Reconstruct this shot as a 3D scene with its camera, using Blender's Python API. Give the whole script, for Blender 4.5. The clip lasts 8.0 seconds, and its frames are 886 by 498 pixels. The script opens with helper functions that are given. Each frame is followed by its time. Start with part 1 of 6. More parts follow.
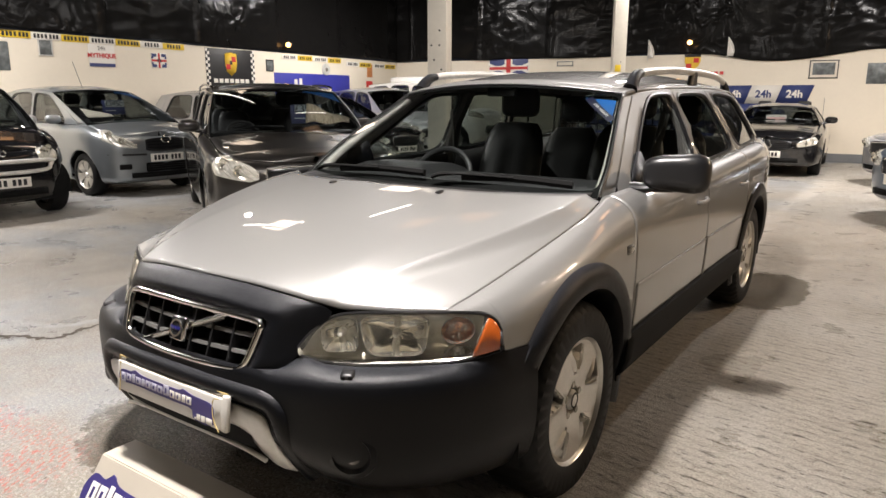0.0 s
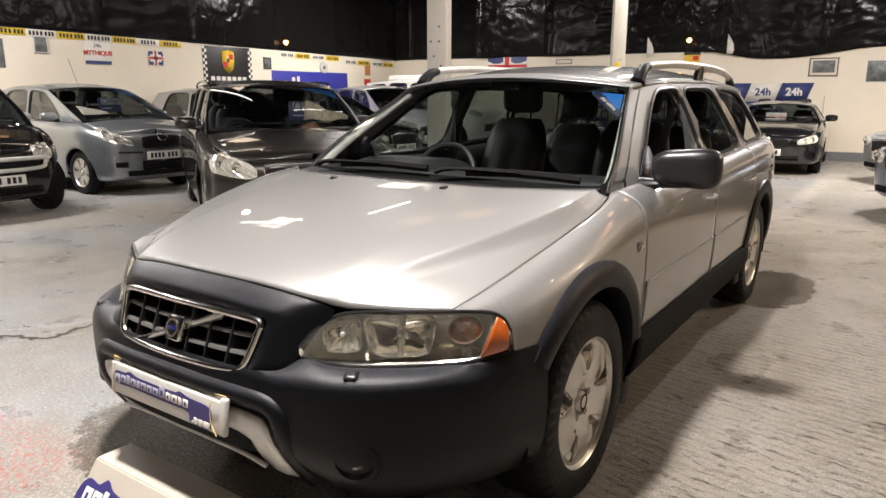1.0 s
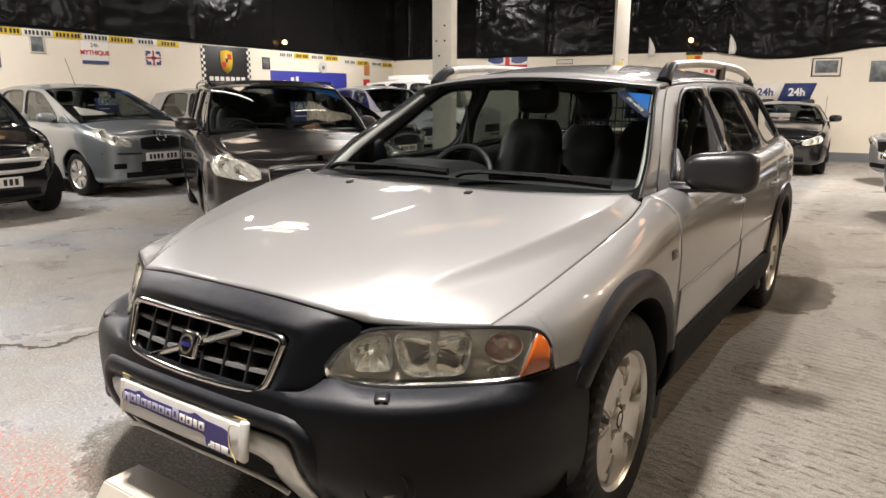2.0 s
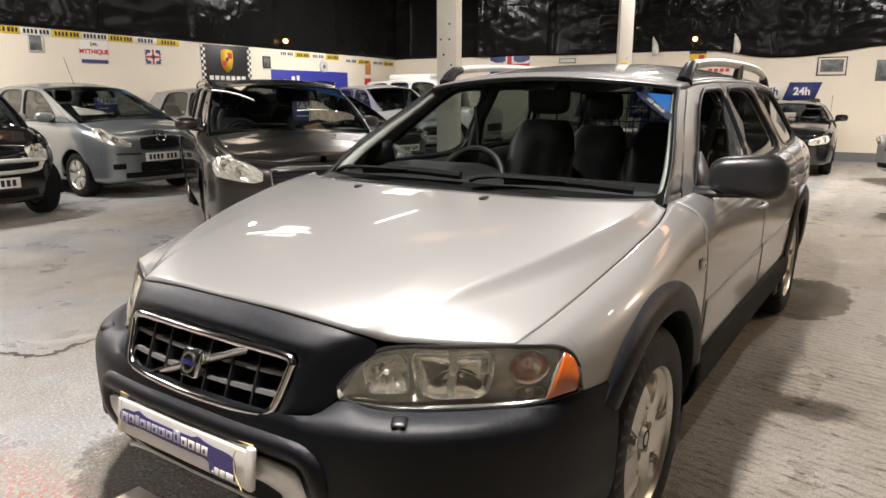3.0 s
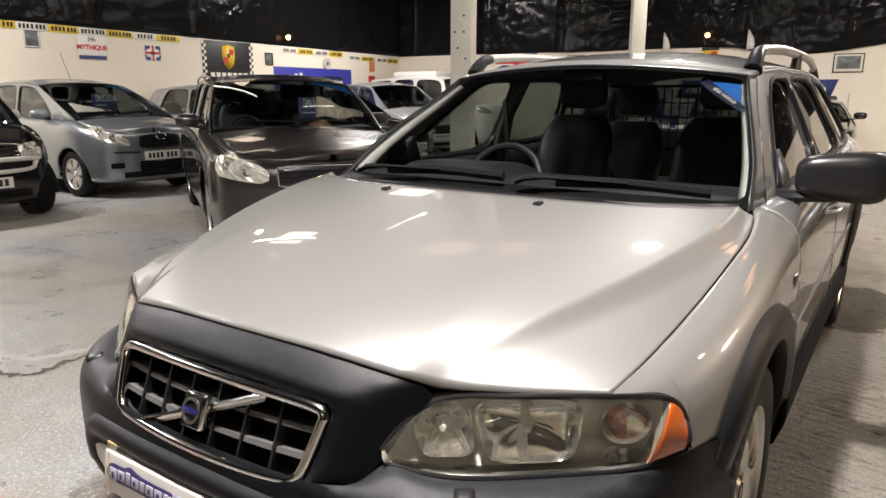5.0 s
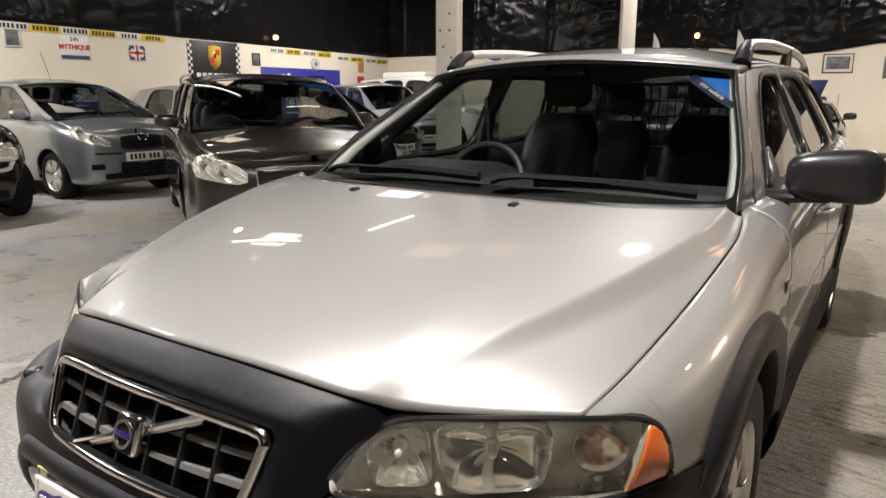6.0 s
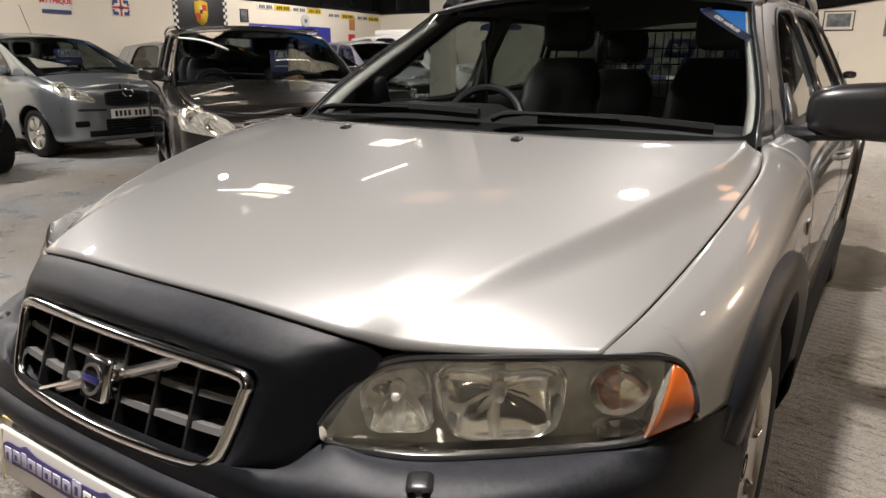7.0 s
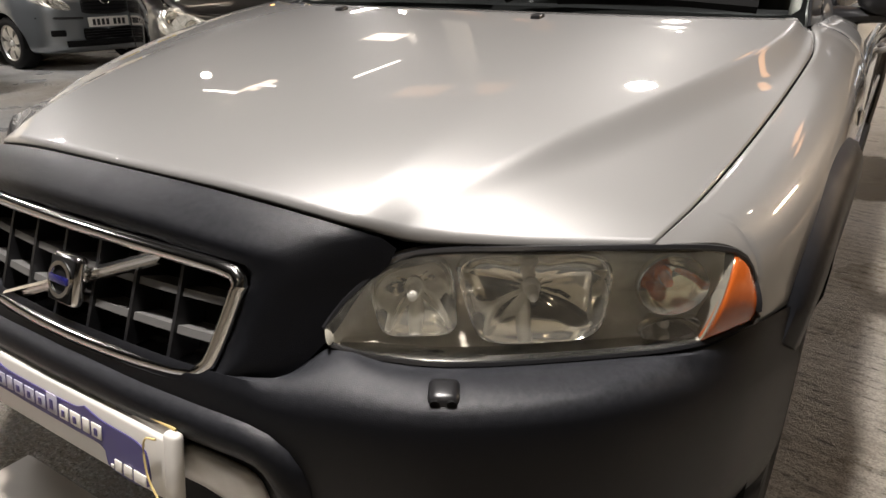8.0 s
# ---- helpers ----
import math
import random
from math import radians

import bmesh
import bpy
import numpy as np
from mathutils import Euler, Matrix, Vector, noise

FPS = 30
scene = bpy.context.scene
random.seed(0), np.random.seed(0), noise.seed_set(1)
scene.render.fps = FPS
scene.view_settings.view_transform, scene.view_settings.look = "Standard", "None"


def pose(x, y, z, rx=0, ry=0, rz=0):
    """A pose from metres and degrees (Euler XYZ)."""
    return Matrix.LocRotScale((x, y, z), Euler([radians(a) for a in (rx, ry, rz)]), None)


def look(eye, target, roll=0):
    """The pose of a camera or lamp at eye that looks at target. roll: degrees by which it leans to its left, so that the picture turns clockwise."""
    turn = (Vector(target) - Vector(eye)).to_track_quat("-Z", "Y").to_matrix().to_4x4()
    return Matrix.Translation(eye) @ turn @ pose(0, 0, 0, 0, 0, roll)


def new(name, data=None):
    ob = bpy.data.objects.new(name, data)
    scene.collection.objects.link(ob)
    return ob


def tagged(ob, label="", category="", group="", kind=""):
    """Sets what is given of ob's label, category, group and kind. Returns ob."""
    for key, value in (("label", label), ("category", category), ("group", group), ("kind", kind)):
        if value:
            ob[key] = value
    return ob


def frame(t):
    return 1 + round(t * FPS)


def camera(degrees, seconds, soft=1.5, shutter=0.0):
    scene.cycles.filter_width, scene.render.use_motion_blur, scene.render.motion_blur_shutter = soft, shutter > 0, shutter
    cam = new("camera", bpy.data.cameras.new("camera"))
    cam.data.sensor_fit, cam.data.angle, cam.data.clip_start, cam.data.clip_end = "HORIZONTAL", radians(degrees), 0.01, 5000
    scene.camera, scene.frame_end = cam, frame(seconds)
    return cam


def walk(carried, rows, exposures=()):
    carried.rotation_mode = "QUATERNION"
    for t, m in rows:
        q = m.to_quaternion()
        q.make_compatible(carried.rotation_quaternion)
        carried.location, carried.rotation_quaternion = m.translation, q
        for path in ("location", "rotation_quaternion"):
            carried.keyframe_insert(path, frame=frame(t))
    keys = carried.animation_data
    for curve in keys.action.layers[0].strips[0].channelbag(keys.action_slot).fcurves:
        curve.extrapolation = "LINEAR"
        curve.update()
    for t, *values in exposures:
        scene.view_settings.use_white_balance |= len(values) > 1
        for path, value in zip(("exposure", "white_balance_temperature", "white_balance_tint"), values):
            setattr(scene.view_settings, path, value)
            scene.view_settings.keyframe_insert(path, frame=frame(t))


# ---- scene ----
cam = camera(65.7, 8.0)
PATH = [
    (0, (1.755, -2.058, 1.353), (0.645, -0.451, 0.923), 0.1),
    (0.5, (1.739, -2.043, 1.344), (0.63, -0.435, 0.913), 0.1),
    (1, (1.695, -2.015, 1.331), (0.591, -0.404, 0.898), 0.1),
    (1.5, (1.622, -1.983, 1.33), (0.524, -0.369, 0.897), 0.2),
    (2, (1.54, -1.964, 1.33), (0.445, -0.347, 0.898), 0.1),
    (3.5, (1.37, -1.828, 1.338), (0.275, -0.212, 0.901), 0.1),
    (4, (1.282, -1.756, 1.328), (0.177, -0.147, 0.891), 0.1),
    (5.5, (1.105, -1.627, 1.293), (0.019, -0.005, 0.858), 0.1),
    (6, (1.113, -1.545, 1.283), (0.036, 0.084, 0.85), 0.1),
    (6.5, (1.098, -1.504, 1.254), (0.034, 0.127, 0.799), 0.2),
    (7, (1.044, -1.465, 1.194), (-0.001, 0.154, 0.661), 0.2),
    (7.5, (0.983, -1.411, 1.148), (-0.038, 0.186, 0.511), 0.2),
    (8, (0.939, -1.376, 1.095), (-0.049, 0.193, 0.345), 0.2),
]
EXPOSURES = [(0, -0.09), (2, -0.06), (4, -0.15), (6, -0.24), (7, -0.38), (8, -0.48)]
walk(cam, [(t, look(eye, target, roll)) for t, eye, target, roll in PATH], EXPOSURES)

# ---- world, lamps and exposure ----
world = bpy.data.worlds.new("world")
scene.world = world
world.use_nodes = True
world.node_tree.nodes["Background"].inputs[0].default_value = (0.012, 0.013, 0.016, 1)
world.node_tree.nodes["Background"].inputs[1].default_value = 1.0
scene.view_settings.exposure = 0.0


# ---- small tools ----
def curve(*pairs):
    """A smooth function through (t, value) pairs."""
    ts = np.array([p[0] for p in pairs], float)
    vs = np.array([p[1] for p in pairs], float)
    d = np.diff(vs) / np.diff(ts)
    m = np.zeros(len(ts))
    m[0], m[-1] = d[0], d[-1]
    for k in range(1, len(ts) - 1):
        m[k] = 0 if d[k - 1] * d[k] <= 0 else 2 * d[k - 1] * d[k] / (d[k - 1] + d[k])

    def value(t):
        t = min(max(t, ts[0]), ts[-1])
        k = min(int(np.searchsorted(ts, t, side="right")) - 1, len(ts) - 2)
        h = ts[k + 1] - ts[k]
        u = (t - ts[k]) / h
        return float((2 * u**3 - 3 * u**2 + 1) * vs[k] + (u**3 - 2 * u**2 + u) * h * m[k] + (3 * u**2 - 2 * u**3) * vs[k + 1] + (u**3 - u**2) * h * m[k + 1])

    return value


def smooth(points, n, closed=False):
    """n points along a Catmull-Rom line through the points, even in length."""
    p = np.array(points, float)
    ext = np.vstack([p[-1:], p, p[:2]]) if closed else np.vstack([2 * p[:1] - p[1:2], p, 2 * p[-1:] - p[-2:-1]])
    out = []
    for k in range(1, len(ext) - 2):
        a, b, c, d = ext[k - 1 : k + 3]
        for u in np.linspace(0, 1, 12, endpoint=False):
            out.append(0.5 * (2 * b + (c - a) * u + (2 * a - 5 * b + 4 * c - d) * u**2 + (3 * b - a - 3 * c + d) * u**3))
    out.append(ext[-2])
    out = np.array(out)
    s = np.r_[0, np.cumsum(np.linalg.norm(np.diff(out, axis=0), axis=1))]
    want = np.linspace(0, s[-1], n + 1)[:-1] if closed else np.linspace(0, s[-1], n)
    return np.stack([np.interp(want, s, out[:, c]) for c in range(out.shape[1])], 1)


def grid(rows, bm=None, closed_u=False, closed_v=False):
    """A quad sheet through rows of points."""
    bm = bm or bmesh.new()
    vs = [[bm.verts.new(tuple(float(c) for c in p)) for p in row] for row in rows]
    nr, nc = len(vs), len(vs[0])
    for a in range(nr if closed_u else nr - 1):
        for b in range(nc if closed_v else nc - 1):
            q = (vs[a][b], vs[a][(b + 1) % nc], vs[(a + 1) % nr][(b + 1) % nc], vs[(a + 1) % nr][b])
            if len({tuple(v.co) for v in q}) == 4:
                bm.faces.new(q)
            else:
                u = []
                for v in q:
                    if all(v.co != w.co for w in u):
                        u.append(v)
                if len(u) == 3:
                    bm.faces.new(u)
    return bm


def flip_x(rows, side):
    return [[(side * p[0], p[1], p[2]) for p in row] for row in rows]


def box(sx, sy, sz, at=(0, 0, 0), bevel=0.0, bm=None, turn=None, seg=2):
    """A box with bevelled edges, centred at a point."""
    b2 = bmesh.new()
    bmesh.ops.create_cube(b2, size=1)
    bmesh.ops.scale(b2, vec=(sx, sy, sz), verts=b2.verts)
    if bevel:
        bmesh.ops.bevel(b2, geom=list(b2.edges), offset=bevel, segments=seg, affect="EDGES", profile=0.5)
    m = Matrix.Translation(at) @ (turn or Matrix())
    bmesh.ops.transform(b2, matrix=m, verts=b2.verts)
    return b2 if bm is None else join(bm, b2)


def join(bm, other):
    me = bpy.data.meshes.new("temp")
    other.to_mesh(me)
    bm.from_mesh(me)
    bpy.data.meshes.remove(me)
    other.free()
    return bm


def lathe(profile, n=48, axis="x", bm=None):
    """Turns (radius, offset) pairs about an axis."""
    rows = []
    for r, o in profile:
        ring = []
        for k in range(n):
            a = 2 * math.pi * k / n
            c, s = r * math.cos(a), r * math.sin(a)
            ring.append((o, c, s) if axis == "x" else (c, o, s) if axis == "y" else (c, s, o))
        rows.append(ring)
    return grid(rows, bm, closed_v=True)


def tube(path, r, n=10, bm=None, flat=1.0, caps=True):
    """A round bar along a path; r may be one radius or one a point."""
    p = np.array(path, float)
    rs = r if isinstance(r, (list, tuple, np.ndarray)) else [r] * len(p)
    rows = []
    for k in range(len(p)):
        t = Vector(p[min(k + 1, len(p) - 1)] - p[max(k - 1, 0)]).normalized()
        side = t.cross(Vector((0, 0, 1)))
        side = side.normalized() if side.length > 1e-4 else Vector((1, 0, 0))
        up = side.cross(t)
        rows.append([Vector(p[k]) + float(rs[k]) * (math.cos(a) * side + flat * math.sin(a) * up) for a in np.linspace(0, 2 * math.pi, n, endpoint=False)])
    bm = grid(rows, bm, closed_v=True)
    if caps:
        bm.verts.ensure_lookup_table()
        last = len(bm.verts)
        total = len(rows) * n
        bm.faces.new([bm.verts[last - total + k] for k in range(n)][::-1])
        bm.faces.new([bm.verts[last - n + k] for k in range(n)])
    return bm


def mesh_of(name, bm, material, flat=False, fix=True):
    if fix:
        bmesh.ops.recalc_face_normals(bm, faces=bm.faces)
    me = bpy.data.meshes.new(name)
    bm.to_mesh(me)
    bm.free()
    if not flat:
        me.shade_smooth()
        me.set_sharp_from_angle(angle=radians(38))
    me.materials.append(material)
    return me


def part(name, bm, material, parent, label="", thick=0.0, flat=False):
    """One mesh object under a thing or under a part."""
    ob = new(name, mesh_of(name, bm, material, flat))
    ob.parent = parent
    if label:
        ob["label"] = label
    if thick:
        m = ob.modifiers.new("thickness", "SOLIDIFY")
        m.thickness, m.offset = thick, -1
    return ob


def thing(name, label, category, m=Matrix(), group="", kind=""):
    ob = new(name)
    ob.empty_display_size = 0.2
    ob.matrix_world = m
    return tagged(ob, label, category, group, kind)


def structure(name, bm, material, label, category, m=Matrix(), flat=True):
    ob = new(name, mesh_of(name, bm, material, flat))
    ob.matrix_world = m
    return tagged(ob, label, category, kind="structure")


# ---- materials ----
def paint(name, color, rough=0.4, metal=0.0, grain=0.0, grain_size=40.0, stain=0.0, stain_size=3.0, bump=0.0, bump_size=200.0, coat=0.0, coat_rough=0.03, spec=0.5, stretch=(1, 1, 1), dark=0.6):
    m = bpy.data.materials.new(name)
    m.use_nodes = True
    nt = m.node_tree
    b = nt.nodes["Principled BSDF"]
    b.inputs["Base Color"].default_value = (*color, 1)
    b.inputs["Roughness"].default_value = rough
    b.inputs["Metallic"].default_value = metal
    b.inputs["Specular IOR Level"].default_value = spec
    if coat:
        b.inputs["Coat Weight"].default_value = coat
        b.inputs["Coat Roughness"].default_value = coat_rough
    tc = nt.nodes.new("ShaderNodeTexCoord")
    mp = nt.nodes.new("ShaderNodeMapping")
    mp.inputs["Scale"].default_value = stretch
    nt.links.new(tc.outputs["Object"], mp.inputs["Vector"])

    def noise_node(size, detail=4.0):
        n = nt.nodes.new("ShaderNodeTexNoise")
        n.inputs["Scale"].default_value = size
        n.inputs["Detail"].default_value = detail
        nt.links.new(mp.outputs["Vector"], n.inputs["Vector"])
        return n

    last = None
    for amount, size in ((grain, grain_size), (stain, stain_size)):
        if not amount:
            continue
        mix = nt.nodes.new("ShaderNodeMix")
        mix.data_type = "RGBA"
        ramp = nt.nodes.new("ShaderNodeMapRange")
        ramp.inputs["From Min"].default_value, ramp.inputs["From Max"].default_value = 0.35, 0.7
        ramp.inputs["To Max"].default_value = amount
        nt.links.new(noise_node(size).outputs["Fac"], ramp.inputs["Value"])
        nt.links.new(ramp.outputs["Result"], mix.inputs["Factor"])
        if last:
            nt.links.new(last, mix.inputs["A"])
        else:
            mix.inputs["A"].default_value = (*color, 1)
        mix.inputs["B"].default_value = (color[0] * dark, color[1] * dark, color[2] * dark, 1)
        last = mix.outputs["Result"]
    if last:
        nt.links.new(last, b.inputs["Base Color"])
    if bump:
        bp = nt.nodes.new("ShaderNodeBump")
        bp.inputs["Strength"].default_value = bump
        bp.inputs["Distance"].default_value = 0.002
        nt.links.new(noise_node(bump_size, 3.0).outputs["Fac"], bp.inputs["Height"])
        nt.links.new(bp.outputs["Normal"], b.inputs["Normal"])
    return m


def glass(name, tint=(1, 1, 1), haze=0.0):
    """A thin pane: clear but for the gloss that a pane has."""
    m = bpy.data.materials.new(name)
    m.use_nodes = True
    nt = m.node_tree
    nt.nodes.remove(nt.nodes["Principled BSDF"])
    clear = nt.nodes.new("ShaderNodeBsdfTransparent")
    clear.inputs["Color"].default_value = (*tint, 1)
    shine = nt.nodes.new("ShaderNodeBsdfGlossy")
    shine.inputs["Roughness"].default_value = 0.01
    shine.inputs["Color"].default_value = (1, 1, 1, 1)
    facing_away = nt.nodes.new("ShaderNodeLayerWeight")
    facing_away.inputs["Blend"].default_value = 0.5
    steep = nt.nodes.new("ShaderNodeMath")
    steep.operation = "POWER"
    steep.inputs[1].default_value = 4.0
    nt.links.new(facing_away.outputs["Facing"], steep.inputs[0])
    gloss = nt.nodes.new("ShaderNodeMapRange")
    gloss.inputs["To Min"].default_value = 0.05
    nt.links.new(steep.outputs["Value"], gloss.inputs["Value"])
    mix = nt.nodes.new("ShaderNodeMixShader")
    nt.links.new(gloss.outputs["Result"], mix.inputs["Fac"])
    nt.links.new(clear.outputs["BSDF"], mix.inputs[1])
    nt.links.new(shine.outputs["BSDF"], mix.inputs[2])
    out = mix.outputs["Shader"]
    if haze:
        dull = nt.nodes.new("ShaderNodeBsdfDiffuse")
        dull.inputs["Color"].default_value = (0.62, 0.59, 0.50, 1)
        scratch = nt.nodes.new("ShaderNodeTexNoise")
        scratch.inputs["Scale"].default_value = 18
        level = nt.nodes.new("ShaderNodeMath")
        level.operation = "MULTIPLY"
        level.inputs[1].default_value = haze * 2
        nt.links.new(scratch.outputs["Fac"], level.inputs[0])
        clouded = nt.nodes.new("ShaderNodeMixShader")
        nt.links.new(level.outputs["Value"], clouded.inputs["Fac"])
        nt.links.new(out, clouded.inputs[1])
        nt.links.new(dull.outputs["BSDF"], clouded.inputs[2])
        out = clouded.outputs["Shader"]
    nt.links.new(out, nt.nodes["Material Output"].inputs["Surface"])
    return m


def glow(name, color, strength):
    m = bpy.data.materials.new(name)
    m.use_nodes = True
    b = m.node_tree.nodes["Principled BSDF"]
    b.inputs["Base Color"].default_value = (*color, 1)
    b.inputs["Emission Color"].default_value = (*color, 1)
    b.inputs["Emission Strength"].default_value = strength
    return m


SILVER = paint("silver_metallic_paint", (0.234, 0.230, 0.224), rough=0.45, metal=0.42, coat=1.0, coat_rough=0.02, stain=0.10, stain_size=2.0, grain=0.12, grain_size=900, dark=0.8)
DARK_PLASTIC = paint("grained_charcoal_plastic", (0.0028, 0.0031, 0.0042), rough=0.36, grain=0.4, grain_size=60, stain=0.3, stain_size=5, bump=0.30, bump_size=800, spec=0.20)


def top_lit(m, color, amount=1.0):
    """Paints light into the plastic: upper faces get a lighter colour, in uneven patches."""
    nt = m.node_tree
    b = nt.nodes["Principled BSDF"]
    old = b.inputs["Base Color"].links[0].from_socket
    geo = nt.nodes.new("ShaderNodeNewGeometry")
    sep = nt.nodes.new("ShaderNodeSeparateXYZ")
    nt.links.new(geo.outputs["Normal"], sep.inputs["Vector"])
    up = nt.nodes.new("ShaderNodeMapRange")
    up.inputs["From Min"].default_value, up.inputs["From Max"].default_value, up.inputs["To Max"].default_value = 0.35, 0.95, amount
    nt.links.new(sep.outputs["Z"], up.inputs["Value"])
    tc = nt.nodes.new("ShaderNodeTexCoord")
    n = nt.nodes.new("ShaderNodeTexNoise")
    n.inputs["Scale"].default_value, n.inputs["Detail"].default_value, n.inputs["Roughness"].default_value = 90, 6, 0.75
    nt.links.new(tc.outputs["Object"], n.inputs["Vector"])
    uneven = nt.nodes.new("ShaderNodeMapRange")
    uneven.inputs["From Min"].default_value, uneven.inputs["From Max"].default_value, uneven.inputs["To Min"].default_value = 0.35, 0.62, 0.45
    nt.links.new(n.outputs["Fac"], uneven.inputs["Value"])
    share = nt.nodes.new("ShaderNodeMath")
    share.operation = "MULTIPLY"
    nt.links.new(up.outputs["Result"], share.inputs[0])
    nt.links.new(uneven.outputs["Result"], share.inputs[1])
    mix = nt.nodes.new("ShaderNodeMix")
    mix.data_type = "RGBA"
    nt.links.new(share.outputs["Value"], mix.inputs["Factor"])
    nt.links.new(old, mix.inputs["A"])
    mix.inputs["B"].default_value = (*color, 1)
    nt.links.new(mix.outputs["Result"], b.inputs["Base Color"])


# ledge highlight put into the colour: upward faces turn paler grey
top_lit(DARK_PLASTIC, (0.026, 0.027, 0.031))
SMOOTH_PLASTIC = paint("smooth_black_plastic", (0.011, 0.011, 0.012), rough=0.32, stain=0.5, stain_size=8, bump=0.06, bump_size=300)
RUBBER = paint("tyre_rubber", (0.0075, 0.0075, 0.008), rough=0.55, grain=0.5, grain_size=30, bump=0.3, bump_size=160, spec=0.16)
ALLOY = paint("painted_alloy", (0.60, 0.58, 0.54), rough=0.33, metal=0.75, stain=0.35, stain_size=14, grain=0.25, grain_size=90, coat=0.3)
CHROME = paint("chrome", (0.80, 0.79, 0.77), rough=0.14, metal=1.0, stain=0.25, stain_size=20)
SATIN = paint("satin_silver_plastic", (0.66, 0.65, 0.62), rough=0.38, metal=0.3, grain=0.3, grain_size=40, stain=0.4, stain_size=9)
GLASS = glass("window_glass", (0.71, 0.75, 0.74))
SCREEN_GLASS = glass("windscreen_glass", (0.48, 0.52, 0.51))
PARKED_GLASS = glass("parked_car_glass", (0.36, 0.39, 0.39))
TINTED = glass("tinted_glass", (0.14, 0.16, 0.15))
REAR_GLASS = glass("green_tinted_glass", (0.32, 0.36, 0.345))
LENS = glass("lamp_lens", (0.97, 0.96, 0.91), 0.030)
AMBER = paint("amber_lens", (0.40, 0.085, 0.014), rough=0.16, coat=0.8, grain=0.4, grain_size=70, dark=0.7)
LAMP_BRIGHT = paint("lamp_bowl_lining", (0.80, 0.78, 0.73), rough=0.2, metal=0.5, grain=0.6, grain_size=24, dark=0.55)
FOG_LENS = paint("fog_lens", (0.05, 0.05, 0.048), rough=0.12, coat=0.9)
LAMP_SHELL = paint("lamp_shell_lining", (0.56, 0.535, 0.47), rough=0.25, metal=0.2, grain=0.4, grain_size=60)
LAMP_DARK = paint("lamp_housing", (0.36, 0.34, 0.295), rough=0.22, metal=0.45, grain=0.4, grain_size=60)
REFLECTOR = paint("lamp_reflector", (0.82, 0.80, 0.74), rough=0.09, metal=0.95, grain=0.3, grain_size=50)
LEATHER = paint("charcoal_leather", (0.040, 0.041, 0.039), rough=0.40, grain=0.4, grain_size=90, bump=0.3, bump_size=220)
TRIM_GREY = paint("grey_trim", (0.11, 0.104, 0.098), rough=0.6, grain=0.3, grain_size=70)
CABIN = paint("cabin_plastic", (0.018, 0.018, 0.019), rough=0.55, grain=0.3, grain_size=80, bump=0.2, bump_size=300)
UNDER = paint("underbody", (0.007, 0.007, 0.007), rough=0.8, grain=0.4, grain_size=20, spec=0.12)
WHITE_BOARD = paint("white_plastic", (0.60, 0.58, 0.54), rough=0.35, grain=0.12, grain_size=30, stain=0.2, stain_size=6, dark=0.8)
YELLOW_PLATE = paint("yellow_reflective_plate", (0.72, 0.50, 0.03), rough=0.35, grain=0.2, grain_size=40)
BLUE_PRINT = paint("violet_blue_print", (0.040, 0.032, 0.15), rough=0.4, grain=0.2, grain_size=40)
INK = paint("black_ink", (0.015, 0.015, 0.016), rough=0.45, grain=0.2, grain_size=50)
BADGE_BLUE = paint("badge_blue", (0.012, 0.012, 0.09), rough=0.25, coat=0.6, grain=0.2, grain_size=80)
WALL = paint("cream_painted_block", (0.76, 0.69, 0.57), rough=0.7, grain=0.12, grain_size=14, stain=0.3, stain_size=0.9, bump=0.4, bump_size=40, dark=0.8)
SKIRT = paint("grey_painted_skirting", (0.16, 0.17, 0.18), rough=0.55, grain=0.3, grain_size=20, stain=0.4, stain_size=2)


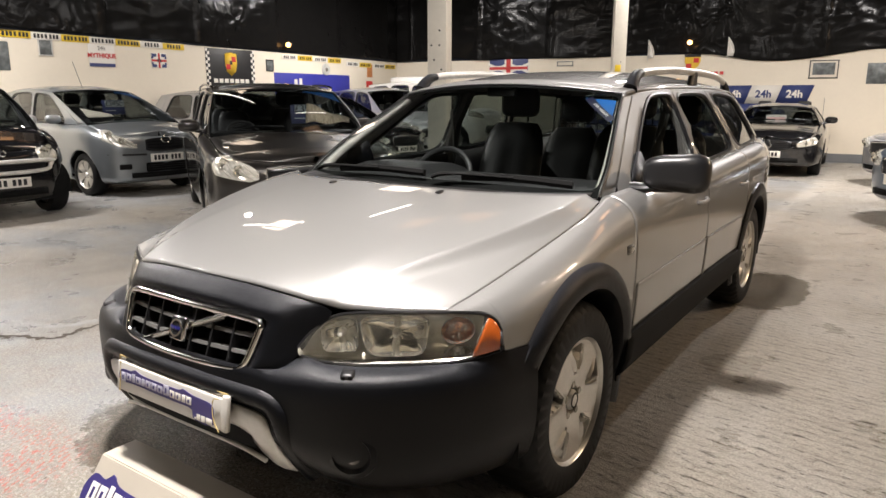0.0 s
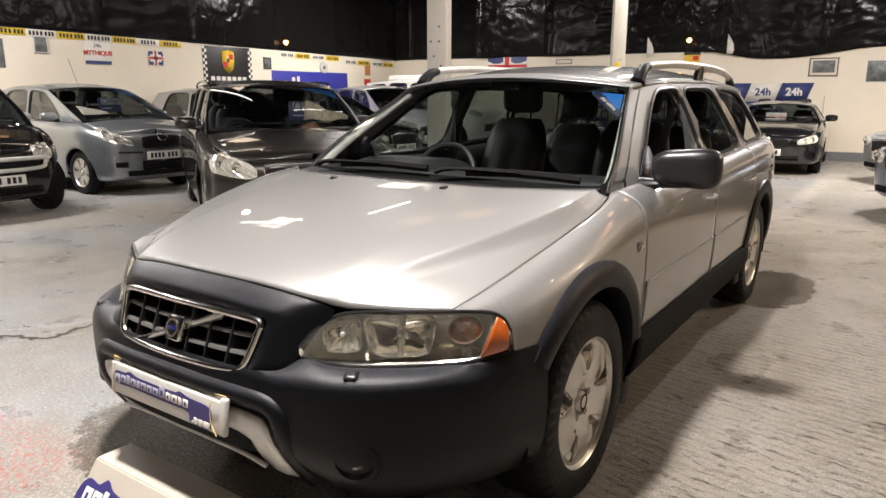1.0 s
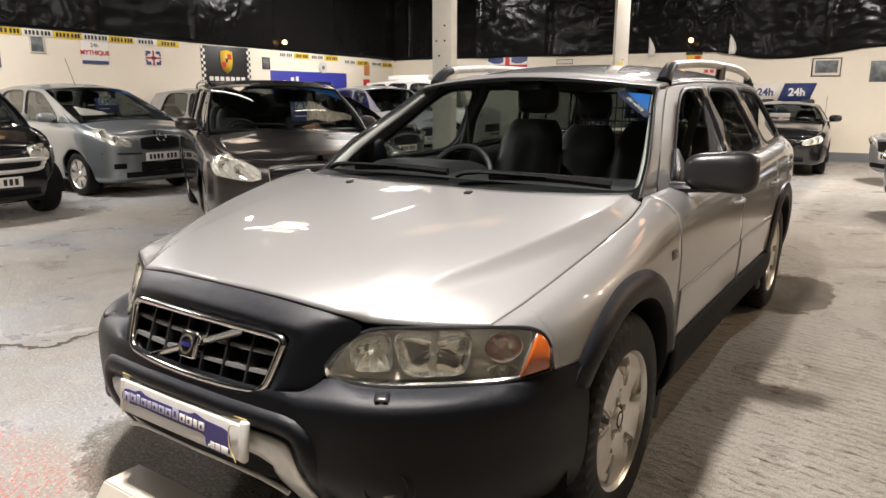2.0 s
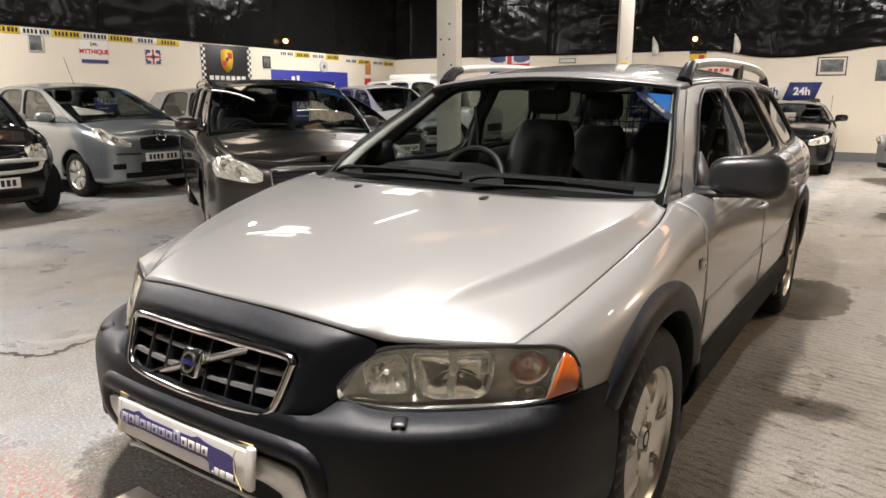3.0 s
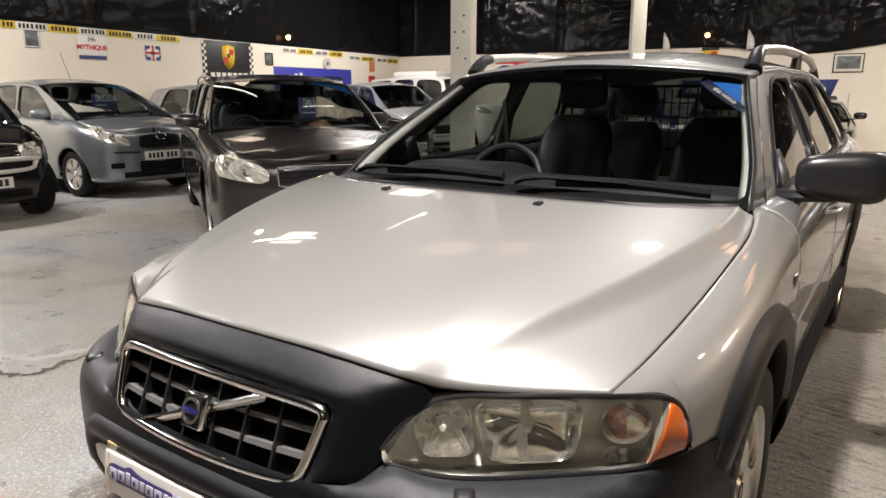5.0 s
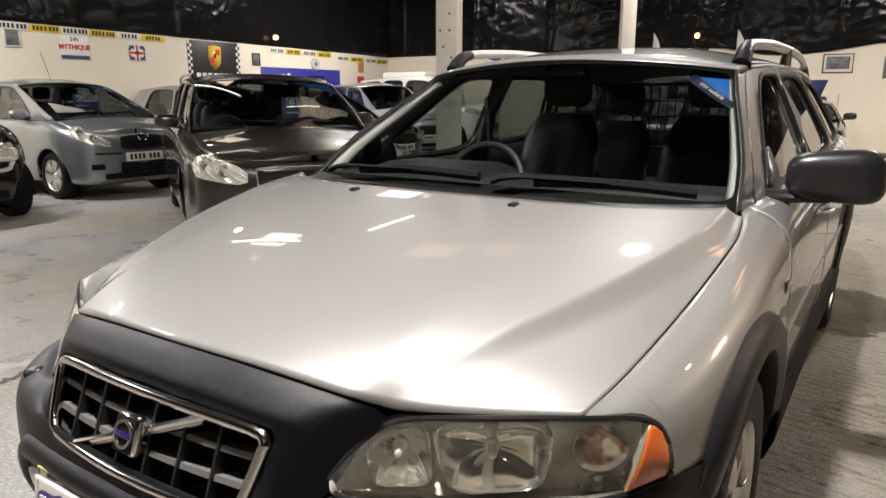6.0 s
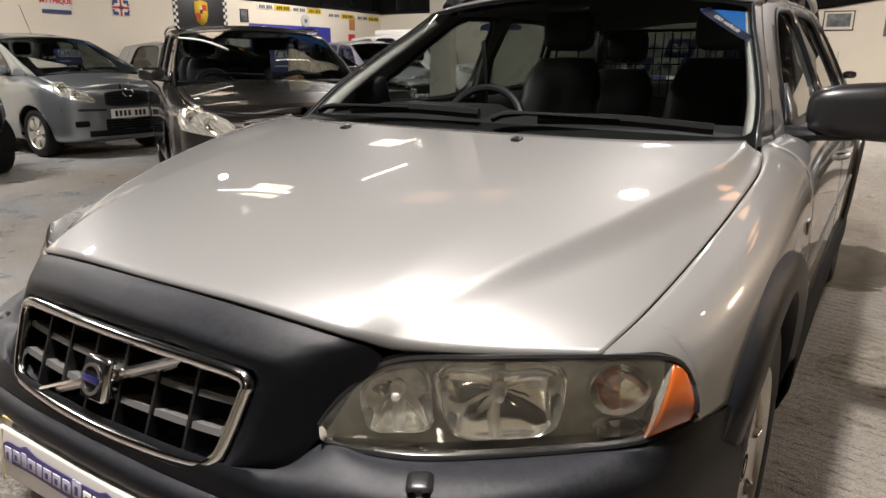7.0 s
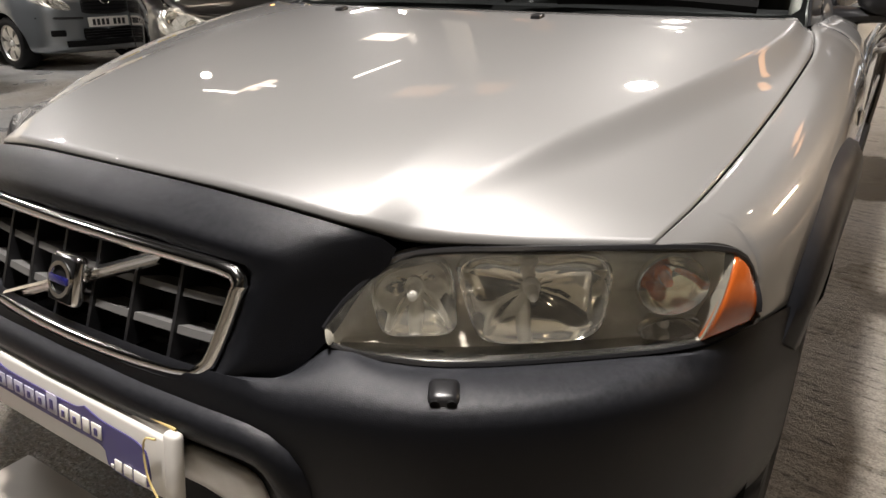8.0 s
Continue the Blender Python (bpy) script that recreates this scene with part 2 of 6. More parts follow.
def sheet_material():
    """Black polythene: smooth stretches between areas of sharp, glinting crinkles."""
    m = paint("black_polythene", (0.0085, 0.0082, 0.0080), rough=0.19, grain=0.4, grain_size=8, stain=0.4, stain_size=1.5, spec=0.115)
    nt = m.node_tree
    tc = nt.nodes.new("ShaderNodeTexCoord")

    def layer(size, kind, stretch, detail=6.0, warp=0.8):
        mp = nt.nodes.new("ShaderNodeMapping")
        mp.inputs["Scale"].default_value = stretch
        nt.links.new(tc.outputs["Object"], mp.inputs["Vector"])
        n = nt.nodes.new("ShaderNodeTexNoise")
        n.noise_type = kind
        n.inputs["Scale"].default_value, n.inputs["Detail"].default_value, n.inputs["Distortion"].default_value = size, detail, warp
        nt.links.new(mp.outputs["Vector"], n.inputs["Vector"])
        return n.outputs["Fac"]

    def math_node(op, a, c):
        n = nt.nodes.new("ShaderNodeMath")
        n.operation = op
        for k, v in enumerate((a, c)):
            if isinstance(v, float):
                n.inputs[k].default_value = v
            else:
                nt.links.new(v, n.inputs[k])
        return n.outputs["Value"]

    area = nt.nodes.new("ShaderNodeMapRange")
    area.inputs["From Min"].default_value, area.inputs["From Max"].default_value = 0.50, 0.66
    area.inputs["To Min"].default_value = 0.03
    nt.links.new(layer(0.55, "FBM", (1, 1, 0.8), 3.0, 0.0), area.inputs["Value"])
    crinkle = math_node("MULTIPLY", layer(3.2, "RIDGED_MULTIFRACTAL", (1, 1, 0.75), 5.0, 1.4), 0.85)
    slack = math_node("MULTIPLY", layer(1.1, "FBM", (1.6, 1.6, 0.5), 2.0, 0.5), 0.4)
    total = math_node("ADD", math_node("MULTIPLY", crinkle, area.outputs["Result"]), slack)
    bump = nt.nodes.new("ShaderNodeBump")
    bump.inputs["Strength"].default_value, bump.inputs["Distance"].default_value = 0.6, 0.075
    nt.links.new(total, bump.inputs["Height"])
    nt.links.new(bump.outputs["Normal"], nt.nodes["Principled BSDF"].inputs["Normal"])
    return m


BLACK_SHEET = sheet_material()
POST_PAINT = paint("cream_post_paint", (0.62, 0.58, 0.50), rough=0.5, grain=0.15, grain_size=20, stain=0.3, stain_size=2)
LAMP_WARM = glow("lit_warm_bulb", (1.0, 0.50, 0.15), 9)
TUBE_LIT = glow("lit_tube", (1.0, 0.93, 0.82), 14)
RED_PRINT = paint("red_print", (0.55, 0.03, 0.03), rough=0.5, grain=0.2, grain_size=30)
WHITE_PRINT = paint("white_print", (0.75, 0.72, 0.66), rough=0.5, grain=0.1, grain_size=30)
NAVY_PRINT = paint("navy_print", (0.035, 0.05, 0.16), rough=0.5, grain=0.2, grain_size=30)
GOLD_PRINT = paint("gold_print", (0.75, 0.48, 0.04), rough=0.45, grain=0.2, grain_size=30)
STICKER_BLUE = paint("sky_blue_sticker", (0.005, 0.105, 0.36), rough=0.6, grain=0.3, grain_size=12)
PHOTO_GREY = paint("grey_photograph", (0.22, 0.24, 0.24), rough=0.4, grain=0.9, grain_size=9, stain=0.9, stain_size=4, dark=0.25)
CARD = paint("cream_card", (0.68, 0.62, 0.52), rough=0.6, grain=0.1, grain_size=30)


def floor_material():
    m = bpy.data.materials.new("worn_painted_concrete")
    m.use_nodes = True
    nt = m.node_tree
    b = nt.nodes["Principled BSDF"]
    tc = nt.nodes.new("ShaderNodeTexCoord")

    def mapped(scale, turn=0.0):
        mp = nt.nodes.new("ShaderNodeMapping")
        mp.inputs["Scale"].default_value = scale
        mp.inputs["Rotation"].default_value = (0, 0, radians(turn))
        nt.links.new(tc.outputs["Object"], mp.inputs["Vector"])
        return mp.outputs["Vector"]

    def noisy(vec, size, detail=5.0, rough=0.55):
        n = nt.nodes.new("ShaderNodeTexNoise")
        n.inputs["Scale"].default_value, n.inputs["Detail"].default_value, n.inputs["Roughness"].default_value = size, detail, rough
        nt.links.new(vec, n.inputs["Vector"])
        return n.outputs["Fac"]

    def ranged(fac, a, c, lo=0.0, hi=1.0):
        r = nt.nodes.new("ShaderNodeMapRange")
        for key, v in (("From Min", a), ("From Max", c), ("To Min", lo), ("To Max", hi)):
            r.inputs[key].default_value = v
        nt.links.new(fac, r.inputs["Value"])
        return r.outputs["Result"]

    def mixed(fac, a, c):
        x = nt.nodes.new("ShaderNodeMix")
        x.data_type = "RGBA"
        nt.links.new(fac, x.inputs["Factor"])
        for key, v in (("A", a), ("B", c)):
            if isinstance(v, tuple):
                x.inputs[key].default_value = (*v, 1)
            else:
                nt.links.new(v, x.inputs[key])
        return x.outputs["Result"]

    def times(a, c, op="MULTIPLY"):
        n = nt.nodes.new("ShaderNodeMath")
        n.operation = op
        for k, v in enumerate((a, c)):
            if isinstance(v, float):
                n.inputs[k].default_value = v
            else:
                nt.links.new(v, n.inputs[k])
        return n.outputs["Value"]

    def raked(scale, turn):
        """Turned first, then stretched, so that a pattern runs in straight lines."""
        mp = nt.nodes.new("ShaderNodeMapping")
        mp.inputs["Scale"].default_value = scale
        nt.links.new(mapped((1, 1, 1), turn), mp.inputs["Vector"])
        return mp.outputs["Vector"]

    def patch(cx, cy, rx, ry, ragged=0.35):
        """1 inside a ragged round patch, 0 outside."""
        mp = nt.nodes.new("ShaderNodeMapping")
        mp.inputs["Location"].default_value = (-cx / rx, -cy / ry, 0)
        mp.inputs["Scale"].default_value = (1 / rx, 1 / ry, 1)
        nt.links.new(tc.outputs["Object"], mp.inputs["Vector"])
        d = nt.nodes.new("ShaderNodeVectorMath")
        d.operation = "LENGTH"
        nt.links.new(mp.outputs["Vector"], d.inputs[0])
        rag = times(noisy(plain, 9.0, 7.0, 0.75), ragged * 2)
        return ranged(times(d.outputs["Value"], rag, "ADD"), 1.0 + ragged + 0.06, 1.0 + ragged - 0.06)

    plain = mapped((1, 1, 1))
    sep = nt.nodes.new("ShaderNodeSeparateXYZ")
    nt.links.new(tc.outputs["Object"], sep.inputs["Vector"])
    X, Y = sep.outputs["X"], sep.outputs["Y"]
    wear = ranged(noisy(plain, 0.55, 7.0, 0.66), 0.42, 0.56)
    flake = ranged(noisy(plain, 26, 5.0, 0.72), 0.44, 0.58)
    speck = ranged(noisy(plain, 75, 4.0, 0.78), 0.51, 0.60)
    base = mixed(wear, (0.225, 0.233, 0.240), (0.275, 0.250, 0.214))
    cloud = ranged(noisy(plain, 1.7, 6.0, 0.65), 0.40, 0.62)
    base = mixed(times(cloud, 0.40), base, (0.18, 0.18, 0.176))
    scuffed = mixed(times(ranged(noisy(plain, 7.0, 5.0, 0.65), 0.50, 0.66), 0.45), base, (0.34, 0.315, 0.275))
    worn = mixed(times(flake, times(wear, 0.8)), scuffed, (0.225, 0.195, 0.155))
    fine = mixed(times(speck, 0.55), worn, (0.60, 0.57, 0.52))
    pits = ranged(noisy(plain, 110, 3.0, 0.8), 0.52, 0.60)
    fine = mixed(times(pits, times(ranged(wear, 0.0, 1.0, 0.25, 0.75), 1.0)), fine, (0.115, 0.10, 0.08))
    # tamped ridges across the bare strip beside the car
    strip = ranged(times(X, times(noisy(plain, 1.2, 4.0), 0.5), "ADD"), 0.55, 0.95)
    lines = nt.nodes.new("ShaderNodeTexWave")
    lines.bands_direction, lines.wave_profile = "Y", "SIN"
    for key, v in (("Scale", 5.6), ("Distortion", 10.0), ("Detail", 6.0), ("Detail Scale", 4.0), ("Detail Roughness", 0.8)):
        lines.inputs[key].default_value = v
    nt.links.new(raked((0.45, 1, 1), 9), lines.inputs["Vector"])
    rib = lines.outputs["Fac"]
    comb = noisy(raked((11, 46, 1), 9), 1.0, 6.0, 0.74)
    crumb = noisy(raked((60, 105, 1), 9), 1.0, 4.0, 0.75)
    grain = noisy(plain, 150, 3.0, 0.7)
    patchy = ranged(noisy(plain, 0.9, 4.0, 0.6), 0.40, 0.60)
    bare = mixed(times(strip, 0.94), fine, (0.63, 0.575, 0.49))
    bare = mixed(times(times(patchy, strip), 0.6), bare, (0.72, 0.685, 0.63))
    bare = mixed(times(ranged(grain, 0.50, 0.40), times(strip, 0.55)), bare, (0.27, 0.225, 0.17))
    bare = mixed(times(ranged(crumb, 0.46, 0.38), times(strip, 0.65)), bare, (0.20, 0.165, 0.12))
    bare = mixed(times(ranged(rib, 0.55, 0.10), times(strip, ranged(patchy, 0.0, 1.0, 0.50, 0.22))), bare, (0.30, 0.255, 0.20))
    lit = mixed(times(times(ranged(comb, 0.47, 0.39), ranged(rib, 0.75, 0.15)), times(strip, 0.9)), bare, (0.060, 0.047, 0.034))
    lit = mixed(times(ranged(grain, 0.58, 0.68), times(strip, 0.6)), lit, (0.85, 0.81, 0.74))
    red_zone = times(times(ranged(X, -0.62, -0.78), ranged(Y, -0.74, -0.9)), ranged(noisy(plain, 3.0, 3.0), 0.36, 0.50))
    red_zone = times(red_zone, times(ranged(X, -2.3, -1.9), ranged(Y, -2.3, -1.9)))
    red = times(ranged(noisy(raked((30, 70, 1), 60), 1.0, 3.0), 0.545, 0.575), red_zone)
    unpatched = mixed(times(red, 0.8), lit, (0.42, 0.085, 0.06))
    # darker, smoother patches round the nose and behind the rear wheel
    dark_patches = times(patch(-0.42, -0.50, 0.66, 0.42), patch(0.96, 3.22, 0.27, 0.56), "MAXIMUM")
    darkened = nt.nodes.new("ShaderNodeMix")
    darkened.data_type, darkened.blend_type = "RGBA", "MULTIPLY"
    nt.links.new(times(dark_patches, 0.9), darkened.inputs["Factor"])
    nt.links.new(unpatched, darkened.inputs["A"])
    darkened.inputs["B"].default_value = (0.46, 0.44, 0.41, 1)
    nt.links.new(darkened.outputs["Result"], b.inputs["Base Color"])
    gloss = ranged(noisy(plain, 2.2, 5.0, 0.6), 0.36, 0.62, 0.24, 0.50)
    outside_share = times(1.0, dark_patches, "SUBTRACT")
    nt.links.new(times(times(gloss, outside_share), times(dark_patches, 0.12), "ADD"), b.inputs["Roughness"])
    bump = nt.nodes.new("ShaderNodeBump")
    bump.inputs["Strength"].default_value = 1.0
    bump.inputs["Distance"].default_value = 0.009
    grit = times(noisy(plain, 48, 6.0, 0.72), ranged(wear, 0.0, 1.0, 0.55, 1.05))
    ridge = times(times(ranged(comb, 0.33, 0.50), ranged(crumb, 0.35, 0.62, 0.0, 0.8), "ADD"), times(ranged(rib, 0.0, 0.6, 0.0, 0.8), ranged(grain, 0.35, 0.65, 0.0, 0.6), "ADD"), "ADD")
    height = times(grit, times(times(ridge, strip), 0.9), "ADD")
    nt.links.new(height, bump.inputs["Height"])
    nt.links.new(bump.outputs["Normal"], b.inputs["Normal"])
    return m


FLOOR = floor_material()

# ---- the room ----
bm = bmesh.new()
bmesh.ops.create_grid(bm, x_segments=40, y_segments=40, size=1)
bmesh.ops.scale(bm, vec=(16, 15, 1), verts=bm.verts)
bmesh.ops.translate(bm, vec=(1.0, 3.0, 0), verts=bm.verts)
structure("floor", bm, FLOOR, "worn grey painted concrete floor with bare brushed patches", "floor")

CORNER = Vector((-10.93, 13.95, 0))
BACK_DIR = Vector((math.cos(radians(5.6)), math.sin(radians(5.6)), 0))
LEFT_DIR = Vector((0.006, -1, 0)).normalized()
CEIL = 4.7


def wall_slab(start, way, length, top_a, top_b, thick, out, base=0.0):
    """An upright slab from a start along a way, its top running from one height to another."""
    bm = bmesh.new()
    rows = []
    for off in (0.0, thick):
        rows.append([start + out * off + way * d + Vector((0, 0, z)) for d, z in ((0, base), (length, base), (length, top_b), (0, top_a))])
    vs = [bm.verts.new(p) for row in rows for p in row]
    for q in ((0, 1, 2, 3), (7, 6, 5, 4), (0, 4, 5, 1), (1, 5, 6, 2), (2, 6, 7, 3), (3, 7, 4, 0)):
        bm.faces.new([vs[k] for k in q])
    return bm


LEFT_OUT, BACK_OUT = Vector((-1, 0, 0)), Vector((-math.sin(radians(5.6)), math.cos(radians(5.6)), 0))
structure("wall_west", wall_slab(CORNER, LEFT_DIR, 26, 2.34, 2.60, 0.2, LEFT_OUT), WALL, "cream painted block wall, its upper part covered in black sheet", "wall")
structure("wall_north", wall_slab(CORNER, BACK_DIR, 26, 2.34, 2.36, 0.2, BACK_OUT), WALL, "cream painted block wall with pictures and banners", "wall")
structure("wall_east", wall_slab(Vector((14.5, 16.8, 0)), Vector((0, -1, 0)), 30, 2.4, 2.4, 0.2, Vector((1, 0, 0))), WALL, "cream painted block wall", "wall")
structure("wall_south", wall_slab(Vector((-11.2, -11.8, 0)), Vector((1, 0, 0)), 26, 2.4, 2.4, 0.2, Vector((0, -1, 0))), WALL, "cream painted block wall", "wall")
structure("baseboard", wall_slab(CORNER - BACK_OUT * 0.012, BACK_DIR, 25.8, 0.19, 0.19, 0.011, BACK_OUT), SKIRT, "grey painted skirting band along the wall", "skirting")


def sheet(start, way, length, out, z0, z1, sag, seed, climb=0.0, nu=330, nv=50):
    """Creased black sheet hung along the upper wall."""
    rows = []
    for a in range(nv):
        row = []
        for b in range(nu):
            d, f = length * b / (nu - 1), a / (nv - 1)
            low = z0 + climb * d + sag * abs(noise.noise(Vector((d * 0.35, seed, 0)))) - (sag * 1.2 * max(0.0, math.sin((d - 8.6) * 1.1)) if 8.6 < d < 11.4 and climb == 0 else 0)
            z = low + (z1 - low) * f
            q = Vector((d * 0.9, z * 1.6, seed))
            rough = min(max(0.28 + 1.6 * noise.noise(Vector((d * 0.4, z * 0.5, seed + 3))), 0.03), 1.0)
            w = 0.03 * abs(noise.noise(q)) + rough * (0.045 * abs(noise.noise(q * 3.1)) + 0.03 * abs(noise.noise(q * 7.0)))
            lap = (d + 0.5 * seed) % 2.05
            w += 0.035 * math.exp(-((lap - 1.0) / 0.05) ** 2) + 0.02 * min(lap, 2.05 - lap)
            row.append(start + way * d - out * (0.02 + w) + Vector((0, 0, z)))
        rows.append(row)
    return grid(rows)


for nm, args in (
    ("wall_covering_west", (CORNER, LEFT_DIR, 25.8, LEFT_OUT, 2.36, CEIL, 0.04, 1.0, 0.26 / 26)),
    ("wall_covering_north", (CORNER, BACK_DIR, 25.4, BACK_OUT, 2.33, CEIL, 0.16, 5.0)),
    ("wall_covering_east", (Vector((14.5, 16.6, 0)), Vector((0, -1, 0)), 28, Vector((1, 0, 0)), 2.3, CEIL, 0.06, 9.0)),
    ("wall_covering_south", (Vector((-11.0, -11.8, 0)), Vector((1, 0, 0)), 25.4, Vector((0, -1, 0)), 2.3, CEIL, 0.06, 13.0)),
):
    ob = structure(nm, sheet(*args), BLACK_SHEET, "creased black polythene sheet hung over the upper wall", "wall covering", flat=False)
    md = ob.modifiers.new("thickness", "SOLIDIFY")
    md.thickness = 0.004
bm = box(27, 30, 0.1, (1.5, 2.4, CEIL + 0.1))
structure("ceiling", bm, BLACK_SHEET, "dark sheeted warehouse ceiling", "ceiling")


def post(at, w, d, turn):
    t = thing("post", "cream painted steel post with bolt holes", "post", pose(*at, 0, 0, turn), "roof posts", "structure")
    bm = bmesh.new()
    for s in (-1, 1):
        box(w, 0.012, CEIL, (0, s * d / 2, CEIL / 2), 0.003, bm)
    for s in (-1, 1):
        box(0.012, d - 0.012, CEIL, (s * (w / 2 - 0.008), 0, CEIL / 2), 0.002, bm)
    part("column", bm, POST_PAINT, t)
    part("base_plate", box(w * 1.5, d * 1.5, 0.02, (0, 0, 0.01), 0.003), POST_PAINT, t)
    for dx, z in ((-0.06, 1.9), (0.03, 2.05), (-0.03, 1.75), (0.05, 1.65), (0.03, 1.9)):
        part("bolt_hole", lathe([(0.0, -0.002), (0.011, -0.002), (0.011, 0.001), (0.0, 0.001)], 10, "y"), INK, t).location = (dx, -d / 2 - 0.007, z)
    return t


post((-2.65, 4.25, 0), 0.205, 0.205, 18)
tall_post = post((-3.4, 11.5, 0), 0.25, 0.25, 30)
part("tag", box(0.11, 0.006, 0.13, (-0.02, -0.135, 1.93), 0.002), YELLOW_PLATE, tall_post, "small yellow tag")

def ribbon(points, widths, z, n=160, wob=0.022):
    """A thin uneven strip on the floor."""
    pts = smooth(points, n)
    rows = []
    for k, (x, y) in enumerate(pts):
        t = pts[min(k + 1, n - 1)] - pts[max(k - 1, 0)]
        t = t / np.linalg.norm(t)
        w = float(np.interp(k / (n - 1), np.linspace(0, 1, len(widths)), widths)) * (0.35 + 1.8 * abs(noise.noise(Vector((k * 0.55, 3, 1)))))
        o = wob * noise.noise(Vector((k * 0.35, 8, 2)))
        rows.append([(x - t[1] * (o + s * w), y + t[0] * (o + s * w), z) for s in (-1, 0, 1)])
    return grid(rows)


SLAT_GREY = paint("grille_grey_plastic", (0.11, 0.108, 0.105), rough=0.4, grain=0.3, grain_size=60)
CREAM_EDGE = paint("gilt_edge", (0.52, 0.40, 0.17), rough=0.4, grain=0.2, grain_size=30)
CRACK = paint("dirt_in_crack", (0.075, 0.062, 0.048), rough=0.9, grain=0.5, grain_size=60, bump=0.6, bump_size=120)
FILLER = paint("pale_filler", (0.36, 0.355, 0.345), rough=0.5, grain=0.5, grain_size=50, stain=0.4, stain_size=8, bump=0.3, bump_size=90)
structure("floor_crack", ribbon([(-3.6, -0.9), (-2.80, -0.62), (-2.42, -0.36), (-2.24, -0.28), (-2.19, -0.20), (-2.23, 0.0), (-2.05, 0.5), (-1.9, 1.1)], [0.030, 0.040, 0.026, 0.018, 0.012], 0.002, wob=0.035), CRACK, "dirt-filled crack across the concrete floor", "crack")
structure("floor_joint", ribbon([(-2.62, -0.22), (-2.40, -0.14), (-2.33, 0.02), (-2.15, 0.5), (-2.0, 1.1)], [0.02, 0.05, 0.045, 0.04], 0.0015, wob=0.02), FILLER, "pale filler along the crack in the floor", "repair")
structure("floor_crack_edge", ribbon([(-3.4, -0.35), (-2.9, -0.42), (-2.6, -0.44), (-2.40, -0.40)], [0.06, 0.07, 0.04, 0.015], 0.0025, wob=0.06), CRACK, "broken edge beside the crack in the floor", "crack")

# ---- car building ----
def wheel(parent, at, side, r_tyre, r_rim, width, spokes=5, label="", open_wide=14, tread=True):
    """A wheel: alloy rim with cut openings, tyre, centre cap and bolts. side: +1 for the car's left."""
    prof = [(r_rim, 0.0), (r_rim + 0.012, 0.006), (r_rim + 0.03, 0.010), (r_tyre - 0.03, 0.006), (r_tyre - 0.012, -0.010), (r_tyre, -0.03)]
    prof += [(r_tyre, -width + 0.03), (r_tyre - 0.015, -width), (r_rim, -width)]
    n_seg = 132 if tread else 64
    rows = []
    for k, (r, o) in enumerate(prof):
        ring = []
        for j in range(n_seg):
            a = 2 * math.pi * j / n_seg
            rr = r - (0.006 if tread and r > r_tyre - 0.013 and j % 3 == 0 else 0)
            ring.append((side * o, rr * math.cos(a), rr * math.sin(a)))
        rows.append(ring)
    bm = grid(rows, closed_v=True)
    rim = bmesh.new()
    n, rows = 120, []
    for k, q in enumerate(np.linspace(0.16, 0.97, 13)):
        off = -0.012 - 0.020 * (1 - q) + 0.010 * math.sin(q * math.pi) - (0.03 if q < 0.2 else 0)
        rows.append([(side * off, q * r_rim * math.cos(2 * math.pi * j / n), q * r_rim * math.sin(2 * math.pi * j / n)) for j in range(n)])
    grid(rows, rim, closed_v=True)
    gone = []
    step = 360.0 / spokes
    for f in rim.faces:
        c = f.calc_center_median()
        r = math.hypot(c.y, c.z) / r_rim
        a = (math.degrees(math.atan2(c.z, c.y)) + 18) % step - step / 2
        if 0.46 < r < 0.90 and abs(a) < 4.5 + (open_wide - 4.5) * (r - 0.46) / 0.44:
            gone.append(f)
    bmesh.ops.delete(rim, geom=gone, context="FACES")
    res = bmesh.ops.extrude_face_region(rim, geom=list(rim.faces))
    bmesh.ops.translate(rim, vec=(-side * 0.03, 0, 0), verts=[v for v in res["geom"] if isinstance(v, bmesh.types.BMVert)])
    lathe([(r_rim * 0.93, side * -0.02), (r_rim * 0.97, side * -0.004), (r_rim * 1.0, side * 0.002), (r_rim * 1.01, side * -0.012), (r_rim * 0.95, side * -0.05), (r_rim * 0.93, side * (-width + 0.02))], 64, bm=rim)
    w = part("wheel", rim, ALLOY, parent, label)
    w.location = at
    part("tyre", bm, RUBBER, w)
    for k in range(spokes if tread else 0):
        c = radians(step * k - 18 + step / 2)
        rows = []
        for q in np.linspace(0.50, 0.90, 5):
            half = radians(4.5 + (open_wide - 4.5) * (q - 0.46) / 0.44) * 1.08
            off = -0.012 - 0.020 * (1 - q) + 0.010 * math.sin(q * math.pi)
            rows.append([(side * (off - d), q * r_rim * math.cos(c + half * g), q * r_rim * math.sin(c + half * g)) for g, d in ((1.0, 0.002), (0.6, 0.016), (0.15, 0.034))])
        part("spoke_flank", grid(rows), ALLOY, w)
        for g in (-1, 1):
            fin = []
            for q in np.linspace(0.50, 0.90, 6):
                half = radians(4.5 + (open_wide - 4.5) * (q - 0.46) / 0.44)
                off = -0.012 - 0.020 * (1 - q) + 0.010 * math.sin(q * math.pi)
                rise = 0.011 * (1 - ((q - 0.62) / 0.30) ** 2) if abs(q - 0.62) < 0.30 else 0.0
                fin.append([(side * (off + h * rise - 0.001), q * r_rim * math.cos(c + g * (half + radians(d))), q * r_rim * math.sin(c + g * (half + radians(d)))) for d, h in ((0.3, 0.0), (1.2, 1.0), (3.0, 0.9), (3.0 + 6.5 * q, 0.0))])
